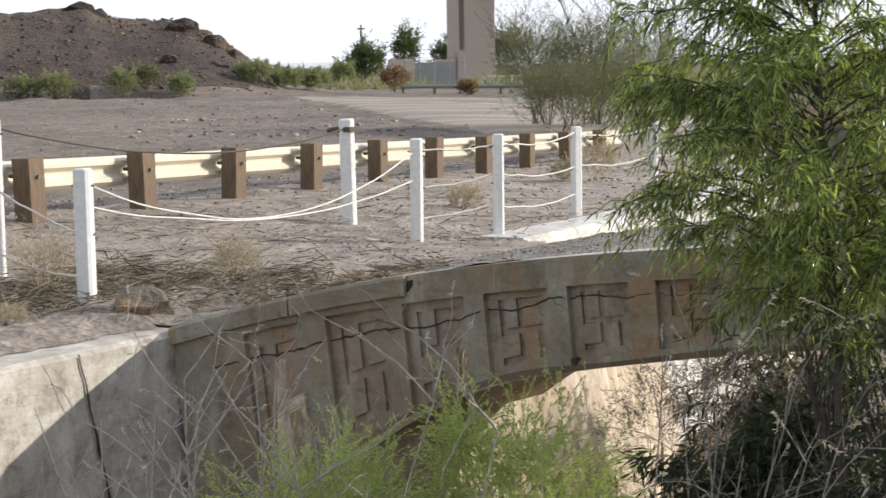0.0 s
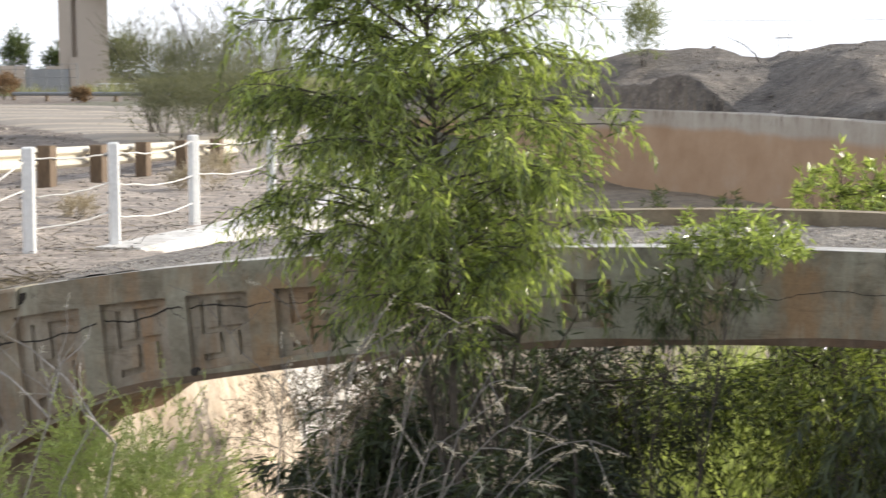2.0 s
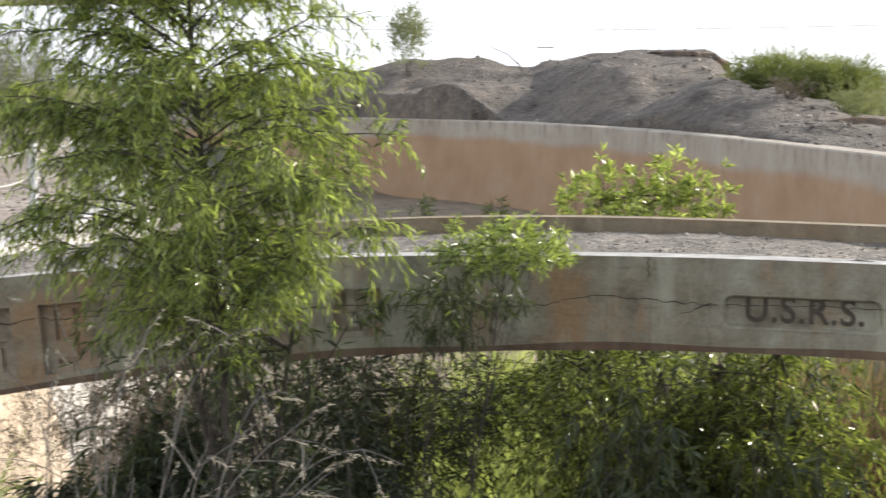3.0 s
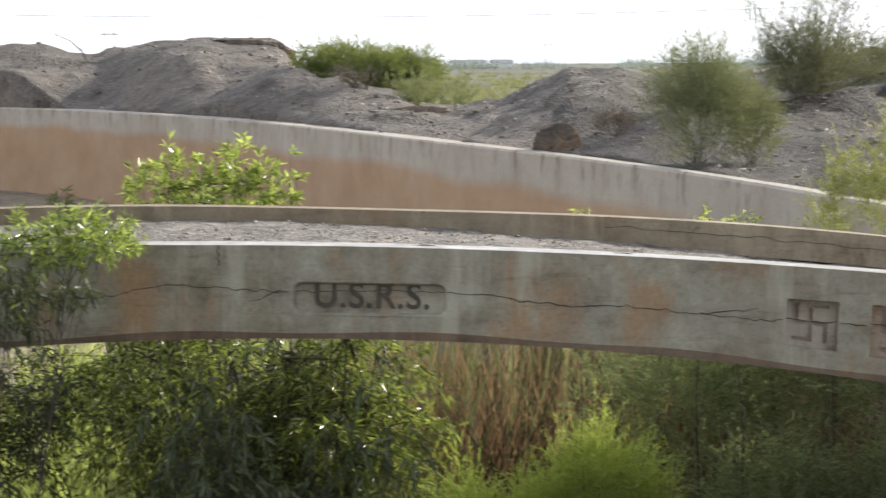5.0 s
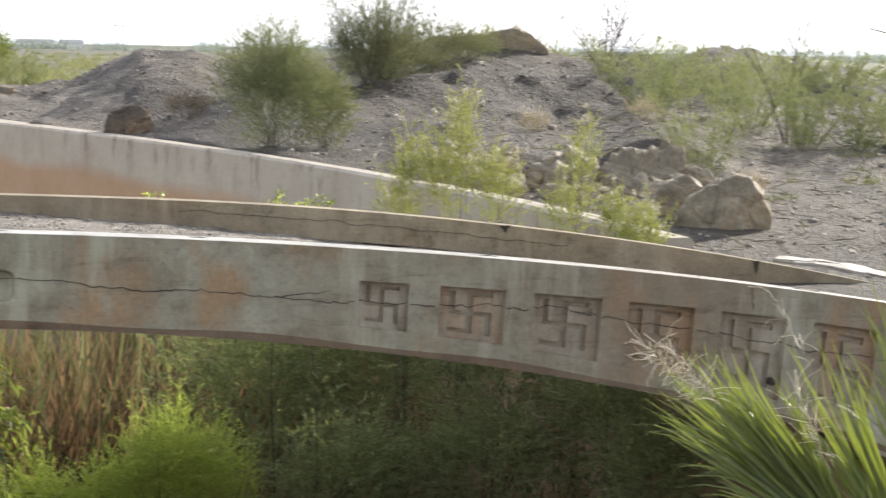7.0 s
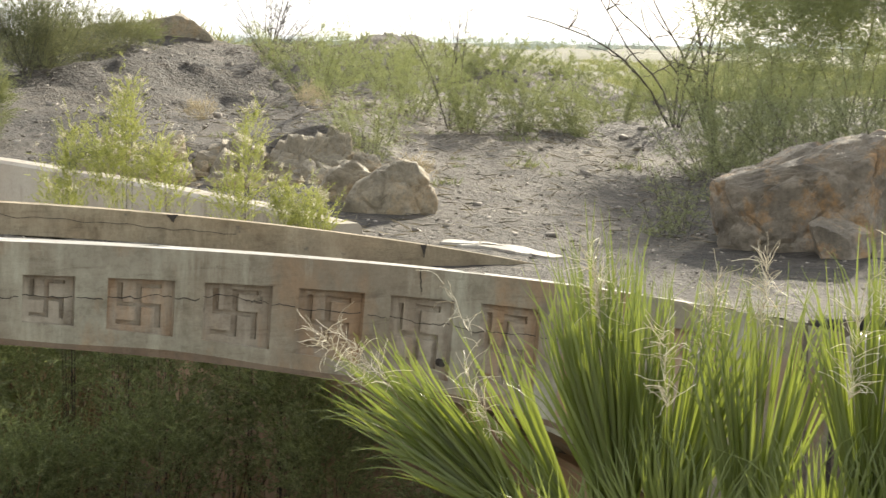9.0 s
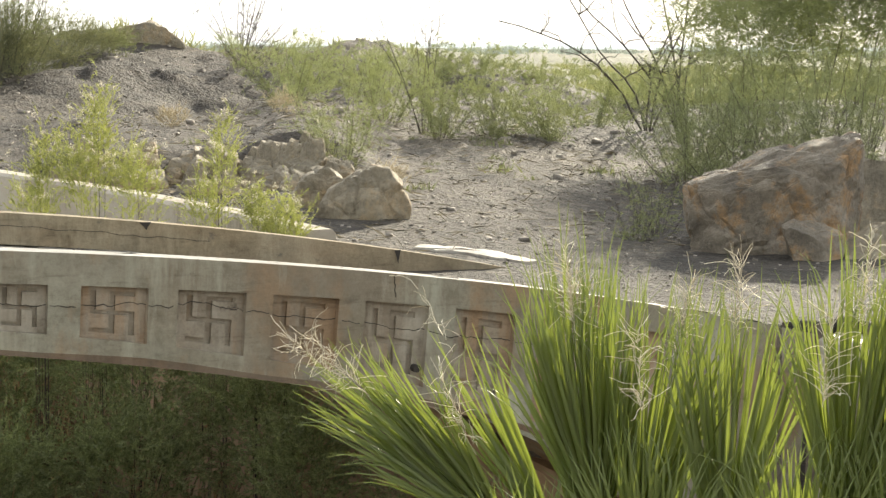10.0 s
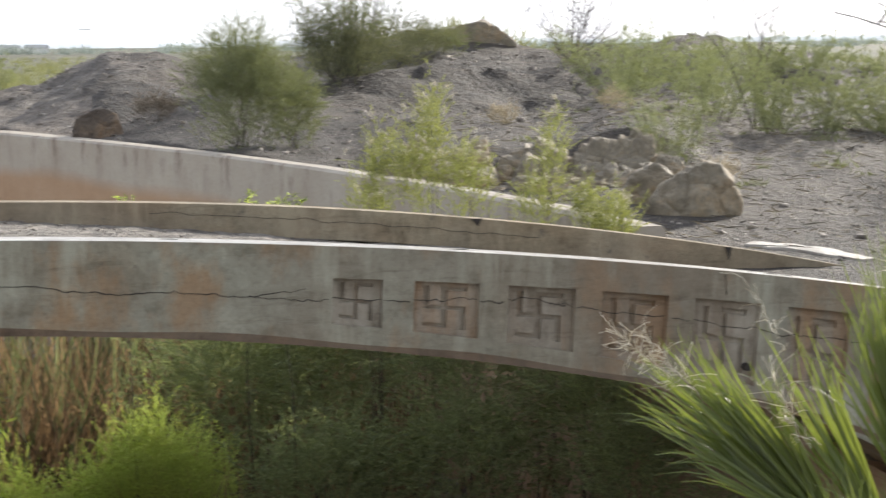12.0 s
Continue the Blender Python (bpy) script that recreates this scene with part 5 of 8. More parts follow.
young_willow((-2.3, 7.15, BED), (-2.60, 7.0, 2.75), "slender young willow tree with narrow bright green leaves")
leafy("willow_tree", (-2.3, 7.3, BED), (-2.45, 7.35, 0.50), (0.74, 0.35, 0.34), 90, 13, 0.078, "lower willow growth with drooping leaves", M_LEAF_DIM, stems=2, gaps=0.35, droop=0.8)
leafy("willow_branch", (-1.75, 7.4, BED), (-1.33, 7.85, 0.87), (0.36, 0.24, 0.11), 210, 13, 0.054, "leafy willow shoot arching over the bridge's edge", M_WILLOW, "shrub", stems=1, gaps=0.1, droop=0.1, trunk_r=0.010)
leafy("willow_branch", (-1.85, 7.6, BED), (-1.66, 8.0, 0.60), (0.44, 0.16, 0.20), 85, 12, 0.070, "shaded drooping willow twigs against the bridge face", M_LEAF_DIM, "shrub", stems=1, gaps=0.3, droop=1.0, trunk_r=0.008)
leafy("willow_shrub", (-1.3, 12.7, BED), (-1.3, 12.6, -0.85), (1.65, 0.9, 1.30), 1600, 13, 0.088, "dense sunlit willow shrub in the canal behind the bridge", M_CANALLEAF, "shrub", stems=7, gaps=0.46, droop=0.8, trunk_r=0.022, lw=0.17)
leafy("willow_shrub", (-0.3, 11.9, BED), (-0.3, 11.75, -0.95), (0.80, 0.5, 1.0), 860, 13, 0.094, "sunlit willow shrub below the bridge's far edge", M_CANALLEAF, "shrub", stems=5, gaps=0.36, droop=0.5)
leafy("willow_shrub", (-1.0, 12.9, BED), (-1.15, 12.5, 0.62), (0.56, 0.4, 0.25), 160, 12, 0.085, "bright young willow shoots rising behind the bridge's kerb", M_SHOOT, "shrub", stems=4, gaps=0.15, droop=-0.2, trunk_r=0.012, lw=0.19)
for sx, sz, sr, sn in ((-0.92, 0.92, 0.13, 44), (-0.75, 0.84, 0.11, 30), (-1.40, 0.90, 0.11, 30), (-1.62, 0.80, 0.10, 24), (-0.56, 0.80, 0.09, 18), (-1.15, 0.86, 0.10, 22)):
    leafy("willow_shoot", (sx, 12.6, BED), (sx, 12.45, sz - 0.05), (sr * 0.9, sr * 0.9, 0.26), sn, 12, 0.085, "upright lime-green willow shoot behind the bridge's kerb", M_SHOOT, "shrub", stems=1, gaps=0.05, droop=-0.5, trunk_r=0.008, lw=0.19, group="willow shoots")
leafy("willow_shrub", (-3.2, 13.0, BED), (-3.2, 12.4, -0.95), (1.15, 0.8, 1.1), 1500, 14, 0.08, "dappled willow shrub beyond the bridge", M_LEAF_SHADE, "shrub", stems=4, gaps=0.3)
leafy("willow_shrub", (-2.2, 7.85, BED), (-2.2, 7.8, -1.0), (0.95, 0.4, 1.0), 2100, 14, 0.085, "dark drooping willow growth below the bridge", M_LEAF_SHADE, "shrub", stems=4, gaps=0.3, droop=0.9)
leafy("willow_shrub", (-1.2, 7.9, BED), (-0.95, 7.9, -1.45), (1.35, 0.4, 0.62), 900, 14, 0.085, "low dark drooping willow growth below the bridge", M_LEAF_SHADE, "shrub", stems=4, gaps=0.35, droop=0.9)
leafy("willow_shrub", (-1.0, 8.0, BED), (-0.75, 8.0, -0.4), (0.34, 0.25, 0.60), 170, 14, 0.09, "dark twigs hanging below the bridge's edge", M_LEAF_DIM, "shrub", stems=2, gaps=0.2, droop=1.3, trunk_r=0.010)
leafy("willow_shrub", (-0.2, 8.1, BED), (-0.05, 8.1, -0.7), (0.40, 0.25, 0.85), 150, 14, 0.09, "dark twigs hanging below the bridge's edge", M_LEAF_DIM, "shrub", stems=2, gaps=0.2, droop=1.3, trunk_r=0.010)

leafy("willow_tree", (-2.2, 7.1, BED), (-2.25, 7.0, -0.85), (0.95, 0.5, 0.85), 2000, 14, 0.075, "dark shaded willow growth round the tree's foot", M_LEAF_SHADE, stems=4, gaps=0.25, droop=0.6)
leafy("willow_shrub", (-0.7, 12.0, BED), (-0.65, 11.95, -0.95), (0.62, 0.4, 0.95), 200, 13, 0.09, "dark green willow shrub beyond the bridge", M_LEAF_DIM, "shrub", stems=4, gaps=0.3, droop=0.6)
plumy("dry_brush", (-5.3, 11.6, BED), (-5.3, 11.6, -1.15), (0.42, 0.3, 0.75), 380, "grey-brown dry brush below the bridge's far edge", M_BRUSH, 0.05, 0.0034, 26, 0.26, 14)
plumy("dry_brush", (-4.9, 12.2, BED), (-4.9, 12.2, -1.0), (0.75, 0.4, 0.9), 520, "grey-brown dry brush against the sunlit canal lining", M_BRUSH, 0.05, 0.004, 26, 0.26, 16)

LIGHT = "feathery light green tamarisk bush in the canal bed"
plumy("tamarisk_bush", (-3.4, 6.1, BED), (-3.42, 6.12, -0.28), (0.50, 0.40, 0.60), 1000, LIGHT, M_TAMARISK, 0.024, 0.0032, 74, 0.20, 14, group="tamarisk bushes")
plumy("tamarisk_bush", (-3.55, 6.0, BED), (-3.62, 6.0, 0.0), (0.13, 0.13, 0.36), 130, "upright light green tamarisk plume in the canal bed", M_TAMARISK, 0.024, 0.0032, 74, 0.18, 4, group="tamarisk bushes")
plumy("tamarisk_bush", (-4.15, 5.75, BED), (-4.12, 5.75, -0.36), (0.50, 0.42, 0.52), 1000, "feathery light green tamarisk bush among dead stalks", M_TAMARISK, 0.024, 0.0032, 74, 0.20, 14, group="tamarisk bushes")
leafy("willow_shrub", (-3.0, 7.6, BED), (-2.95, 7.6, -0.85), (0.70, 0.4, 0.85), 2000, 14, 0.085, "dark willow thicket beside the tree's foot", M_LEAF_SHADE, "shrub", stems=5, gaps=0.2, droop=0.8)
leafy("willow_shrub", (-2.35, 6.6, BED), (-2.35, 6.6, -0.95), (0.80, 0.35, 0.62), 1100, 14, 0.08, "dark willow thicket under the dead branches", M_LEAF_SHADE, "shrub", stems=5, gaps=0.25, droop=0.6)
leafy("willow_shrub", (-3.05, 7.75, BED), (-3.02, 7.78, -0.32), (0.46, 0.28, 0.42), 330, 13, 0.085, "thin willow twigs dappled by the sun below the bridge", M_LEAF_DIM, "shrub", stems=3, gaps=0.25, droop=0.9, trunk_r=0.012)
leafy("willow_shrub", (-5.0, 12.9, BED), (-4.9, 12.8, -1.0), (0.75, 0.5, 0.95), 420, 14, 0.08, "dappled willow shrub before the canal lining", M_LEAF_SHADE, "shrub", stems=5, gaps=0.3)
leafy("willow_shrub", (-3.5, 7.7, BED), (-3.45, 7.7, -1.35), (0.55, 0.3, 0.55), 900, 14, 0.08, "dark low willow thicket before the canal lining", M_LEAF_SHADE, "shrub", stems=5, gaps=0.25, droop=0.6)
SUNLIT = "sunlit yellow-green tamarisk bush beyond the bridge"
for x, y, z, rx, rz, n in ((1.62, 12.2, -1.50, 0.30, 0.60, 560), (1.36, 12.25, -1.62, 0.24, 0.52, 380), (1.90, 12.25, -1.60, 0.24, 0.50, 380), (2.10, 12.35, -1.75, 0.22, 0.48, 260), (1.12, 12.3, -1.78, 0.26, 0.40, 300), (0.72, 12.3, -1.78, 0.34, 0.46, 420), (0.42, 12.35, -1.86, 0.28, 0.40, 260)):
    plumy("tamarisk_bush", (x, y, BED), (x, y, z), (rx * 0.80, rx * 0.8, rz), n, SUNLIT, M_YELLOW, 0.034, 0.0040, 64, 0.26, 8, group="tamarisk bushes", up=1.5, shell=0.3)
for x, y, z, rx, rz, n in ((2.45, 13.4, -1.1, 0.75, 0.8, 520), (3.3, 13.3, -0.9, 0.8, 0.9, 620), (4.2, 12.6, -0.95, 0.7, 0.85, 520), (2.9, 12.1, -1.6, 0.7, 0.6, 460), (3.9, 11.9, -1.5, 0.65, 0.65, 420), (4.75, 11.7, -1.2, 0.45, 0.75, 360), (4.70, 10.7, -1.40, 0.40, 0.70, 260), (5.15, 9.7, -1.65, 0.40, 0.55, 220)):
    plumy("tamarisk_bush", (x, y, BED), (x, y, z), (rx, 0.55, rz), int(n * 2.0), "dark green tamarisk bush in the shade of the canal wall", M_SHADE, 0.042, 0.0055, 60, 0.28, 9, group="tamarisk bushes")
FLOWER = "tall thin tamarisk with pale flower tips behind the kerb"
for x, y, z, rx, rz, n in ((3.83, 12.45, 0.90, 0.15, 0.55, 170), (3.70, 12.45, 0.62, 0.28, 0.46, 300), (4.05, 12.3, 0.50, 0.24, 0.42, 240), (3.42, 12.5, 0.66, 0.13, 0.42, 110), (3.36, 12.5, 0.38, 0.22, 0.34, 160), (4.62, 12.0, 0.72, 0.12, 0.46, 110), (4.5, 12.05, 0.36, 0.22, 0.34, 170), (4.98, 11.75, 0.24, 0.25, 0.30, 260), (4.80, 11.85, 0.34, 0.14, 0.30, 110)):
    plumy("flowering_tamarisk", (x, y, BED), (x, y, z), (rx * 0.80, rx * 0.8, rz), int(n * 1.0), FLOWER, M_SHOW, 0.024, 0.004, 50, 0.19, 6, tips=M_THREAD, shell=0.15, up=1.9)


def reeds(name, x0, x1, y0, y1, n, h, mat, label):
    b = np.stack([x0 + (x1 - x0) * rng.random(n), y0 + (y1 - y0) * rng.random(n), np.full(n, BED)], 1)
    d = np.stack([rng.normal(size=n) * 0.27, rng.normal(size=n) * 0.25, np.ones(n)], 1)
    L = h * (0.3 + 0.75 * rng.random(n))
    v, f = blades(name, b, d, L, 0.019 * (0.4 + rng.random(n)), rand_dirs(n), 0.05, 0.5)
    ob = new(name, mesh_np(name, v, f, mat))
    return tagged(ob, label, "reeds", kind="stuff")


reeds("reed_bed", -0.6, 4.2, 13.6, 17.5, 4600, 1.75, M_REED, "dense rust-brown dry reeds standing in the canal")
reeds("reed_bed", -0.4, 4.2, 14.0, 18.5, 1500, 2.1, M_SAGE, "green reeds among the dry ones in the canal")
reeds("reed_bed", 1.0, 5.0, 11.4, 12.8, 420, 1.2, M_REED, "thin rust-brown reeds among the shaded tamarisks")
reeds("reed_bed", -3.6, -0.6, 13.8, 19.5, 2200, 1.6, M_TAMARISK, "yellow-green reeds in the sun beyond the willows")
dead_weed("dead_weed", (-4.85, 5.3, BED), 2.50, 0.50, 8, "leafless grey dead weed stalks with pale tips", mat=M_STALK, r=0.0080, bend=0.34)
dead_weed("dead_weed", (-4.25, 5.45, BED), 2.62, 0.45, 8, "leafless grey dead weed stalks with pale tips", mat=M_STALK, r=0.0080, bend=0.34)
dead_weed("dead_weed", (-3.85, 5.65, BED), 2.6, 0.38, 7, "leafless grey dead weed stalks with pale tips", mat=M_STALK, r=0.0080, bend=0.34)
dead_weed("dead_branches", (-2.55, 6.0, BED), 2.4, 0.6, 6, "tangle of bleached dead branches with woolly ends", side=0.55, r=0.0048, bend=0.85)
dead_weed("dead_branches", (-2.25, 5.9, BED), 2.2, 0.6, 5, "tangle of bleached dead branches with woolly ends", side=0.9, r=0.0048, bend=0.9)
dead_weed("dead_branches", (-2.6, 6.1, BED), 2.7, 0.35, 5, "upright bleached dead stems with woolly ends", side=0.15, r=0.0050)


def arching_branches(name, at, arcs, label):
    """Bleached stems that rise and bow over, each with side twigs and a woolly end."""
    e = thing(name, at, label, "dead plant")
    r7 = np.random.default_rng(21)
    o = np.array(at, float)
    g, heads = Geo(), []
    for x0, x1, z1, rise in arcs:
        a = np.array([x0, at[1] + r7.normal() * 0.12, -1.5]) - o
        c = np.array([x1, at[1] + r7.normal() * 0.15, z1]) - o
        b = np.array([x0 * 0.6 + x1 * 0.4, (a[1] + c[1]) / 2 + o[1], z1 + rise]) - o
        ts = np.linspace(0, 1, 16)[:, None]
        pts = a * (1 - ts) ** 2 + 2 * b * ts * (1 - ts) + c * ts ** 2 + np.cumsum(r7.normal(size=(16, 3)) * 0.006, 0)
        g.tube([tuple(p) for p in pts], list(np.linspace(0.005, 0.0018, 16)), 5)
        heads.append((pts[12], pts[15]))
        for k in r7.choice(np.arange(6, 14), 3, replace=False):
            d = pts[k + 1] - pts[k] + r7.normal(size=3) * 0.05
            q = [pts[k] + d / np.linalg.norm(d) * L + np.array([0, 0, -0.5 * L * L]) for L in (0, 0.08, 0.16, 0.24)]
            g.tube([tuple(p) for p in q], [0.003, 0.0025, 0.002, 0.0015], 4)
            heads.append((q[2], q[3]))
    part("stalk", g, M_TWIG, e)
    per = 34
    base = np.concatenate([p + (q - p) * r7.random((per, 1)) for p, q in heads])
    k = len(base)
    d = np.concatenate([np.tile(q - p, (per, 1)) for p, q in heads])
    v, f = blades("seed_fluff", base, unit(d) * 0.9 + r7.normal(size=(k, 3)) * 0.4, 0.020 * (0.5 + r7.random(k)), np.full(k, 0.0020), unit(r7.normal(size=(k, 3))), 0.2)
    ob = new("seed_fluff", mesh_np("seed_fluff", v, f, M_THREAD))
    ob.parent = e
    return e


arching_branches("dead_branches", (-2.3, 6.0, BED), [(-2.45, -1.45, 0.22, 0.35), (-2.5, -1.62, 0.35, 0.35), (-2.35, -1.80, 0.48, 0.3), (-2.55, -1.95, 0.80, 0.05), (-2.65, -2.35, 0.70, 0.0), (-2.2, -1.7, 0.05, 0.3),
                 (-2.3, -1.35, -0.12, 0.4), (-2.75, -2.75, 0.55, 0.1), (-2.1, -1.5, -0.25, 0.3), (-2.4, -2.05, 0.3, 0.25)], "arching bleached dead branches with woolly ends")

# ---- fan palm by the bridge's far end ----
PALM = Vector((3.30, 4.42, -1.45))
def fan_aim(lean, away=0.0, turn=34.0):
    """The way a leaf points: leaning by so many degrees across the line towards it, and tilted away."""
    a, b, w = radians(lean), radians(away), radians(turn)
    across, along = Vector((math.cos(w), -math.sin(w), 0)), Vector((math.sin(w), math.cos(w), 0))
    return tuple(across * math.sin(a) + Vector((0, 0, 1)) * math.cos(a) * math.cos(b) + along * math.sin(b) * math.cos(a))


FACES = (-0.56, -0.82, 0.12)
palm(tuple(PALM), [
    ((-0.22, 0.20, 1.49), fan_aim(-8), FACES, 0.98, 40, 40),
    ((-0.24, 0.27, 1.37), fan_aim(-1, 6), FACES, 1.20, 26, 30),
    ((-0.16, 0.12, 1.40), fan_aim(10, 3), FACES, 1.02, 34, 30),
    ((0.03, -0.11, 1.46), fan_aim(2, 4), FACES, 0.95, 40, 34),
    ((0.28, -0.38, 1.55), fan_aim(3), FACES, 1.00, 40, 38),
    ((0.40, -0.42, 1.50), fan_aim(10, 5), FACES, 1.05, 36, 34),
    ((0.52, -0.44, 1.56), fan_aim(16, 2), FACES, 1.00, 40, 34),
    ((-0.44, 0.40, 1.52), fan_aim(-50), (-0.56, -0.72, 0.40), 0.88, 26, 30),
    ((-0.42, 0.38, 1.46), fan_aim(-44, -6), (-0.56, -0.72, 0.40), 0.80, 34, 26),
    ((-0.30, 0.34, 1.47), fan_aim(-30, 6), (-0.56, -0.75, 0.30), 0.80, 24, 10),
    ((-0.20, -0.06, 1.30), fan_aim(-4, -10), FACES, 0.66, 70, 34),
    ((0.11, -0.37, 1.34), fan_aim(4, -8), FACES, 0.66, 70, 34),
    ((0.40, -0.52, 1.34), fan_aim(8, -8), FACES, 0.70, 70, 34),
    ((-0.36, 0.20, 1.20), fan_aim(-24, -8), FACES, 0.62, 60, 26),
], "fan palm with upright green segmented leaves and curling threads")

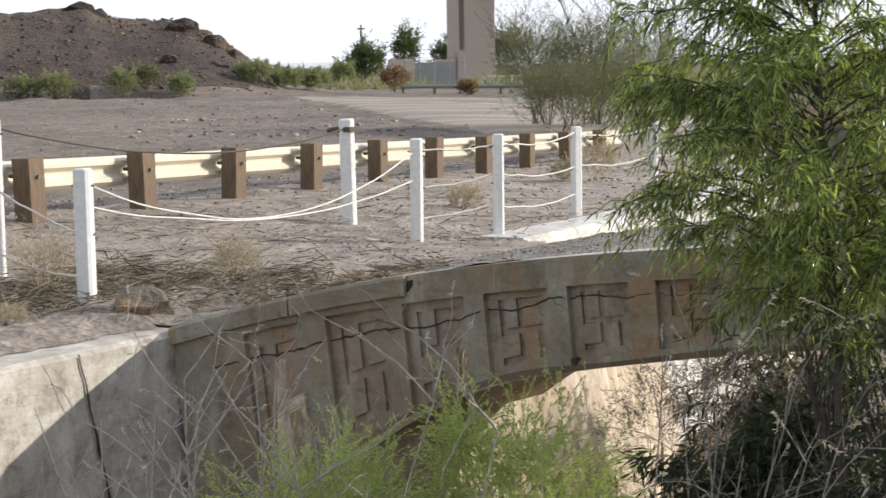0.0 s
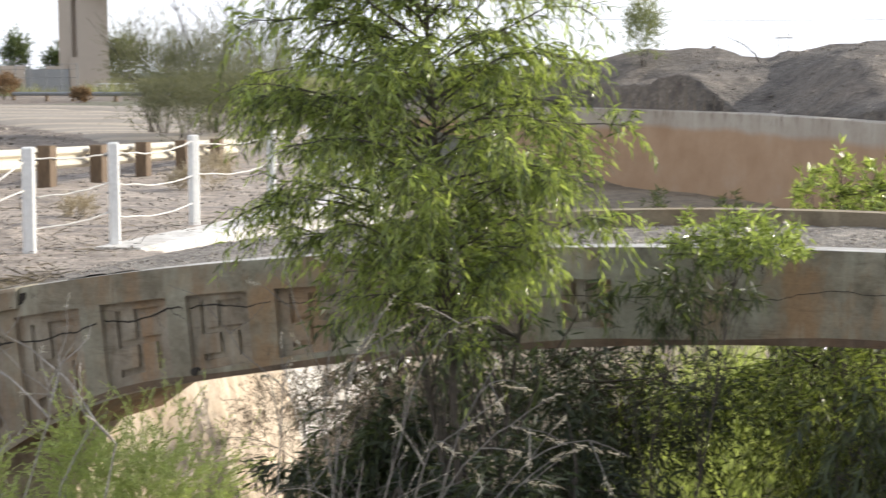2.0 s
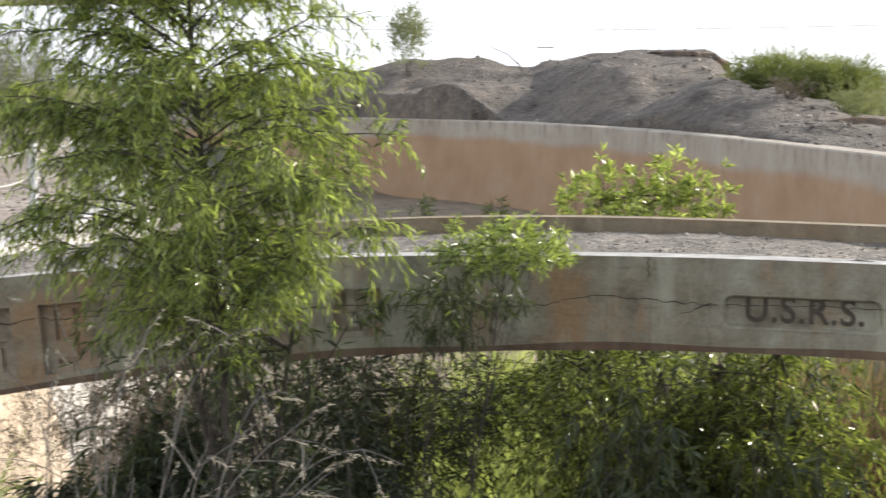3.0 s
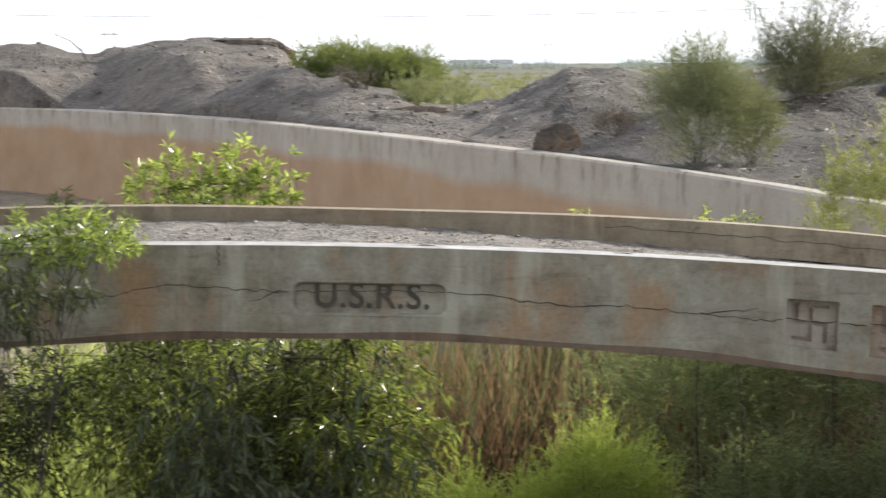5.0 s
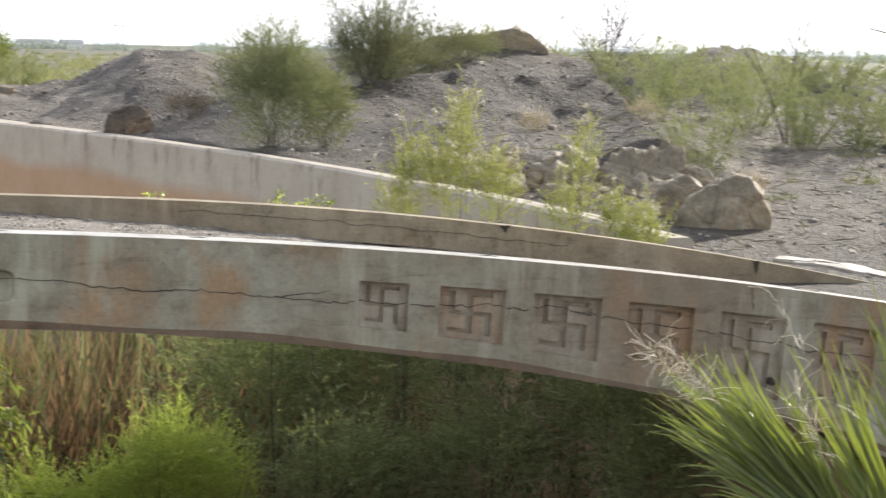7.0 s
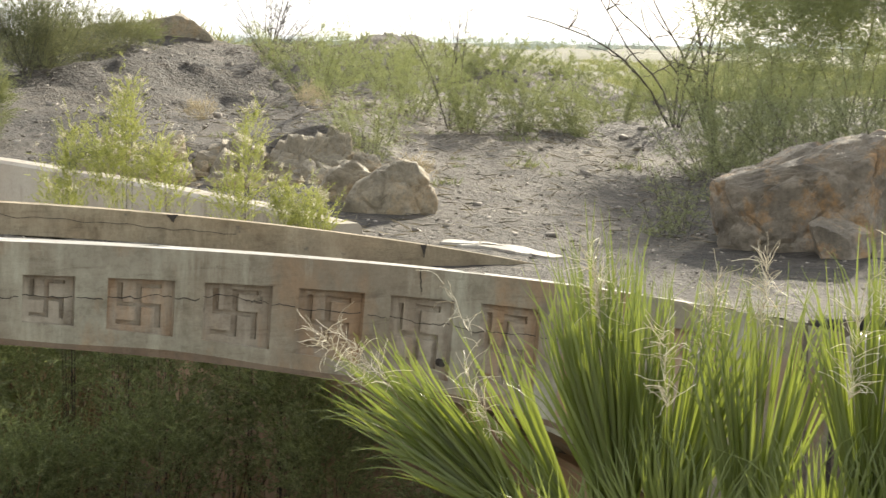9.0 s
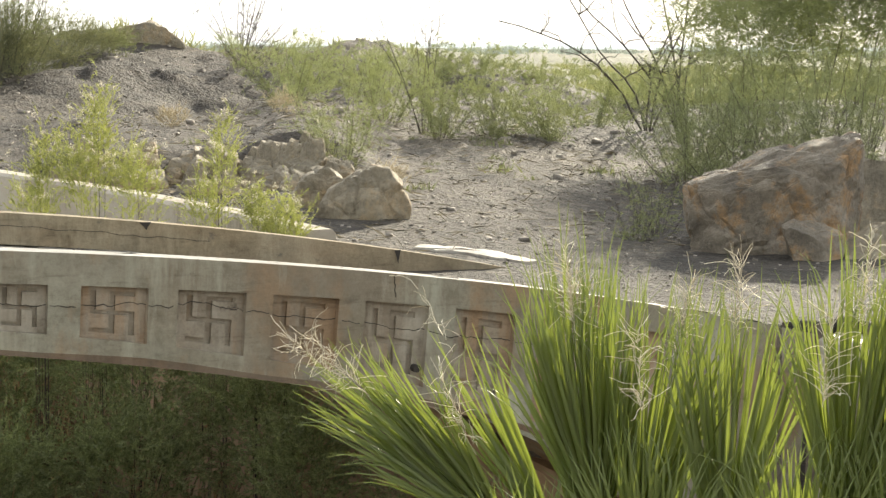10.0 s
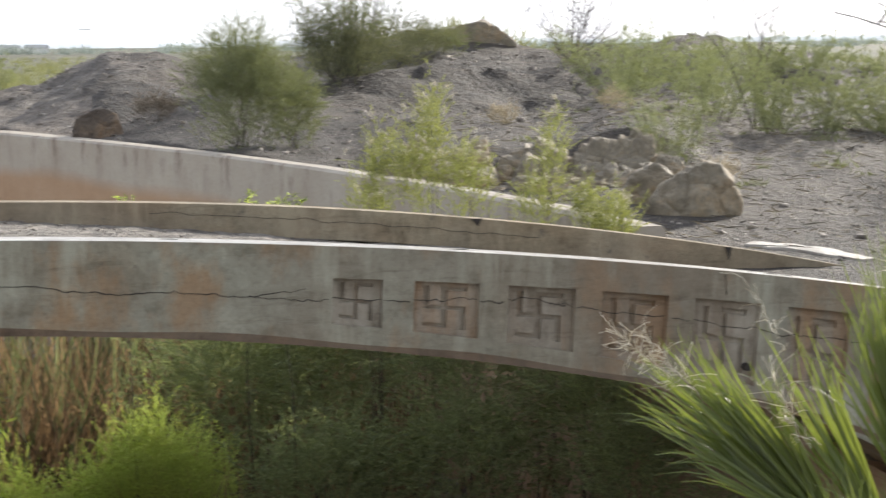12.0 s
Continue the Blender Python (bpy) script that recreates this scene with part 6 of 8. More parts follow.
# ---- banks and hillside ----
SHRUBS = [  # azimuth, distance, height, spread, plumes, material, needle, label
    (0.9, 46.5, 1.60, 2.0, 1500, M_OLIVE, 0.16, "rounded olive-green shrub on the spoil bank"),
    (-0.8, 47.5, 1.55, 1.9, 1300, M_OLIVE, 0.16, "rounded deep olive shrub on the spoil bank"),
    (1.5, 43.0, 0.95, 0.7, 260, M_SLOPE, 0.14, "low yellow-green shrub on the spoil bank"),
    (10.9, 23.2, 1.85, 0.95, 1500, M_SAGE, 0.08, "dark feathery tamarisk shrub above the canal wall"),
    (12.6, 23.8, 1.25, 0.55, 500, M_SAGE, 0.08, "dark feathery tamarisk shrub above the canal wall"),
    (14.3, 31.0, 2.8, 1.4, 900, M_SAGE, 0.10, "tall thin desert shrub on the spoil heap"),
    (13.9, 30.6, 1.55, 1.15, 800, M_PALO, 0.09, "dark feathery shrub at the foot of a tall thin one"),
    (16.0, 33.6, 1.05, 1.7, 800, M_PALO, 0.08, "low green shrub on the spoil heap"),
    (17.2, 34.5, 0.45, 0.9, 300, M_SAGE, 0.08, "low green shrub on the spoil heap"),
    (21.8, 33.0, 0.9, 0.9, 160, M_BRUSH, 0.08, "sparse brown thorny shrub on the skyline"),
    (24.9, 18.4, 1.0, 0.55, 620, M_SLOPE, 0.06, "feathery light green shrub on the stony slope"),
    (23.2, 24.0, 1.05, 0.9, 800, M_SLOPE, 0.08, "feathery light green shrub on the stony slope"),
    (25.8, 25.5, 1.05, 1.0, 800, M_SLOPE, 0.08, "feathery light green shrub on the stony slope"),
    (28.1, 21.8, 0.95, 0.6, 640, M_SLOPE, 0.07, "feathery light green shrub on the stony slope"),
    (29.8, 22.0, 0.95, 0.66, 640, M_SLOPE, 0.07, "feathery light green shrub on the stony slope"),
    (31.3, 23.0, 0.7, 0.5, 200, M_SLOPE, 0.07, "small feathery green shrub on the stony slope"),
    (38.4, 22.5, 2.9, 1.3, 1900, M_SLOPE, 0.09, "large feathery green tamarisk behind the boulder"),
    (40.8, 21.0, 3.3, 1.5, 2200, M_SLOPE, 0.09, "large feathery green tamarisk behind the boulder"),
    (43.5, 21.0, 3.3, 1.5, 1700, M_SLOPE, 0.09, "large feathery green tamarisk behind the boulder"),
    (24.6, 29.0, 0.9, 1.3, 700, M_SLOPE, 0.09, "feathery light green shrub high on the stony slope"),
    (27.6, 29.5, 0.8, 1.2, 600, M_SLOPE, 0.09, "feathery light green shrub high on the stony slope"),
    (36.6, 20.5, 1.5, 0.9, 900, M_SLOPE, 0.08, "feathery green shrub behind the boulder"),
    (35.3, 15.6, 0.75, 0.42, 150, M_SLOPE, 0.05, "thin green weed beside the boulder"),
    (34.6, 15.2, 0.45, 0.4, 110, M_SLOPE, 0.05, "thin green weed beside the boulder"),
    (-12.7, 63.5, 2.7, 0.9, 420, M_SLOPE, 0.15, "lone grey-green shrub on the spoil heap's crest"),
    (-27.0, 43.5, 2.6, 1.5, 900, M_PALO, 0.12, "grey-green palo verde behind the guard rail"),
    (-28.7, 45.0, 3.0, 1.3, 620, M_PALO, 0.12, "sparse grey-green palo verde behind the guard rail"),
    (-25.2, 42.0, 2.9, 1.7, 900, M_PALO, 0.12, "grey-green palo verde behind the guard rail"),
    (-27.6, 40.0, 1.6, 1.3, 620, M_PALO, 0.12, "low grey-green palo verde growth behind the guard rail"),
    (-25.6, 38.0, 1.7, 1.5, 700, M_PALO, 0.12, "low grey-green palo verde growth behind the guard rail"),
    (-33.3, 105.0, 1.6, 1.1, 240, M_REED, 0.25, "rounded brown dry bush beside the dirt road"),
    (-30.9, 98.0, 0.9, 0.7, 160, M_REED, 0.25, "rounded brown dry bush beside the dirt road"),
    (-34.2, 141.0, 3.6, 1.8, 620, M_DARKLEAF, 0.35, "rounded dark green tree beyond the dirt road"),
    (-35.0, 137.0, 2.2, 1.3, 360, M_SLOPE, 0.3, "rounded light green shrub beyond the dirt road"),
    (-32.9, 172.0, 6.0, 1.3, 420, M_DARKLEAF, 0.4, "far dark evergreen tree by the fence"),
    (-31.6, 172.0, 4.6, 1.6, 320, M_DARKLEAF, 0.4, "far dark evergreen tree by the fence"),
    (-29.6, 165.0, 5.5, 2.4, 520, M_SAGE, 0.4, "far green tree beside the pier"),
    (-45.3, 104.0, 1.5, 1.3, 260, M_SLOPE, 0.25, "light green shrub at the foot of the hill"),
    (-44.2, 103.5, 1.6, 1.5, 300, M_SLOPE, 0.25, "light green shrub at the foot of the hill"),
    (-42.1, 104.0, 1.9, 1.1, 260, M_SLOPE, 0.25, "light green shrub at the foot of the hill"),
    (-41.3, 105.0, 1.6, 0.9, 200, M_SAGE, 0.25, "grey-green shrub at the foot of the hill"),
    (-40.2, 104.0, 1.5, 1.2, 260, M_SLOPE, 0.25, "light green shrub at the foot of the hill"),
    (-37.8, 110.0, 1.5, 1.6, 320, M_SLOPE, 0.28, "yellow-green brush on the flat beyond the hill"),
    (-36.9, 112.0, 1.5, 1.8, 360, M_SLOPE, 0.28, "yellow-green brush on the flat beyond the hill"),
    (-36.0, 114.0, 1.5, 1.8, 360, M_SLOPE, 0.28, "yellow-green brush on the flat beyond the hill"),
    (14.9, 32.0, 0.95, 1.3, 600, M_PALO, 0.08, "low green shrub on the dark spoil heap"),
    (26.4, 23.1, 0.95, 0.8, 520, M_SLOPE, 0.07, "feathery light green shrub on the stony slope"),
    (31.8, 22.6, 0.7, 0.7, 420, M_SLOPE, 0.07, "feathery light green shrub on the stony slope"),
    (33.2, 26.0, 0.8, 1.0, 520, M_SLOPE, 0.08, "feathery light green shrub on the stony slope"),
    (34.6, 30.0, 0.8, 1.3, 620, M_SLOPE, 0.09, "feathery light green shrub beyond the stony slope"),
    (36.4, 31.0, 0.9, 1.4, 620, M_SLOPE, 0.09, "feathery light green shrub beyond the stony slope"),
    (38.6, 29.0, 1.7, 1.5, 700, M_SLOPE, 0.09, "feathery light green shrub beyond the stony slope"),
    (41.5, 28.0, 1.8, 1.5, 700, M_SLOPE, 0.09, "feathery light green shrub beyond the stony slope"),
    (36.2, 19.5, 1.1, 0.9, 520, M_SLOPE, 0.07, "feathery green shrub behind the boulder"),
    (37.8, 18.6, 1.3, 0.9, 620, M_SLOPE, 0.07, "feathery green shrub behind the boulder"),
    (39.6, 18.2, 1.5, 1.0, 700, M_SLOPE, 0.07, "feathery green shrub behind the boulder"),
    (41.6, 18.0, 1.5, 1.0, 700, M_SLOPE, 0.07, "feathery green shrub behind the boulder"),
    (-0.2, 42.5, 0.6, 0.6, 200, M_BRUSH, 0.12, "low dry tan bush before the rounded shrub"),
    (1.9, 45.5, 1.1, 0.7, 300, M_SLOPE, 0.14, "low yellow-green shrub on the spoil bank"),
    (2.9, 48.0, 1.2, 0.9, 300, M_SLOPE, 0.14, "low yellow-green shrub on the spoil bank"),
    (29.2, 30.0, 0.6, 1.2, 520, M_SLOPE, 0.09, "feathery light green shrub high on the stony slope"),
    (31.4, 31.0, 0.55, 1.2, 520, M_SLOPE, 0.09, "feathery light green shrub high on the stony slope"),
]
for th, r, h, s, n, mat, nd, lab in SHRUBS:
    big = h > 3 and r > 130
    x, y, z = on_ground(th, r, 0.05)
    if "behind the boulder" in lab and h > 2:
        plumy("shrub", (x, y, z), (x, y, z + h * 0.50), (s * 1.0, s * 0.9, h * 0.52), int(n * 1.5), lab, mat, 0.055, 0.0055, 44, 0.42, 8, up=0.5, shell=0.15)
    elif "palo verde" in lab:
        plumy("palo_verde", (x, y, z), (x, y, z + h * 0.52), (s, s * 0.9, h * 0.5), int(n * 1.7), lab, mat, 0.09, 0.0062, 34, 0.6, 14, up=0.9, shell=0.12)
    elif "low green shrub" in lab:
        plumy("shrub", (x, y, z), (x, y, z + h * 0.38), (s * 0.85, s * 0.6, h * 0.55), int(n * 1.4), lab, mat, 0.06, 0.0045, 40, 0.30, 10, up=0.9, shell=0.1)
    elif "dark feathery" in lab or "rounded deep" in lab or "rounded olive" in lab:
        plumy("shrub", (x, y, z), (x, y, z + h * 0.37), (s * 0.74, s * 0.7, h * 0.52), int(n * 1.35), lab, mat, nd * 0.75, nd * 0.045, 48, h * 0.22, 14, up=1.2, shell=0.12)
    elif mat is M_DARKLEAF or r > 60:
        plumy("tree" if big else "shrub", (x, y, z), (x, y, z + h * 0.48), (s * 0.9, s * 0.8, h * 0.50), int(n * 1.25), lab, mat, nd * 0.8, nd * 0.10, 30, h * 0.17, 12, "tree" if big else "shrub", up=1.1, shell=0.25)
    else:
        feathery("shrub", (x, y, z), h, s, int(n * 1.05), lab, mat, nd * 0.55, nd * 0.036, 30 + int(h * 6), per=44, low=0.02, plume=(0.09, 0.13))

for th, r, h, s, n, mat, lab in ((-38.6, 12.8, 0.40, 0.34, 900, M_STRAW, "dry straw-coloured grass tuft by the bridge end"), (-44.8, 12.9, 0.5, 0.45, 900, M_STRAW, "dry grass tuft behind a fence post"), (-31.1, 19.4, 0.28, 0.35, 500, M_STRAW, "low dry orange grass tuft"),
                                 (-26.7, 24.2, 0.6, 0.55, 800, M_STRAW, "dry orange grass clump behind the fence"), (-27.8, 24.0, 0.35, 0.35, 500, M_STRAW, "dry orange grass clump behind the fence"), (8.1, 27.4, 0.5, 0.66, 900, M_BRUSH, "dry yellow grass tuft on the spoil slope"),
                                 (-46.0, 11.6, 0.18, 0.3, 400, M_STRAW, "low dry grass by the wing wall"), (26.5, 17.0, 0.3, 0.3, 300, M_STRAW, "dry grass among the rocks"), (19.5, 22.0, 0.3, 0.4, 300, M_STRAW, "dry grass on the spoil slope"), (23.0, 21.0, 0.3, 0.4, 300, M_STRAW, "dry grass on the spoil slope")):
    x, y, z = on_ground(th, r)
    g = r / 13
    plumy("grass_tuft", (x, y, z), (x, y, z + h * 0.36), (s * 0.62, s * 0.62, h * 0.52), int(n * 0.28), lab, mat, 0.05 * g ** 0.5, 0.0022 * g, 26, h * 0.42, 6, "grass tuft", up=1.5, shell=0.1)
dead_weed("dead_shrub", on_ground(34.9, 25.5), 3.0, 1.5, 5, "bare dead shrub with crooked dark branches", False, M_BARK, r=0.018, bend=0.8)
dead_weed("dead_shrub", on_ground(36.0, 26.0), 3.1, 1.5, 5, "bare dead shrub with crooked dark branches", False, M_BARK, r=0.018, bend=0.75)
dead_weed("dead_shrub", on_ground(27.6, 22.5), 2.1, 0.9, 7, "bare thin dead stems above the slope shrubs", False, M_BARK, r=0.006)
dead_weed("dead_shrub", on_ground(21.6, 34.5), 1.7, 1.5, 14, "bare thorny shrub on the skyline", False, M_BARK, r=0.010)
dead_weed("dead_shrub", on_ground(21.9, 34.3), 1.15, 1.9, 14, "spreading bare thorny shrub on the skyline", False, M_BARK, r=0.009, bend=0.8)
dead_weed("dead_shrub", on_ground(14.6, 31.5), 2.4, 1.0, 8, "bare twiggy shrub on the spoil heap", False, M_BARK, r=0.008)
dead_weed("dead_shrub", on_ground(-28.3, 44.0), 3.4, 1.6, 14, "leafless twigs of a palo verde", False, M_BARK, r=0.010)
dead_weed("dead_shrub", on_ground(-26.6, 43.0), 3.4, 1.6, 14, "leafless twigs of a palo verde", False, M_BARK, r=0.010)


# ---- rocks ----
def boulder(at, size, seed, label, mat=None, cuts=11, yaw=0.0, name="boulder"):
    r2 = random.Random(seed)
    bm = bmesh.new()
    bmesh.ops.create_icosphere(bm, subdivisions=4, radius=1.0)
    planes = []
    for _ in range(cuts):
        d = Vector((r2.gauss(0, 1), r2.gauss(0, 1), r2.gauss(0, 0.8))).normalized()
        planes.append((d, r2.uniform(0.44, 0.80)))
    for v in bm.verts:
        p = v.co.copy()
        for d, k in planes:
            h = p.dot(d) - k
            if h > 0:
                p -= d * h * 0.985
        crack = abs(noise.noise(p * 2.6 + Vector((seed * 3, 1, 0))))
        p *= 1 + 0.08 * noise.noise(p * 2.3 + Vector((seed, 0, 0))) + 0.04 * noise.noise(p * 7 + Vector((0, seed, 0))) + 0.018 * noise.noise(p * 19) - 0.05 * max(0.0, 0.03 - crack) / 0.03
        v.co = Vector((p.x * size[0] / 1.25, p.y * size[1] / 1.25, p.z * size[2] / 1.25))
    me = bpy.data.meshes.new(name)
    bm.to_mesh(me)
    bm.free()
    me.materials.append(mat or M_ROCK)
    ob = new(name, me)
    ob.location = at
    ob.rotation_euler = (0, 0, yaw)
    return tagged(ob, label, "rock")


def rock_on(th, r, size, seed, label, mat=None, yaw=0.0, lift=0.12, cuts=11):
    x, y, z = on_ground(th, r, 0)
    return boulder((x, y, z + size[2] * lift), size, seed, label, mat, cuts, yaw)


def hull_rock(th, r, pts, seed, label, mat):
    """A broken block: the hull of a few corners, roughened; x runs across the line of sight and y away."""
    bm = bmesh.new()
    grain = max(1.0, 0.55 / max(abs(p[0]) for p in pts))
    for p in pts:
        bm.verts.new(p)
    bmesh.ops.convex_hull(bm, input=bm.verts)
    bmesh.ops.delete(bm, geom=[v for v in bm.verts if not v.link_faces], context="VERTS")
    bmesh.ops.triangulate(bm, faces=bm.faces)
    for _ in range(4 if grain < 1.7 else 3):
        bmesh.ops.subdivide_edges(bm, edges=bm.edges, cuts=1, use_grid_fill=True)
        bmesh.ops.triangulate(bm, faces=bm.faces)
    bmesh.ops.smooth_vert(bm, verts=bm.verts, factor=0.5, use_axis_x=True, use_axis_y=True, use_axis_z=True)
    for v in bm.verts:
        q = v.co * grain
        d = 0.10 * noise.noise(q * 1.9 + Vector((seed, 0, 0))) + 0.07 * abs(noise.noise(q * 4 + Vector((0, seed, 0)))) + 0.03 * abs(noise.noise(q * 9)) + 0.010 * noise.noise(q * 22)
        near = noise.voronoi(q * 2.1 + Vector((seed, 2, 0)))[0]
        d -= 0.055 * max(0.0, 1 - (near[1] - near[0]) / 0.10)
        v.co = v.co * (1 + d)
    me = bpy.data.meshes.new("boulder")
    bm.to_mesh(me)
    bm.free()
    me.materials.append(mat)
    ob = new("boulder", me)
    x, y, z = on_ground(th, r, 0.06)
    ob.location = (x, y, z)
    ob.rotation_euler = (0, 0, -radians(th))
    return tagged(ob, label, "rock")


M_BLOCK = boulder_mat("brown_block_rock", (0.05, 0.04, 0.032), (0.12, 0.092, 0.068), (0.24, 0.19, 0.14), (0.22, 0.14, 0.075))
M_HILLROCK = stone_mat("dark_hill_rock", (0.035, 0.025, 0.019), (0.20, 0.145, 0.10))
hull_rock(38.9, 14.9, [(-0.66, -0.30, 0), (-0.74, -0.12, 0.56), (-0.70, -0.28, 0.62), (-0.30, -0.46, 0.50), (0.25, -0.46, 0.62), (0.58, -0.34, 0.84), (0.72, -0.10, 0.96), (0.66, 0.35, 0.98), (0.25, 0.5, 0.92), (-0.5, 0.4, 0.70), (0.55, -0.42, 0.1), (0.78, 0.1, 0), (0.7, 0.5, 0), (-0.6, 0.5, 0), (-0.2, -0.46, 0), (-0.62, -0.36, 0.3)], 3.0, "large angular ochre-brown boulder on the gravel slope", M_ROCK)
rock_on(43.2, 16.4, (0.9, 0.8, 0.75), 8, "dark angular boulder beside the large one", M_GREYROCK, 0.3)
rock_on(40.2, 14.2, (0.42, 0.36, 0.46), 5, "small pointed tan boulder before the large one", yaw=0.8)
rock_on(42.3, 14.4, (0.5, 0.4, 0.30), 6, "small grey boulder before the large one", M_GREYROCK, 0.2)
hull_rock(25.6, 15.2, [(-0.40, -0.1, -0.05), (-0.36, -0.2, 0.16), (-0.26, -0.22, 0.32), (-0.10, -0.22, 0.44), (0.08, -0.20, 0.50), (0.22, -0.22, 0.47), (0.33, -0.2, 0.34), (0.40, -0.16, 0.16), (0.42, -0.1, -0.05), (0.2, -0.36, 0.0), (0.12, -0.36, 0.24), (-0.12, -0.36, 0.0), (-0.14, -0.34, 0.20), (-0.3, 0.3, 0.25), (0.05, 0.3, 0.46), (0.3, 0.3, 0.34), (0.38, 0.3, 0), (-0.38, 0.3, 0)], 11.0, "rounded tan cracked rock at the edge of the slope", M_GREYROCK)
hull_rock(24.2, 15.9, [(-0.30, -0.2, 0), (-0.2, -0.2, 0.30), (0.05, -0.15, 0.42), (0.28, -0.2, 0.26), (0.3, -0.2, 0), (0, 0.3, 0.38), (0.25, 0.3, 0), (-0.3, 0.3, 0)], 12.0, "rough grey-tan cracked rock at the edge of the slope", M_GREYROCK)
r9 = random.Random(90)
for k in range(64):
    th = 15.6 + 9.4 * (k + r9.random()) / 64
    w, h = r9.uniform(0.08, 0.25), r9.uniform(0.08, 0.27)
    c = [(-w, -0.15, -0.1), (w, -0.18, -0.1), (-w * r9.uniform(0.5, 0.9), -0.12, h * r9.uniform(0.6, 1)), (w * r9.uniform(0.4, 0.9), -0.15, h * r9.uniform(0.5, 0.9)), (r9.uniform(-0.1, 0.1), 0, h),
         (w * r9.uniform(0.6, 1.0), -0.24, h * 0.4), (-w * 1.05, -0.12, h * 0.35), (-w, 0.3, -0.1), (w, 0.3, -0.1), (-w * 0.6, 0.3, h * 0.8), (w * 0.6, 0.3, h * 0.7)]
    hull_rock(th, 18.2 - 0.24 * max(0.0, th - 21) + r9.uniform(-0.6, 0.6), c, 60.0 + k, "broken grey-tan rock jutting from the scarp", M_GREYROCK)
for k in range(26):
    th = 19.6 + 4.6 * (k + r9.random()) / 26
    w, h, lean = r9.uniform(0.07, 0.16), r9.uniform(0.22, 0.46), r9.uniform(-0.02, 0.16)
    c = [(-w, -0.12, -0.1), (w, -0.14, -0.1), (-w * 0.9 + lean * 0.5, -0.14, h * 0.55), (w * 0.95 + lean * 0.5, -0.16, h * 0.5), (-w * 0.55 + lean, -0.06, h), (w * 0.5 + lean, -0.08, h * r9.uniform(0.8, 0.95)),
         (0.0, -0.2, h * 0.3), (-w, 0.4, -0.1), (w, 0.4, -0.1), (-w * 0.5 + lean, 0.4, h), (w * 0.6 + lean, 0.4, h * 0.9)]
    hull_rock(th, 18.35 + r9.uniform(-0.4, 0.15), c, 140.0 + k, "upright cracked slab of tan rock in the scarp", M_GREYROCK)
hull_rock(6.2, 27.2, [(-0.36, -0.2, 0), (-0.30, -0.2, 0.36), (0.05, -0.22, 0.52), (0.32, -0.1, 0.40), (0.38, -0.2, 0.05), (0.1, -0.3, 0), (-0.3, 0.25, 0.40), (0.34, 0.3, 0.34), (0.36, 0.3, 0), (-0.36, 0.3, 0)], 31.0, "brown block of rock above the canal wall", M_BLOCK)
hull_rock(18.5, 36.8, [(-0.62, -0.3, -0.2), (-0.55, -0.3, 0.24), (-0.30, -0.35, 0.34), (0.10, -0.3, 0.40), (0.45, -0.3, 0.30), (0.80, -0.3, 0.02), (0.9, -0.2, -0.3), (-0.5, 0.5, 0.30), (0.2, 0.6, 0.46), (0.8, 0.5, 0.0), (-0.6, 0.5, -0.3), (0.9, 0.6, -0.3)], 33.0, "grey-tan rock outcrop on the crest of the spoil heap", M_GREYROCK)
hull_rock(-4.0, 58.5, [(-1.6, -0.5, -0.3), (-1.5, -0.6, 0.02), (-0.6, -0.8, 0.16), (0.6, -0.8, 0.13), (1.25, -0.6, 0.05), (1.62, -0.5, -0.25), (1.68, -0.4, -0.8), (0.6, -1.0, -0.6), (-0.4, -1.0, -0.35), (-1.2, 0.8, 0.05), (1.2, 0.9, 0.10), (1.65, 0.8, -0.8), (-1.6, 0.8, -0.6)], 35.0, "dark broken rock slab capping the spoil crest", M_BLOCK)
hull_rock(1.2, 39.5, [(-1.3, -0.2, -0.5), (-1.2, -0.3, -0.16), (-0.4, -0.35, 0.02), (0.3, -0.3, 0.12), (1.0, -0.2, 0.06), (1.2, -0.2, -0.2), (0.4, -0.5, -0.4), (0.9, 0.5, 0.10), (-1.1, 0.5, -0.1), (-1.2, 0.5, -0.5), (1.2, 0.5, -0.5)], 37.0, "long dark slab of rock lying on the bank", M_BLOCK)
rock_on(-41.9, 9.0 / math.cos(radians(41.9)) * 0.96, (0.32, 0.28, 0.24), 41, "brown rock beside a white fence post")
for k, (th, r, s) in enumerate(((-40.2, 124, 2.6), (-39.6, 123, 3.0), (-39.1, 122, 2.4), (-38.6, 121, 1.6), (-42.7, 127, 1.6), (-43.4, 127, 2.2), (-38.9, 113, 1.4), (-38.2, 112, 1.8), (-40.6, 111, 1.3))):
    x, y, z = on_ground(th, r, 0)
    boulder((x, y, z), (s * 0.7, s * 0.7, s * 0.4), 50 + k, "dark rock outcrop on the hill", M_HILL, 13, k, "boulder")


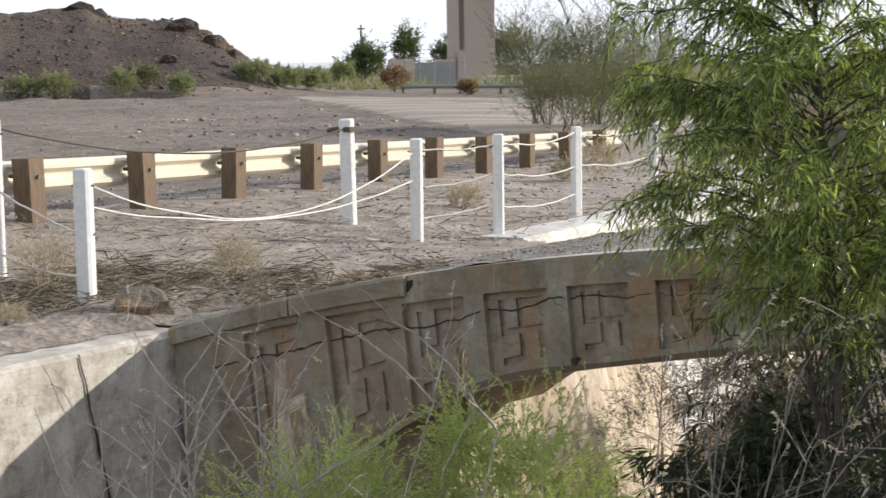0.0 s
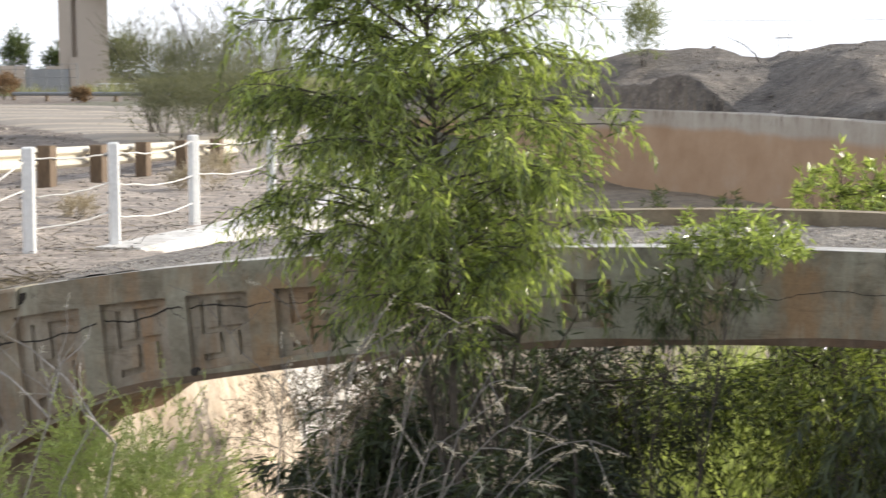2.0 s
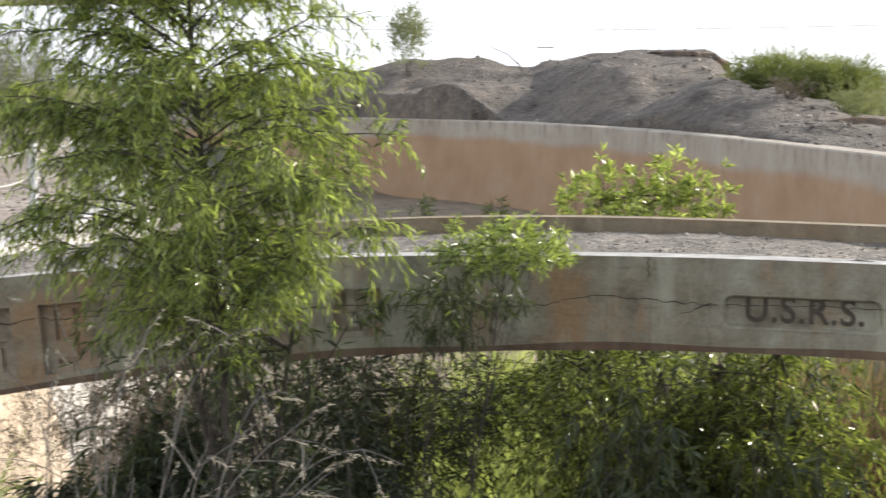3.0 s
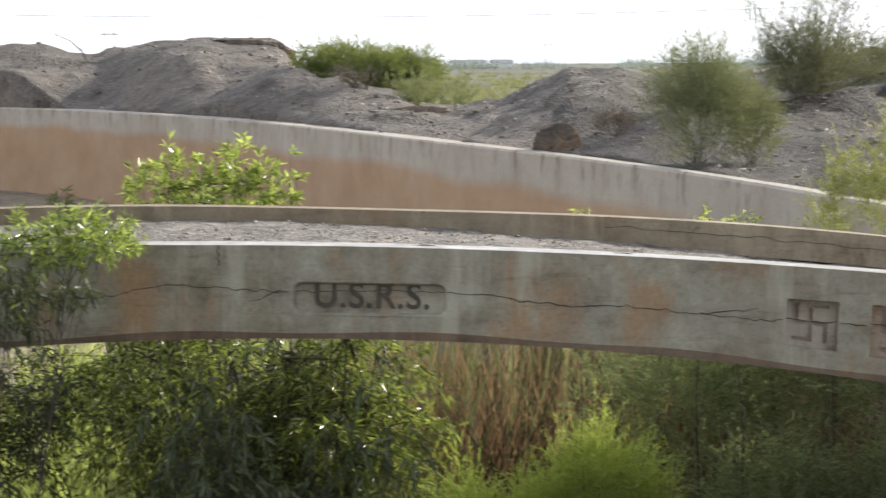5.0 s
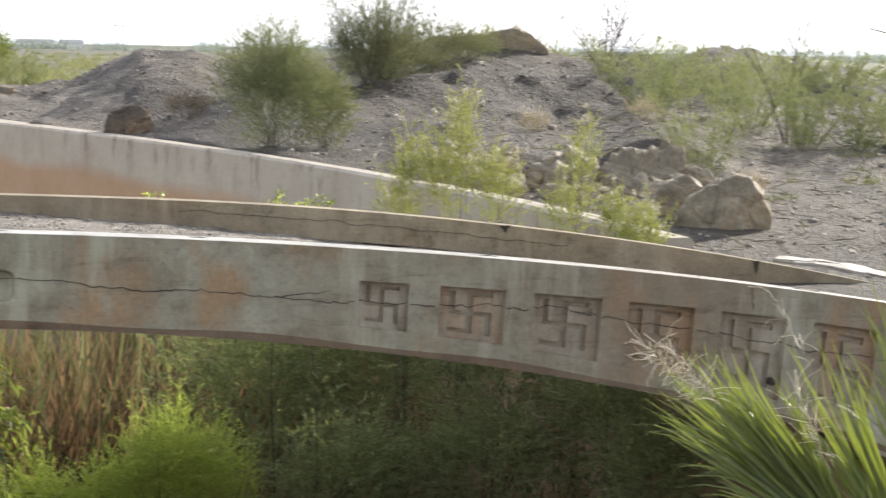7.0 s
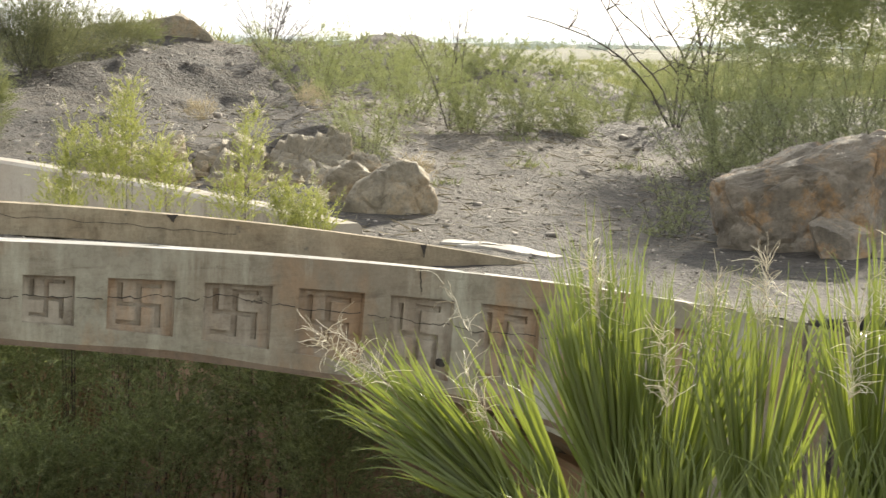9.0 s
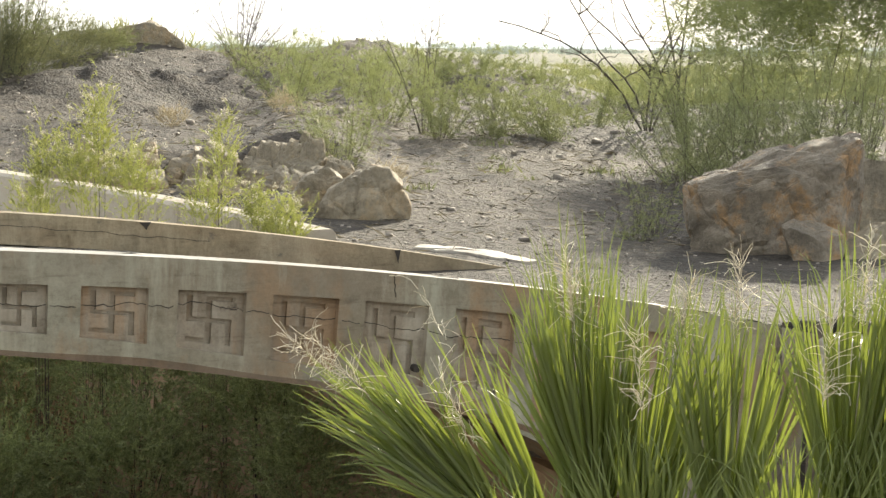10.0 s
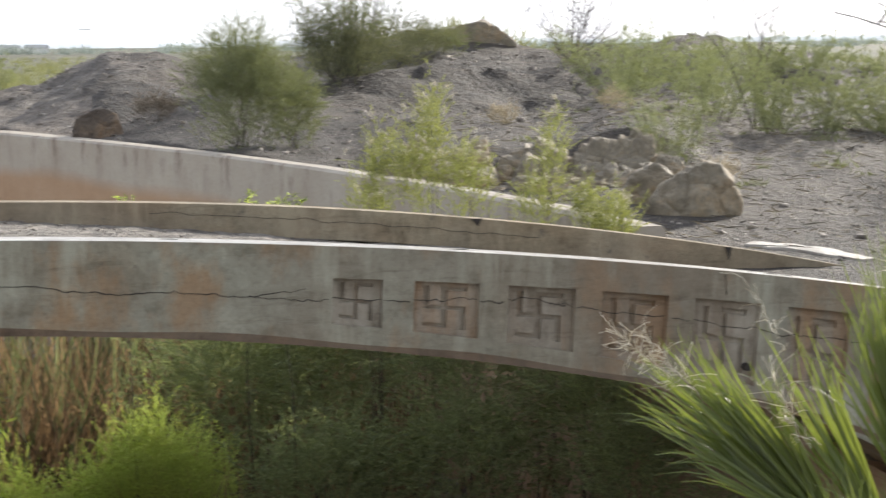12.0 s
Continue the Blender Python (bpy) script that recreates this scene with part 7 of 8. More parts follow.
def stones(name, sector, n, size, label, mat, seed, far_pow=1.0):
    """Loose stones strewn over the ground in a sector of azimuth and distance."""
    r3 = np.random.default_rng(seed)
    bm = bmesh.new()
    bmesh.ops.create_cube(bm, size=1.3)
    bmesh.ops.triangulate(bm, faces=bm.faces)
    bv = np.array([v.co[:] for v in bm.verts])
    bf = np.array([[v.index for v in f.verts] for f in bm.faces])
    bm.free()
    th = r3.uniform(sector[0], sector[1], n)
    r = sector[2] * (sector[3] / sector[2]) ** (r3.random(n) ** far_pow)
    x, y = r * np.sin(np.radians(th)), r * np.cos(np.radians(th))
    xl, xr = np.interp(y, *LEFT_BANK), np.interp(y, *RIGHT_BANK)
    ok = (x < xl - 0.35) | (x > xr + 0.35)
    x, y, r = x[ok], y[ok], r[ok]
    z = ground_height(x, y)
    k = len(x)
    s = size * (0.35 + r3.random(k) ** 3 * 2.2) * np.clip(r / 18, 0.7, 1.9)
    q = bv[None] * (1 + 0.34 * r3.normal(size=(k, len(bv), 1)))
    a = r3.random(k) * 6.28
    q = np.stack([q[..., 0] * np.cos(a)[:, None] - q[..., 1] * np.sin(a)[:, None], q[..., 0] * np.sin(a)[:, None] + q[..., 1] * np.cos(a)[:, None], q[..., 2] * 0.65], -1)
    v = q * s[:, None, None] + np.stack([x, y, z + s * 0.12], 1)[:, None]
    f = (bf[None] + (np.arange(k) * len(bv))[:, None, None]).reshape(-1, 3)
    ob = new(name, mesh_np(name, v.reshape(-1, 3), f, mat))
    return tagged(ob, label, "stones", kind="stuff")


stones("loose_stones", (-47, -24, 10.5, 30), 7500, 0.010, "loose stones scattered on the gravel bank", M_STONE, 1)
stones("loose_stones", (-47, -24, 28, 95), 5000, 0.009, "stones strewn over the graded ground", M_STONE, 2)
stones("loose_stones", (-2, 44, 12, 40), 12000, 0.0108, "loose stones strewn over the spoil slope", M_STONE, 3)
stones("rubble", (10, 34, 14, 34), 420, 0.026, "broken grey-tan rubble on the spoil slope", M_STONE, 6)
stones("rubble", (-42, -33, 40, 90), 420, 0.022, "broken rubble on the graded ground", M_STONE, 7)
stones("hill_rocks", (-49, -37.3, 104, 128), 1600, 0.034, "dark broken rocks strewn over the hill", M_HILLROCK, 8)
stones("loose_stones", (-16, 6, 38, 66), 3000, 0.018, "stones on the far spoil heaps", M_STONE, 4)


# ---- bridge details ----
def ribbon(points, widths, y):
    """A flat jagged strip on the face, for a crack's dark mouth."""
    g = Geo()
    vs = []
    for (x, z), w in zip(points, widths):
        vs += [(x, y, z - w / 2), (x, y, z + w / 2)]
    return g.add(vs, [(2 * i, 2 * i + 2, 2 * i + 3, 2 * i + 1) for i in range(len(points) - 1)])


CRACK = ([-6.9, -6.3, -5.6, -5.3, -4.95, -4.75, -4.48, -4.17, -3.0, -1.67, -1.3, -1.0, -0.37, 0.36, 0.7, 0.97, 1.2, 1.6, 2.07, 2.55, 3.16, 3.47, 4.0, 4.25, 4.56, 5.6],
         [0.325, 0.327, 0.292, 0.32, 0.256, 0.278, 0.212, 0.239, 0.25, 0.245, 0.25, 0.195, 0.225, 0.214, 0.229, 0.265, 0.243, 0.266, 0.272, 0.261, 0.231, 0.266, 0.284, 0.299, 0.315, 0.33])


def in_panel(x):
    for a, b in PANELS:
        if a - 0.012 < x < b + 0.012:
            return True
    return False


def cracks():
    r2 = random.Random(5)
    x, run = -6.9, []
    pieces = []
    while x < 5.6:
        z = z_top(x) - np.interp(x, *CRACK) + 0.020 * noise.noise(Vector((x * 6, 0, 3))) + 0.013 * noise.noise(Vector((x * 21, 4, 3))) + 0.006 * noise.noise(Vector((x * 47, 2, 3)))
        w = (0.010 if x < -4 else 0.0055) * (0.55 + 0.9 * abs(noise.noise(Vector((x * 6, 8, 1))))) * (1.5 if x < -4.2 else 1)
        run.append(((x, float(z)), w))
        x += 0.022
    # the crack follows the face and dips into the panels
    seg = []
    state = in_panel(run[0][0][0])
    for p in run:
        s = in_panel(p[0][0])
        if s != state and len(seg) > 1:
            pieces.append((state, seg))
            seg = [seg[-1]]
            state = s
        seg.append(p)
    pieces.append((state, seg))
    for deep, seg in pieces:
        xm = seg[len(seg) // 2][0][0]
        y = FACE_Y + ((0.0235 if abs(xm) < 0.4 else FLOOR - 0.003) if deep else -0.003)
        bpart("crack", ribbon([p for p, w in seg], [w for p, w in seg], y), M_CRACK, "jagged dark crack")
    for x0, dx, dz in ((-0.42, -0.16, -0.05), (-4.6, 0.05, -0.09), (-4.52, 0.10, -0.05), (-5.5, -0.2, 0.05), (1.62, 0.3, 0.02), (3.3, -0.12, 0.02)):
        z0 = z_top(x0) - float(np.interp(x0, *CRACK))
        pts = [(x0 + dx * k / 8 + r2.uniform(-0.006, 0.006), z0 + dz * k / 8 + r2.uniform(-0.008, 0.008)) for k in range(9)]
        bpart("crack", ribbon(pts, [0.006 * (1 - k / 9) + 0.001 for k in range(9)], FACE_Y - 0.0035), M_CRACK)
    # a hairline joint in the lip and a crack in the far kerb
    for x0, h in ((-0.72, 0.10), (4.22, 0.13), (-1.3, 0.12)):
        pts = [(x0 + r2.uniform(-0.006, 0.006), z_top(x0) - h * k / 8) for k in range(9)]
        g = Geo()
        vs = []
        for k, (x, z) in enumerate(pts):
            vs += [(x - 0.003, FACE_Y - 0.003, z), (x + 0.003, FACE_Y - 0.003, z)]
        bpart("crack", g.add(vs, [(2 * i, 2 * i + 1, 2 * i + 3, 2 * i + 2) for i in range(8)]), M_CRACK)
    pts = []
    for k in range(60):
        x = 1.5 + 2.6 * k / 59
        pts.append((x, z_top(x) - 0.075 - 0.02 * k / 59 + 0.022 * noise.noise(Vector((x * 7, 1, 9)))))
    bpart("crack", ribbon(pts, [0.0035] * 60, 10.916), M_CRACK)


cracks()


def lettering():
    cu = bpy.data.curves.new("lettering", "FONT")
    cu.body = "U.S.R.S."
    cu.size = 0.172
    cu.extrude = 0.006
    cu.offset = 0.0005
    cu.bevel_depth = 0.0015
    cu.align_x, cu.align_y = "CENTER", "CENTER"
    cu.space_character = 1.08
    tmp = new("lettering_curve", cu)
    me = bpy.data.meshes.new_from_object(tmp)
    bpy.data.objects.remove(tmp)
    me.materials.append(M_LETTER)
    ob = new("lettering", me)
    ob.parent = bridge
    ob.matrix_local = pose(0.020, 0.030, 0.520, 90, 1.9, 0) @ Matrix.Diagonal((0.98, 1.04, 1, 1))
    tagged(ob, "raised dark letters")


lettering()


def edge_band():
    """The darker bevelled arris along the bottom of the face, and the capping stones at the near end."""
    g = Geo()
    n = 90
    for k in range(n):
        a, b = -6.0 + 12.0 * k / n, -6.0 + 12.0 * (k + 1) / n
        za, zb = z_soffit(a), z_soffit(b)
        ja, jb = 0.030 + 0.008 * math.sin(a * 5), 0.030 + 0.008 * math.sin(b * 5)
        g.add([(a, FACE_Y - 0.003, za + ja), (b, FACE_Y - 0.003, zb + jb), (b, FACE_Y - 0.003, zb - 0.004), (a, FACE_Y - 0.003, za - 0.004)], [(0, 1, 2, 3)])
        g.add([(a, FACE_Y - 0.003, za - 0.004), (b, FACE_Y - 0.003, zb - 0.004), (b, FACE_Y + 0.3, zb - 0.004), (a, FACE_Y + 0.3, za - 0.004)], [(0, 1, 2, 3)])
    bpart("soffit_arris", g, M_ARRIS, "dark brown lower edge")
    for x0, x1 in ((X_L, -6.30), (-6.285, -5.46)):
        g = Geo()
        m = 8
        vs = []
        for k in range(m + 1):
            x = x0 + (x1 - x0) * k / m
            zt = z_top(x)
            j = 0.004 * math.sin(x * 17)
            for y, z in ((FACE_Y + 0.02, zt - 0.115), (FACE_Y - 0.035 + j, zt - 0.11), (FACE_Y - 0.04 + j, zt - 0.012), (FACE_Y - 0.025, zt + 0.006), (FACE_Y + 0.2, zt + 0.008)):
                vs.append((x, y, z))
        fs = [(k * 5 + i, k * 5 + 5 + i, k * 5 + 6 + i, k * 5 + 1 + i) for k in range(m) for i in range(4)]
        fs += [(0, 1, 2, 3, 4), tuple(m * 5 + i for i in (4, 3, 2, 1, 0))]
        bpart("capping_stone", g.add(vs, fs), M_BRIDGE, "proud capping block")
    # the broken-out corner beside the cap
    g = Geo().add([(-5.455, FACE_Y - 0.004, 0.415), (-5.41, FACE_Y - 0.004, 0.425), (-5.415, FACE_Y - 0.004, 0.39), (-5.445, FACE_Y - 0.004, 0.355), (-5.50, FACE_Y - 0.045, 0.335), (-5.465, FACE_Y - 0.004, 0.37)], [(0, 5, 4, 3, 2, 1)])
    bpart("spalled_corner", g, M_CRACK, "dark broken-out notch")


edge_band()

# open joint in the wing wall
g = Geo()
vs = []
for k in range(15):
    z = -0.012 - 1.2 * k / 14
    y = 7.53 + 0.24 * k / 14 + 0.02 * noise.noise(Vector((z * 7, 3, 1)))
    w = 0.005 + 0.014 * abs(noise.noise(Vector((z * 9, 1, 5)))) + 0.006 * k / 14
    x = -7.24 + 0.023 + 0.11 * (-z) / 2.5
    vs += [(x, y - w, z), (x, y + w, z)]
g.add(vs, [(2 * i, 2 * i + 1, 2 * i + 3, 2 * i + 2) for i in range(14)])
tagged(part("wall_joint", g, M_CRACK), "ragged open joint in the wing wall", "joint", kind="structure")


# ---- dry litter at the bridge's near end ----
def litter(name, x0, x1, y0, y1, n, label):
    x, y = rng.uniform(x0, x1, n), rng.uniform(y0, y1, n)
    z = ground_height(x, y) + 0.01 + 0.09 * rng.random(n) ** 2
    b = np.stack([x, y, z], 1)
    d = rng.normal(size=(n, 3)) * [1, 1, 0.25]
    L = 0.05 + 0.26 * rng.random(n) ** 2
    v, f = blades(name, b, d, L, 0.006 + 0.006 * rng.random(n), rand_dirs(n), 0.05)
    ob = new(name, mesh_np(name, v, f, M_LITTER))
    return tagged(ob, label, "plant litter", kind="stuff")


M_LITTER = foliage("dry_plant_litter", (0.04, 0.034, 0.028), (0.23, 0.195, 0.155), 0.1, 0.8)
litter("plant_litter", -9.6, -7.4, 8.4, 10.6, 5200, "dry twigs and leaf litter at the bridge's end")
litter("plant_litter", -11.5, -7.7, 10.2, 17.5, 1200, "dry twigs strewn over the gravel bank")
litter("plant_litter", 5.6, 12.0, 11.5, 22.0, 2600, "dry twigs strewn over the stony slope")
b_n = 900
lx, ly = rng.uniform(-6.9, -5.6, b_n), rng.uniform(8.48, 9.3, b_n)
lz = np.array([z_top(q) for q in lx]) + 0.012 + 0.04 * rng.random(b_n) ** 2
v, f = blades("plant_litter", np.stack([lx, ly, lz], 1), rng.normal(size=(b_n, 3)) * [1, 1, 0.25], 0.05 + 0.16 * rng.random(b_n) ** 2, 0.006 + 0.006 * rng.random(b_n), rand_dirs(b_n), 0.05)
tagged(new("plant_litter", mesh_np("plant_litter", v, f, M_LITTER)), "dry twigs over the bridge's buried end", "plant litter", kind="stuff")


# ---- the distance ----
def far_ridge(name, r, a0, a1, height, seed, label):
    vs, fs = [], []
    n = 160
    for k in range(n + 1):
        th = a0 + (a1 - a0) * k / n
        h = height * (0.45 + 0.55 * abs(float(fractal(np.array([th * 0.35]), np.array([seed * 3.1]), 1.6, 4, seed)[0])))
        x, y = polar(th, r)
        vs += [(x, y, -8), (x * 1.0, y * 1.0, h), (x * 1.15, y * 1.15, -8)]
    for k in range(n):
        for j in (0, 1):
            fs.append((k * 3 + j, k * 3 + 3 + j, k * 3 + 4 + j, k * 3 + 1 + j))
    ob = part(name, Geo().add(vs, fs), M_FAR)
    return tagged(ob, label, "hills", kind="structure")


far_ridge("backdrop", 2600, -60, 60, 12, 4, "pale hills along the horizon, haze painted in")


def scrub(name, sector, n, size, mat, label, seed):
    r4 = np.random.default_rng(seed)
    th = r4.uniform(sector[0], sector[1], n)
    r = sector[2] * (sector[3] / sector[2]) ** r4.random(n)
    x, y = r * np.sin(np.radians(th)), r * np.cos(np.radians(th))
    z = ground_height(x, y, False)
    per = 56
    s = size * (0.5 + r4.random(n))
    b = np.repeat(np.stack([x, y, z], 1), per, 0) + r4.normal(size=(n * per, 3)) * np.repeat(s, per)[:, None] * [0.45, 0.45, 0.06]
    d = r4.normal(size=(n * per, 3)) * [0.55, 0.55, 0.3] + [0, 0, 0.9]
    L = np.repeat(s, per) * (0.4 + 0.6 * r4.random(n * per))
    v, f = needles(b, d, L * 0.78, L * 0.095, rand_dirs(n * per), 0.1)
    ob = new(name, mesh_np(name, v, f, mat))
    return tagged(ob, label, "scrub", kind="stuff")


scrub("far_scrub", (-38.5, -20, 118, 420), 420, 1.3, M_FIELD, "yellow-green brush far over the flat", 1)
scrub("far_scrub", (-3, 13, 62, 300), 700, 0.9, M_FIELD, "green field scrub beyond the spoil heaps", 2)
scrub("far_scrub", (18, 46, 38, 200), 1500, 0.8, M_FIELD, "green scrub beyond the stony slope", 3)
scrub("slope_weeds", (20, 40, 17, 36), 120, 0.16, M_SAGE, "small weeds on the stony slope", 4)
scrub("far_trees", (-40, 48, 420, 900), 420, 4.0, M_FARTREE, "line of far trees on the horizon, paled for haze", 5)


def utility_pole(th, r, h):
    e = thing("utility_pole", on_ground(th, r), "far wooden utility pole with a transformer", "pole")
    part("pole", Geo().tube([(0, 0, -0.5), (0, 0, h)], [0.16, 0.11], 8), M_WOOD, e)
    part("transformer", Geo().tube([(0.25, 0, h - 2.2), (0.25, 0, h - 1.3)], [0.22, 0.22], 8), M_STEEL, e)
    part("crossarm", Geo().box(-0.5, 0.5, -0.06, 0.06, h - 0.5, h - 0.35), M_WOOD, e)


utility_pole(-34.35, 200, 6.4)


def chain_fence():
    a, b = Vector((*polar(-33.4, 132), 0)), Vector((*polar(-31.0, 128), 0))
    e = thing("chain_fence", a, "grey chain-link fence with barbed wire by the pier", "fence")
    d = b - a
    for k in range(6):
        p = d * k / 5
        part("fence_pole", Geo().tube([tuple(p + Vector((0, 0, -0.3))), tuple(p + Vector((0, 0, 2.3)))], [0.04, 0.04], 6), M_CHAIN, e)
    for z in (0.1, 0.7, 1.3, 1.9, 2.25):
        part("fence_wire", Geo().tube([(0, 0, z), tuple(d + Vector((0, 0, z)))], [0.012, 0.012], 4), M_CHAIN, e)
    w = thing("block_wall", (*polar(-33.0, 138), 0), "low tan block wall behind the fence", "wall")
    m = Matrix.Rotation(radians(33), 4, "Z")
    part("wall_body", Geo().box(-1.2, 0.9, 0, 0.2, -0.3, 2.2, m), M_PIER, w)
    part("wall_body", Geo().box(0.92, 4.2, 0.3, 0.5, -0.3, 1.9, m), M_CHAIN, w)


chain_fence()


def far_rail():
    a, b = Vector((*polar(-33.0, 104), 0.0)), Vector((*polar(-27.5, 96), 0.0))
    e = thing("far_guard_rail", a, "low grey guard rail along the far road", "guard rail")
    d = b - a
    part("beam", Geo().tube([(0, 0, 0.45), tuple(d + Vector((0, 0, 0.45)))], [0.12, 0.12], 6), M_CHAIN, e)
    for k in range(6):
        p = d * k / 5
        part("post", Geo().box(p.x - 0.08, p.x + 0.08, p.y - 0.08, p.y + 0.08, -0.3, 0.5), M_WOOD, e)


far_rail()


def deck_pebbles(n):
    """Loose pebbles over the gravel of the deck."""
    r5 = np.random.default_rng(12)
    bv = np.array([(1, 0, 0), (-1, 0, 0), (0, 1, 0), (0, -1, 0), (0, 0, 0.7), (0, 0, -0.7)], float)
    bf = np.array([(0, 2, 4), (2, 1, 4), (1, 3, 4), (3, 0, 4), (2, 0, 5), (1, 2, 5), (3, 1, 5), (0, 3, 5)])
    x, y = r5.uniform(-7.0, 7.0, n), r5.uniform(8.62, 10.9, n)
    k = (y - 8.52) / (10.93 - 8.52) * 14
    z = np.array([z_top(q) for q in x]) - 0.005 - 0.10 * np.minimum(1, k / 4) - 0.10 * np.clip((x + 0.5) / 3, 0, 1) * np.minimum(1, k / 3) + 0.115 * np.clip((-x - 3.4) / 1.2, 0, 1) * np.minimum(1, k / 4)
    s = 0.004 + 0.010 * r5.random(n) ** 3
    q = bv[None] * (1 + 0.3 * r5.normal(size=(n, 6, 1))) * s[:, None, None] + np.stack([x, y, z + 0.004], 1)[:, None]
    f = (bf[None] + (np.arange(n) * 6)[:, None, None]).reshape(-1, 3)
    ob = new("deck_pebbles", mesh_np("deck_pebbles", q.reshape(-1, 3), f, M_STONE))
    return tagged(ob, "loose pebbles strewn over the bridge deck", "pebbles", kind="stuff")


deck_pebbles(7000)


def broken_slab():
    """The crumbled, sun-bleached end of the canal wall's coping beside the far kerb."""
    r6 = random.Random(4)
    ring = [(6.15, 12.0), (6.3, 12.1), (6.52, 11.85), (6.68, 11.6), (6.80, 11.3), (6.85, 11.18), (6.70, 11.16), (6.55, 11.35), (6.3, 11.7)]
    pts = []
    for (x0, y0), (x1, y1) in zip(ring, ring[1:] + ring[:1]):
        for k in range(4):
            pts.append((x0 + (x1 - x0) * k / 4 + r6.uniform(-0.03, 0.03), y0 + (y1 - y0) * k / 4 + r6.uniform(-0.04, 0.04)))
    n = len(pts)
    cx, cy = sum(p[0] for p in pts) / n, sum(p[1] for p in pts) / n
    vs = [(x, y, ground_z(x, y) - 0.08) for x, y in pts]
    vs += [(cx + (x - cx) * 0.93, cy + (y - cy) * 0.95, ground_z(x, y) + 0.018) for x, y in pts]
    vs.append((cx, cy, ground_z(cx, cy) + 0.035))
    fs = [(k, (k + 1) % n, n + (k + 1) % n, n + k) for k in range(n)] + [(n + k, n + (k + 1) % n, 2 * n) for k in range(n)]
    ob = part("broken_slab", Geo().add(vs, fs), M_PALE)
    return tagged(ob, "crumbled bleached concrete slab beside the far kerb", "slab")


broken_slab()


# ---- small things of the bridge and the distance ----
def weep_hole(x, z):
    """A short clay pipe end in the face."""
    g = Geo().tube([(x, FACE_Y - 0.012, z), (x, FACE_Y + 0.03, z)], [0.022, 0.022], 10)
    g.tube([(x, FACE_Y - 0.013, z), (x, FACE_Y - 0.0125, z)], [0.016, 0.016], 10)
    bpart("weep_hole", g, M_CRACK, "dark weep pipe")


weep_hole(-4.367, 0.027)
weep_hole(4.353, -0.107)


def kerb_chip(x, w, h):
    """A broken notch in the far kerb, seen as a dark ragged wedge."""
    zt = z_far(x)
    pts = [(x - w, zt + 0.002), (x - w * 0.4, zt - h * 0.5), (x, zt - h), (x + w * 0.3, zt - h * 0.45), (x + w * 0.7, zt + 0.002)]
    g = Geo().add([(px, 10.915, pz) for px, pz in pts], [(0, 1, 2, 3, 4)])
    bpart("chip", g, M_CRACK, "dark broken notch")


kerb_chip(3.663, 0.05, 0.05)
kerb_chip(5.509, 0.03, 0.10)

for x, y, z, r, n in ((1.50, 12.0, 0.56, 0.08, 16), (2.33, 12.0, 0.56, 0.07, 12), (2.62, 12.0, 0.52, 0.12, 22)):
    leafy("willow_shoot", (x, y + 0.1, BED), (x, y, z), (r, r, 0.10), n, 9, 0.045, "small lime-green shoot showing over the far kerb", M_SHOOT, "shrub", stems=1, gaps=0.05, droop=-0.2, trunk_r=0.006, lw=0.2, group="willow shoots")
for x, y in ((-3.48, 16.0), (-2.82, 16.2)):
    leafy("weed", (x, y, BED), (x, y, 0.35), (0.10, 0.10, 0.22), 26, 10, 0.08, "small dark weed before the canal wall", M_LEAF_DIM, "shrub", stems=2, gaps=0.1, droop=-0.2, trunk_r=0.008)


def h_frame(th, r, h, gap):
    e = thing("utility_pole", on_ground(th, r), "far twin-pole power line frame, paled for haze", "pole")
    for sx in (-gap / 2, gap / 2):
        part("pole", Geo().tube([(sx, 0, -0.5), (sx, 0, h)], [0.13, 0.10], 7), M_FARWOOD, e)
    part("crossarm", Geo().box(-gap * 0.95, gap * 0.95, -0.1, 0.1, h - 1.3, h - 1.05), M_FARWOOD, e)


# Pole wood paled to grey; the haze is painted into it.
M_FARWOOD = plain("haze_painted_far_pole", (0.38, 0.37, 0.36), 0.9, vary=0.1)
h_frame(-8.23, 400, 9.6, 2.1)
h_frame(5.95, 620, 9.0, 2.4)


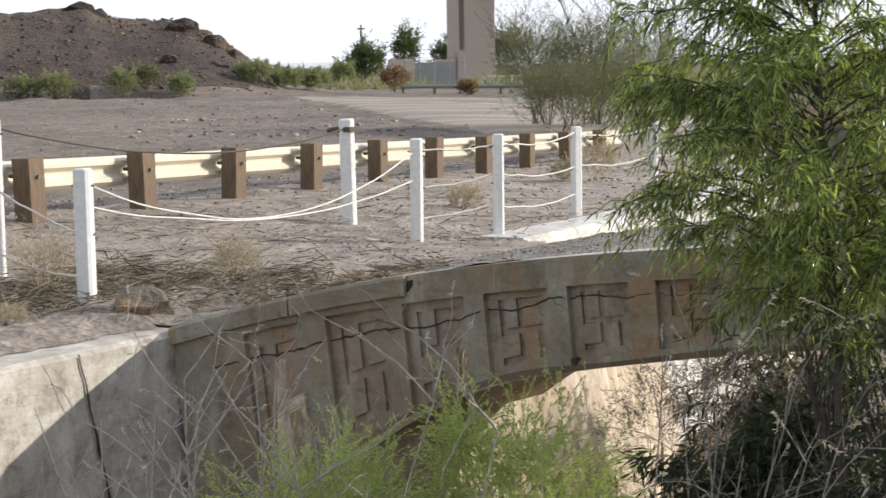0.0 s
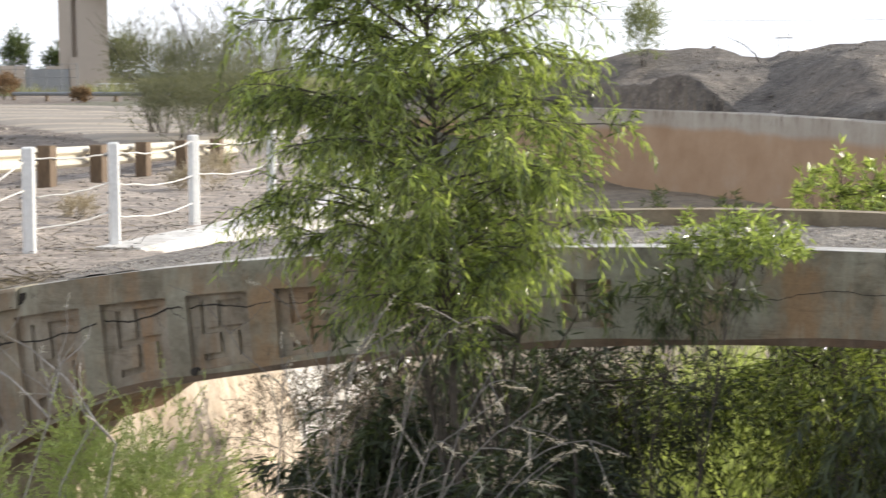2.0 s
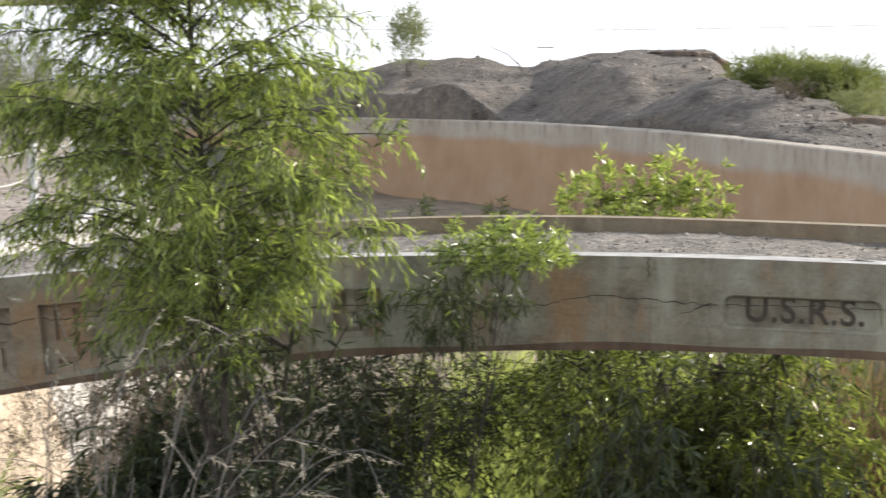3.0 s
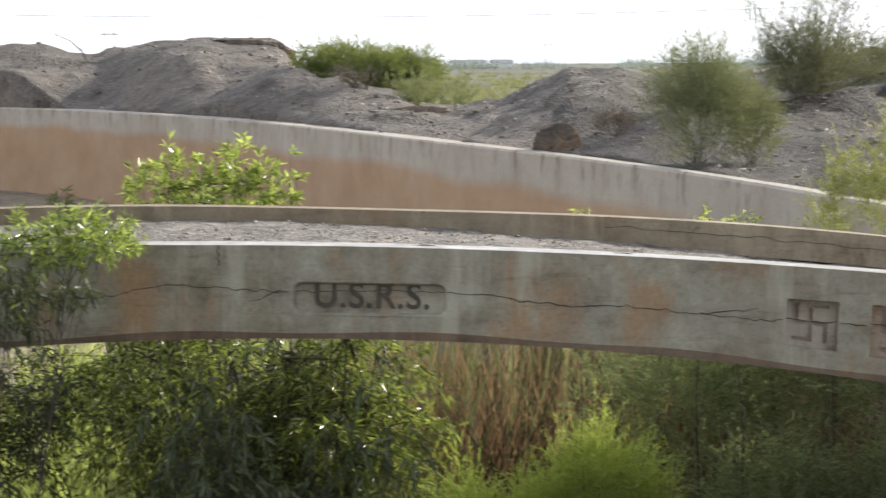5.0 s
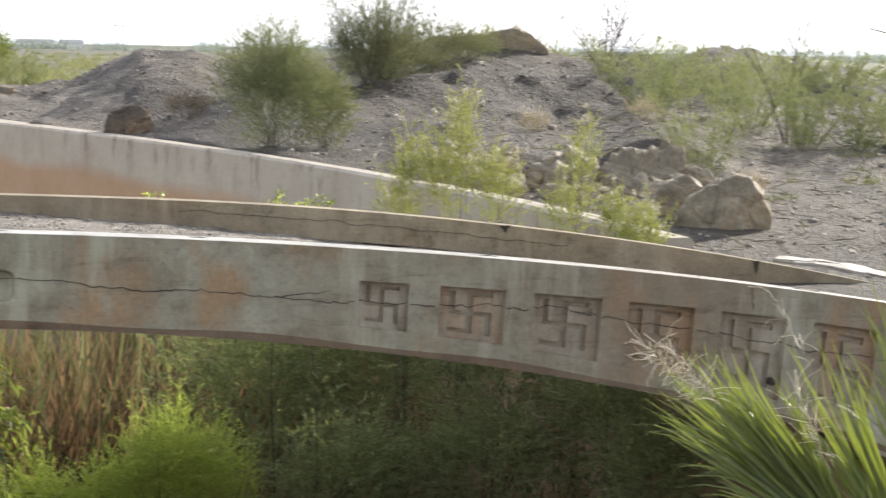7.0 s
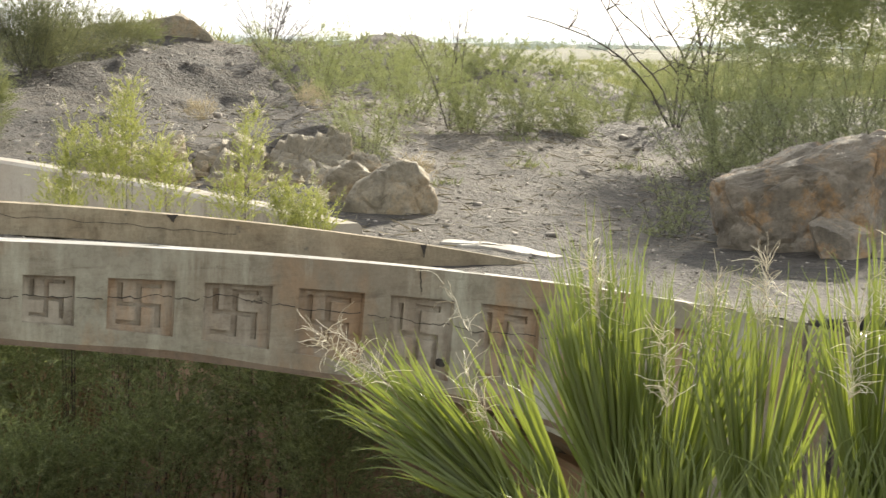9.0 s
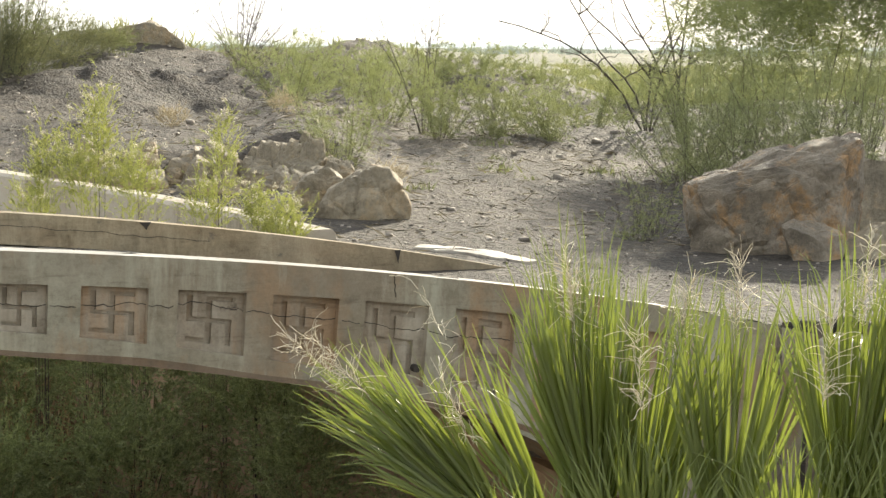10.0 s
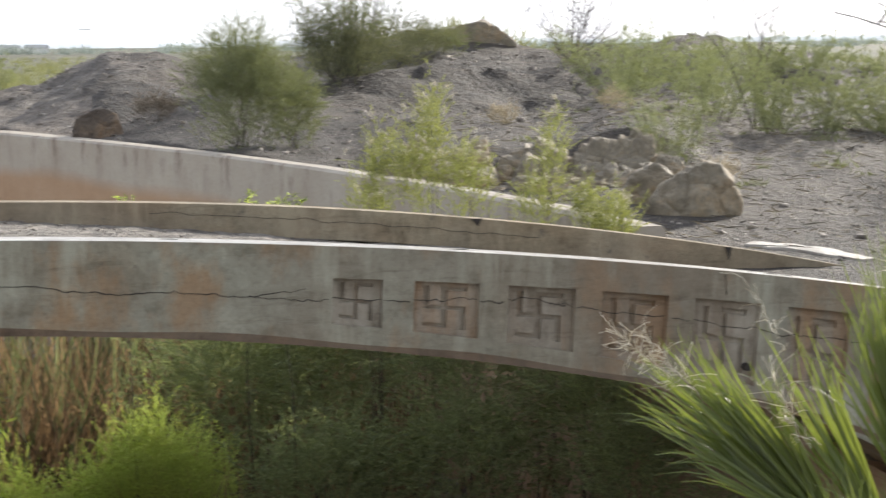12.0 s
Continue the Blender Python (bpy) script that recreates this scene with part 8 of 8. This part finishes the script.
def power_line(a0, a1, r, h, sag, label):
    """A far overhead wire hung between two poles."""
    e = thing("power_line", (*polar(a0, r), 0), label, "power line")
    o = Vector((*polar(a0, r), 0))
    pts = []
    for k in range(41):
        u = k / 40
        x, y = polar(a0 + (a1 - a0) * u, r)
        pts.append((x - o.x, y - o.y, h - sag * 4 * u * (1 - u)))
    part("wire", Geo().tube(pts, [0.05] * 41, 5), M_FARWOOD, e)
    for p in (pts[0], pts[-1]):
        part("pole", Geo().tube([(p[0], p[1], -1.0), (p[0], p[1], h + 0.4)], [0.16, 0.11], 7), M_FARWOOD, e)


power_line(-19.0, 14.3, 300, 10.7, 1.2, "thin far overhead power wire between poles paled for haze")


def shed(th, r, w, d, h, label):
    e = thing("far_shed", (*polar(th, r), 0), label, "building")
    m = Matrix.Rotation(radians(-th + 12), 4, "Z")
    part("wall", Geo().box(-w / 2, w / 2, -d / 2, d / 2, -1, h, m), M_WHITE, e)
    roof = Geo().add([tuple(m @ Vector(p)) for p in ((-w / 2 - 0.3, -d / 2 - 0.3, h), (w / 2 + 0.3, -d / 2 - 0.3, h), (w / 2 + 0.3, 0, h + 1.0), (-w / 2 - 0.3, 0, h + 1.0), (-w / 2 - 0.3, d / 2 + 0.3, h), (w / 2 + 0.3, d / 2 + 0.3, h))], [(0, 1, 2, 3), (3, 2, 5, 4), (0, 3, 4), (1, 5, 2)])
    part("roof", roof, M_CHAIN, e)


for th, r, w in ((3.05, 520, 4.5), (3.6, 560, 5.0), (4.44, 540, 6.0)):
    shed(th, r, w, 5.0, 1.6, "far white farm shed over the fields")

# the dead branch that leans out of the spoil crest
stick = thing("dead_branch", on_ground(-8.9, 62.0, 0.1), "bare dead branch leaning out of the spoil crest", "dead plant")
g = Geo()
g.tube([(0, 0, -0.1), (-0.22, 0, 0.35), (-0.62, 0, 0.72), (-1.22, 0.1, 0.98)], [0.030, 0.026, 0.02, 0.010], 6)
g.tube([(-0.22, 0, 0.35), (-0.30, 0.05, 0.55)], [0.014, 0.006], 5)
part("branch", g, M_BARK, stick)


def white_barrier(th, r):
    """A low white pipe barrier by the pier."""
    x, y = polar(th, r)
    e = thing("pipe_barrier", (x, y, 0), "low white pipe barrier beside the pier", "barrier")
    for k in range(5):
        part("upright", Geo().tube([(k * 0.75, 0, -0.2), (k * 0.75 - 0.15, 0, 0.85)], [0.04, 0.04], 6), M_WHITE, e)
    for z in (0.45, 0.85):
        part("rail", Geo().tube([(-0.15, 0, z), (2.85, 0, z)], [0.04, 0.04], 6), M_WHITE, e)


white_barrier(-30.3, 125)
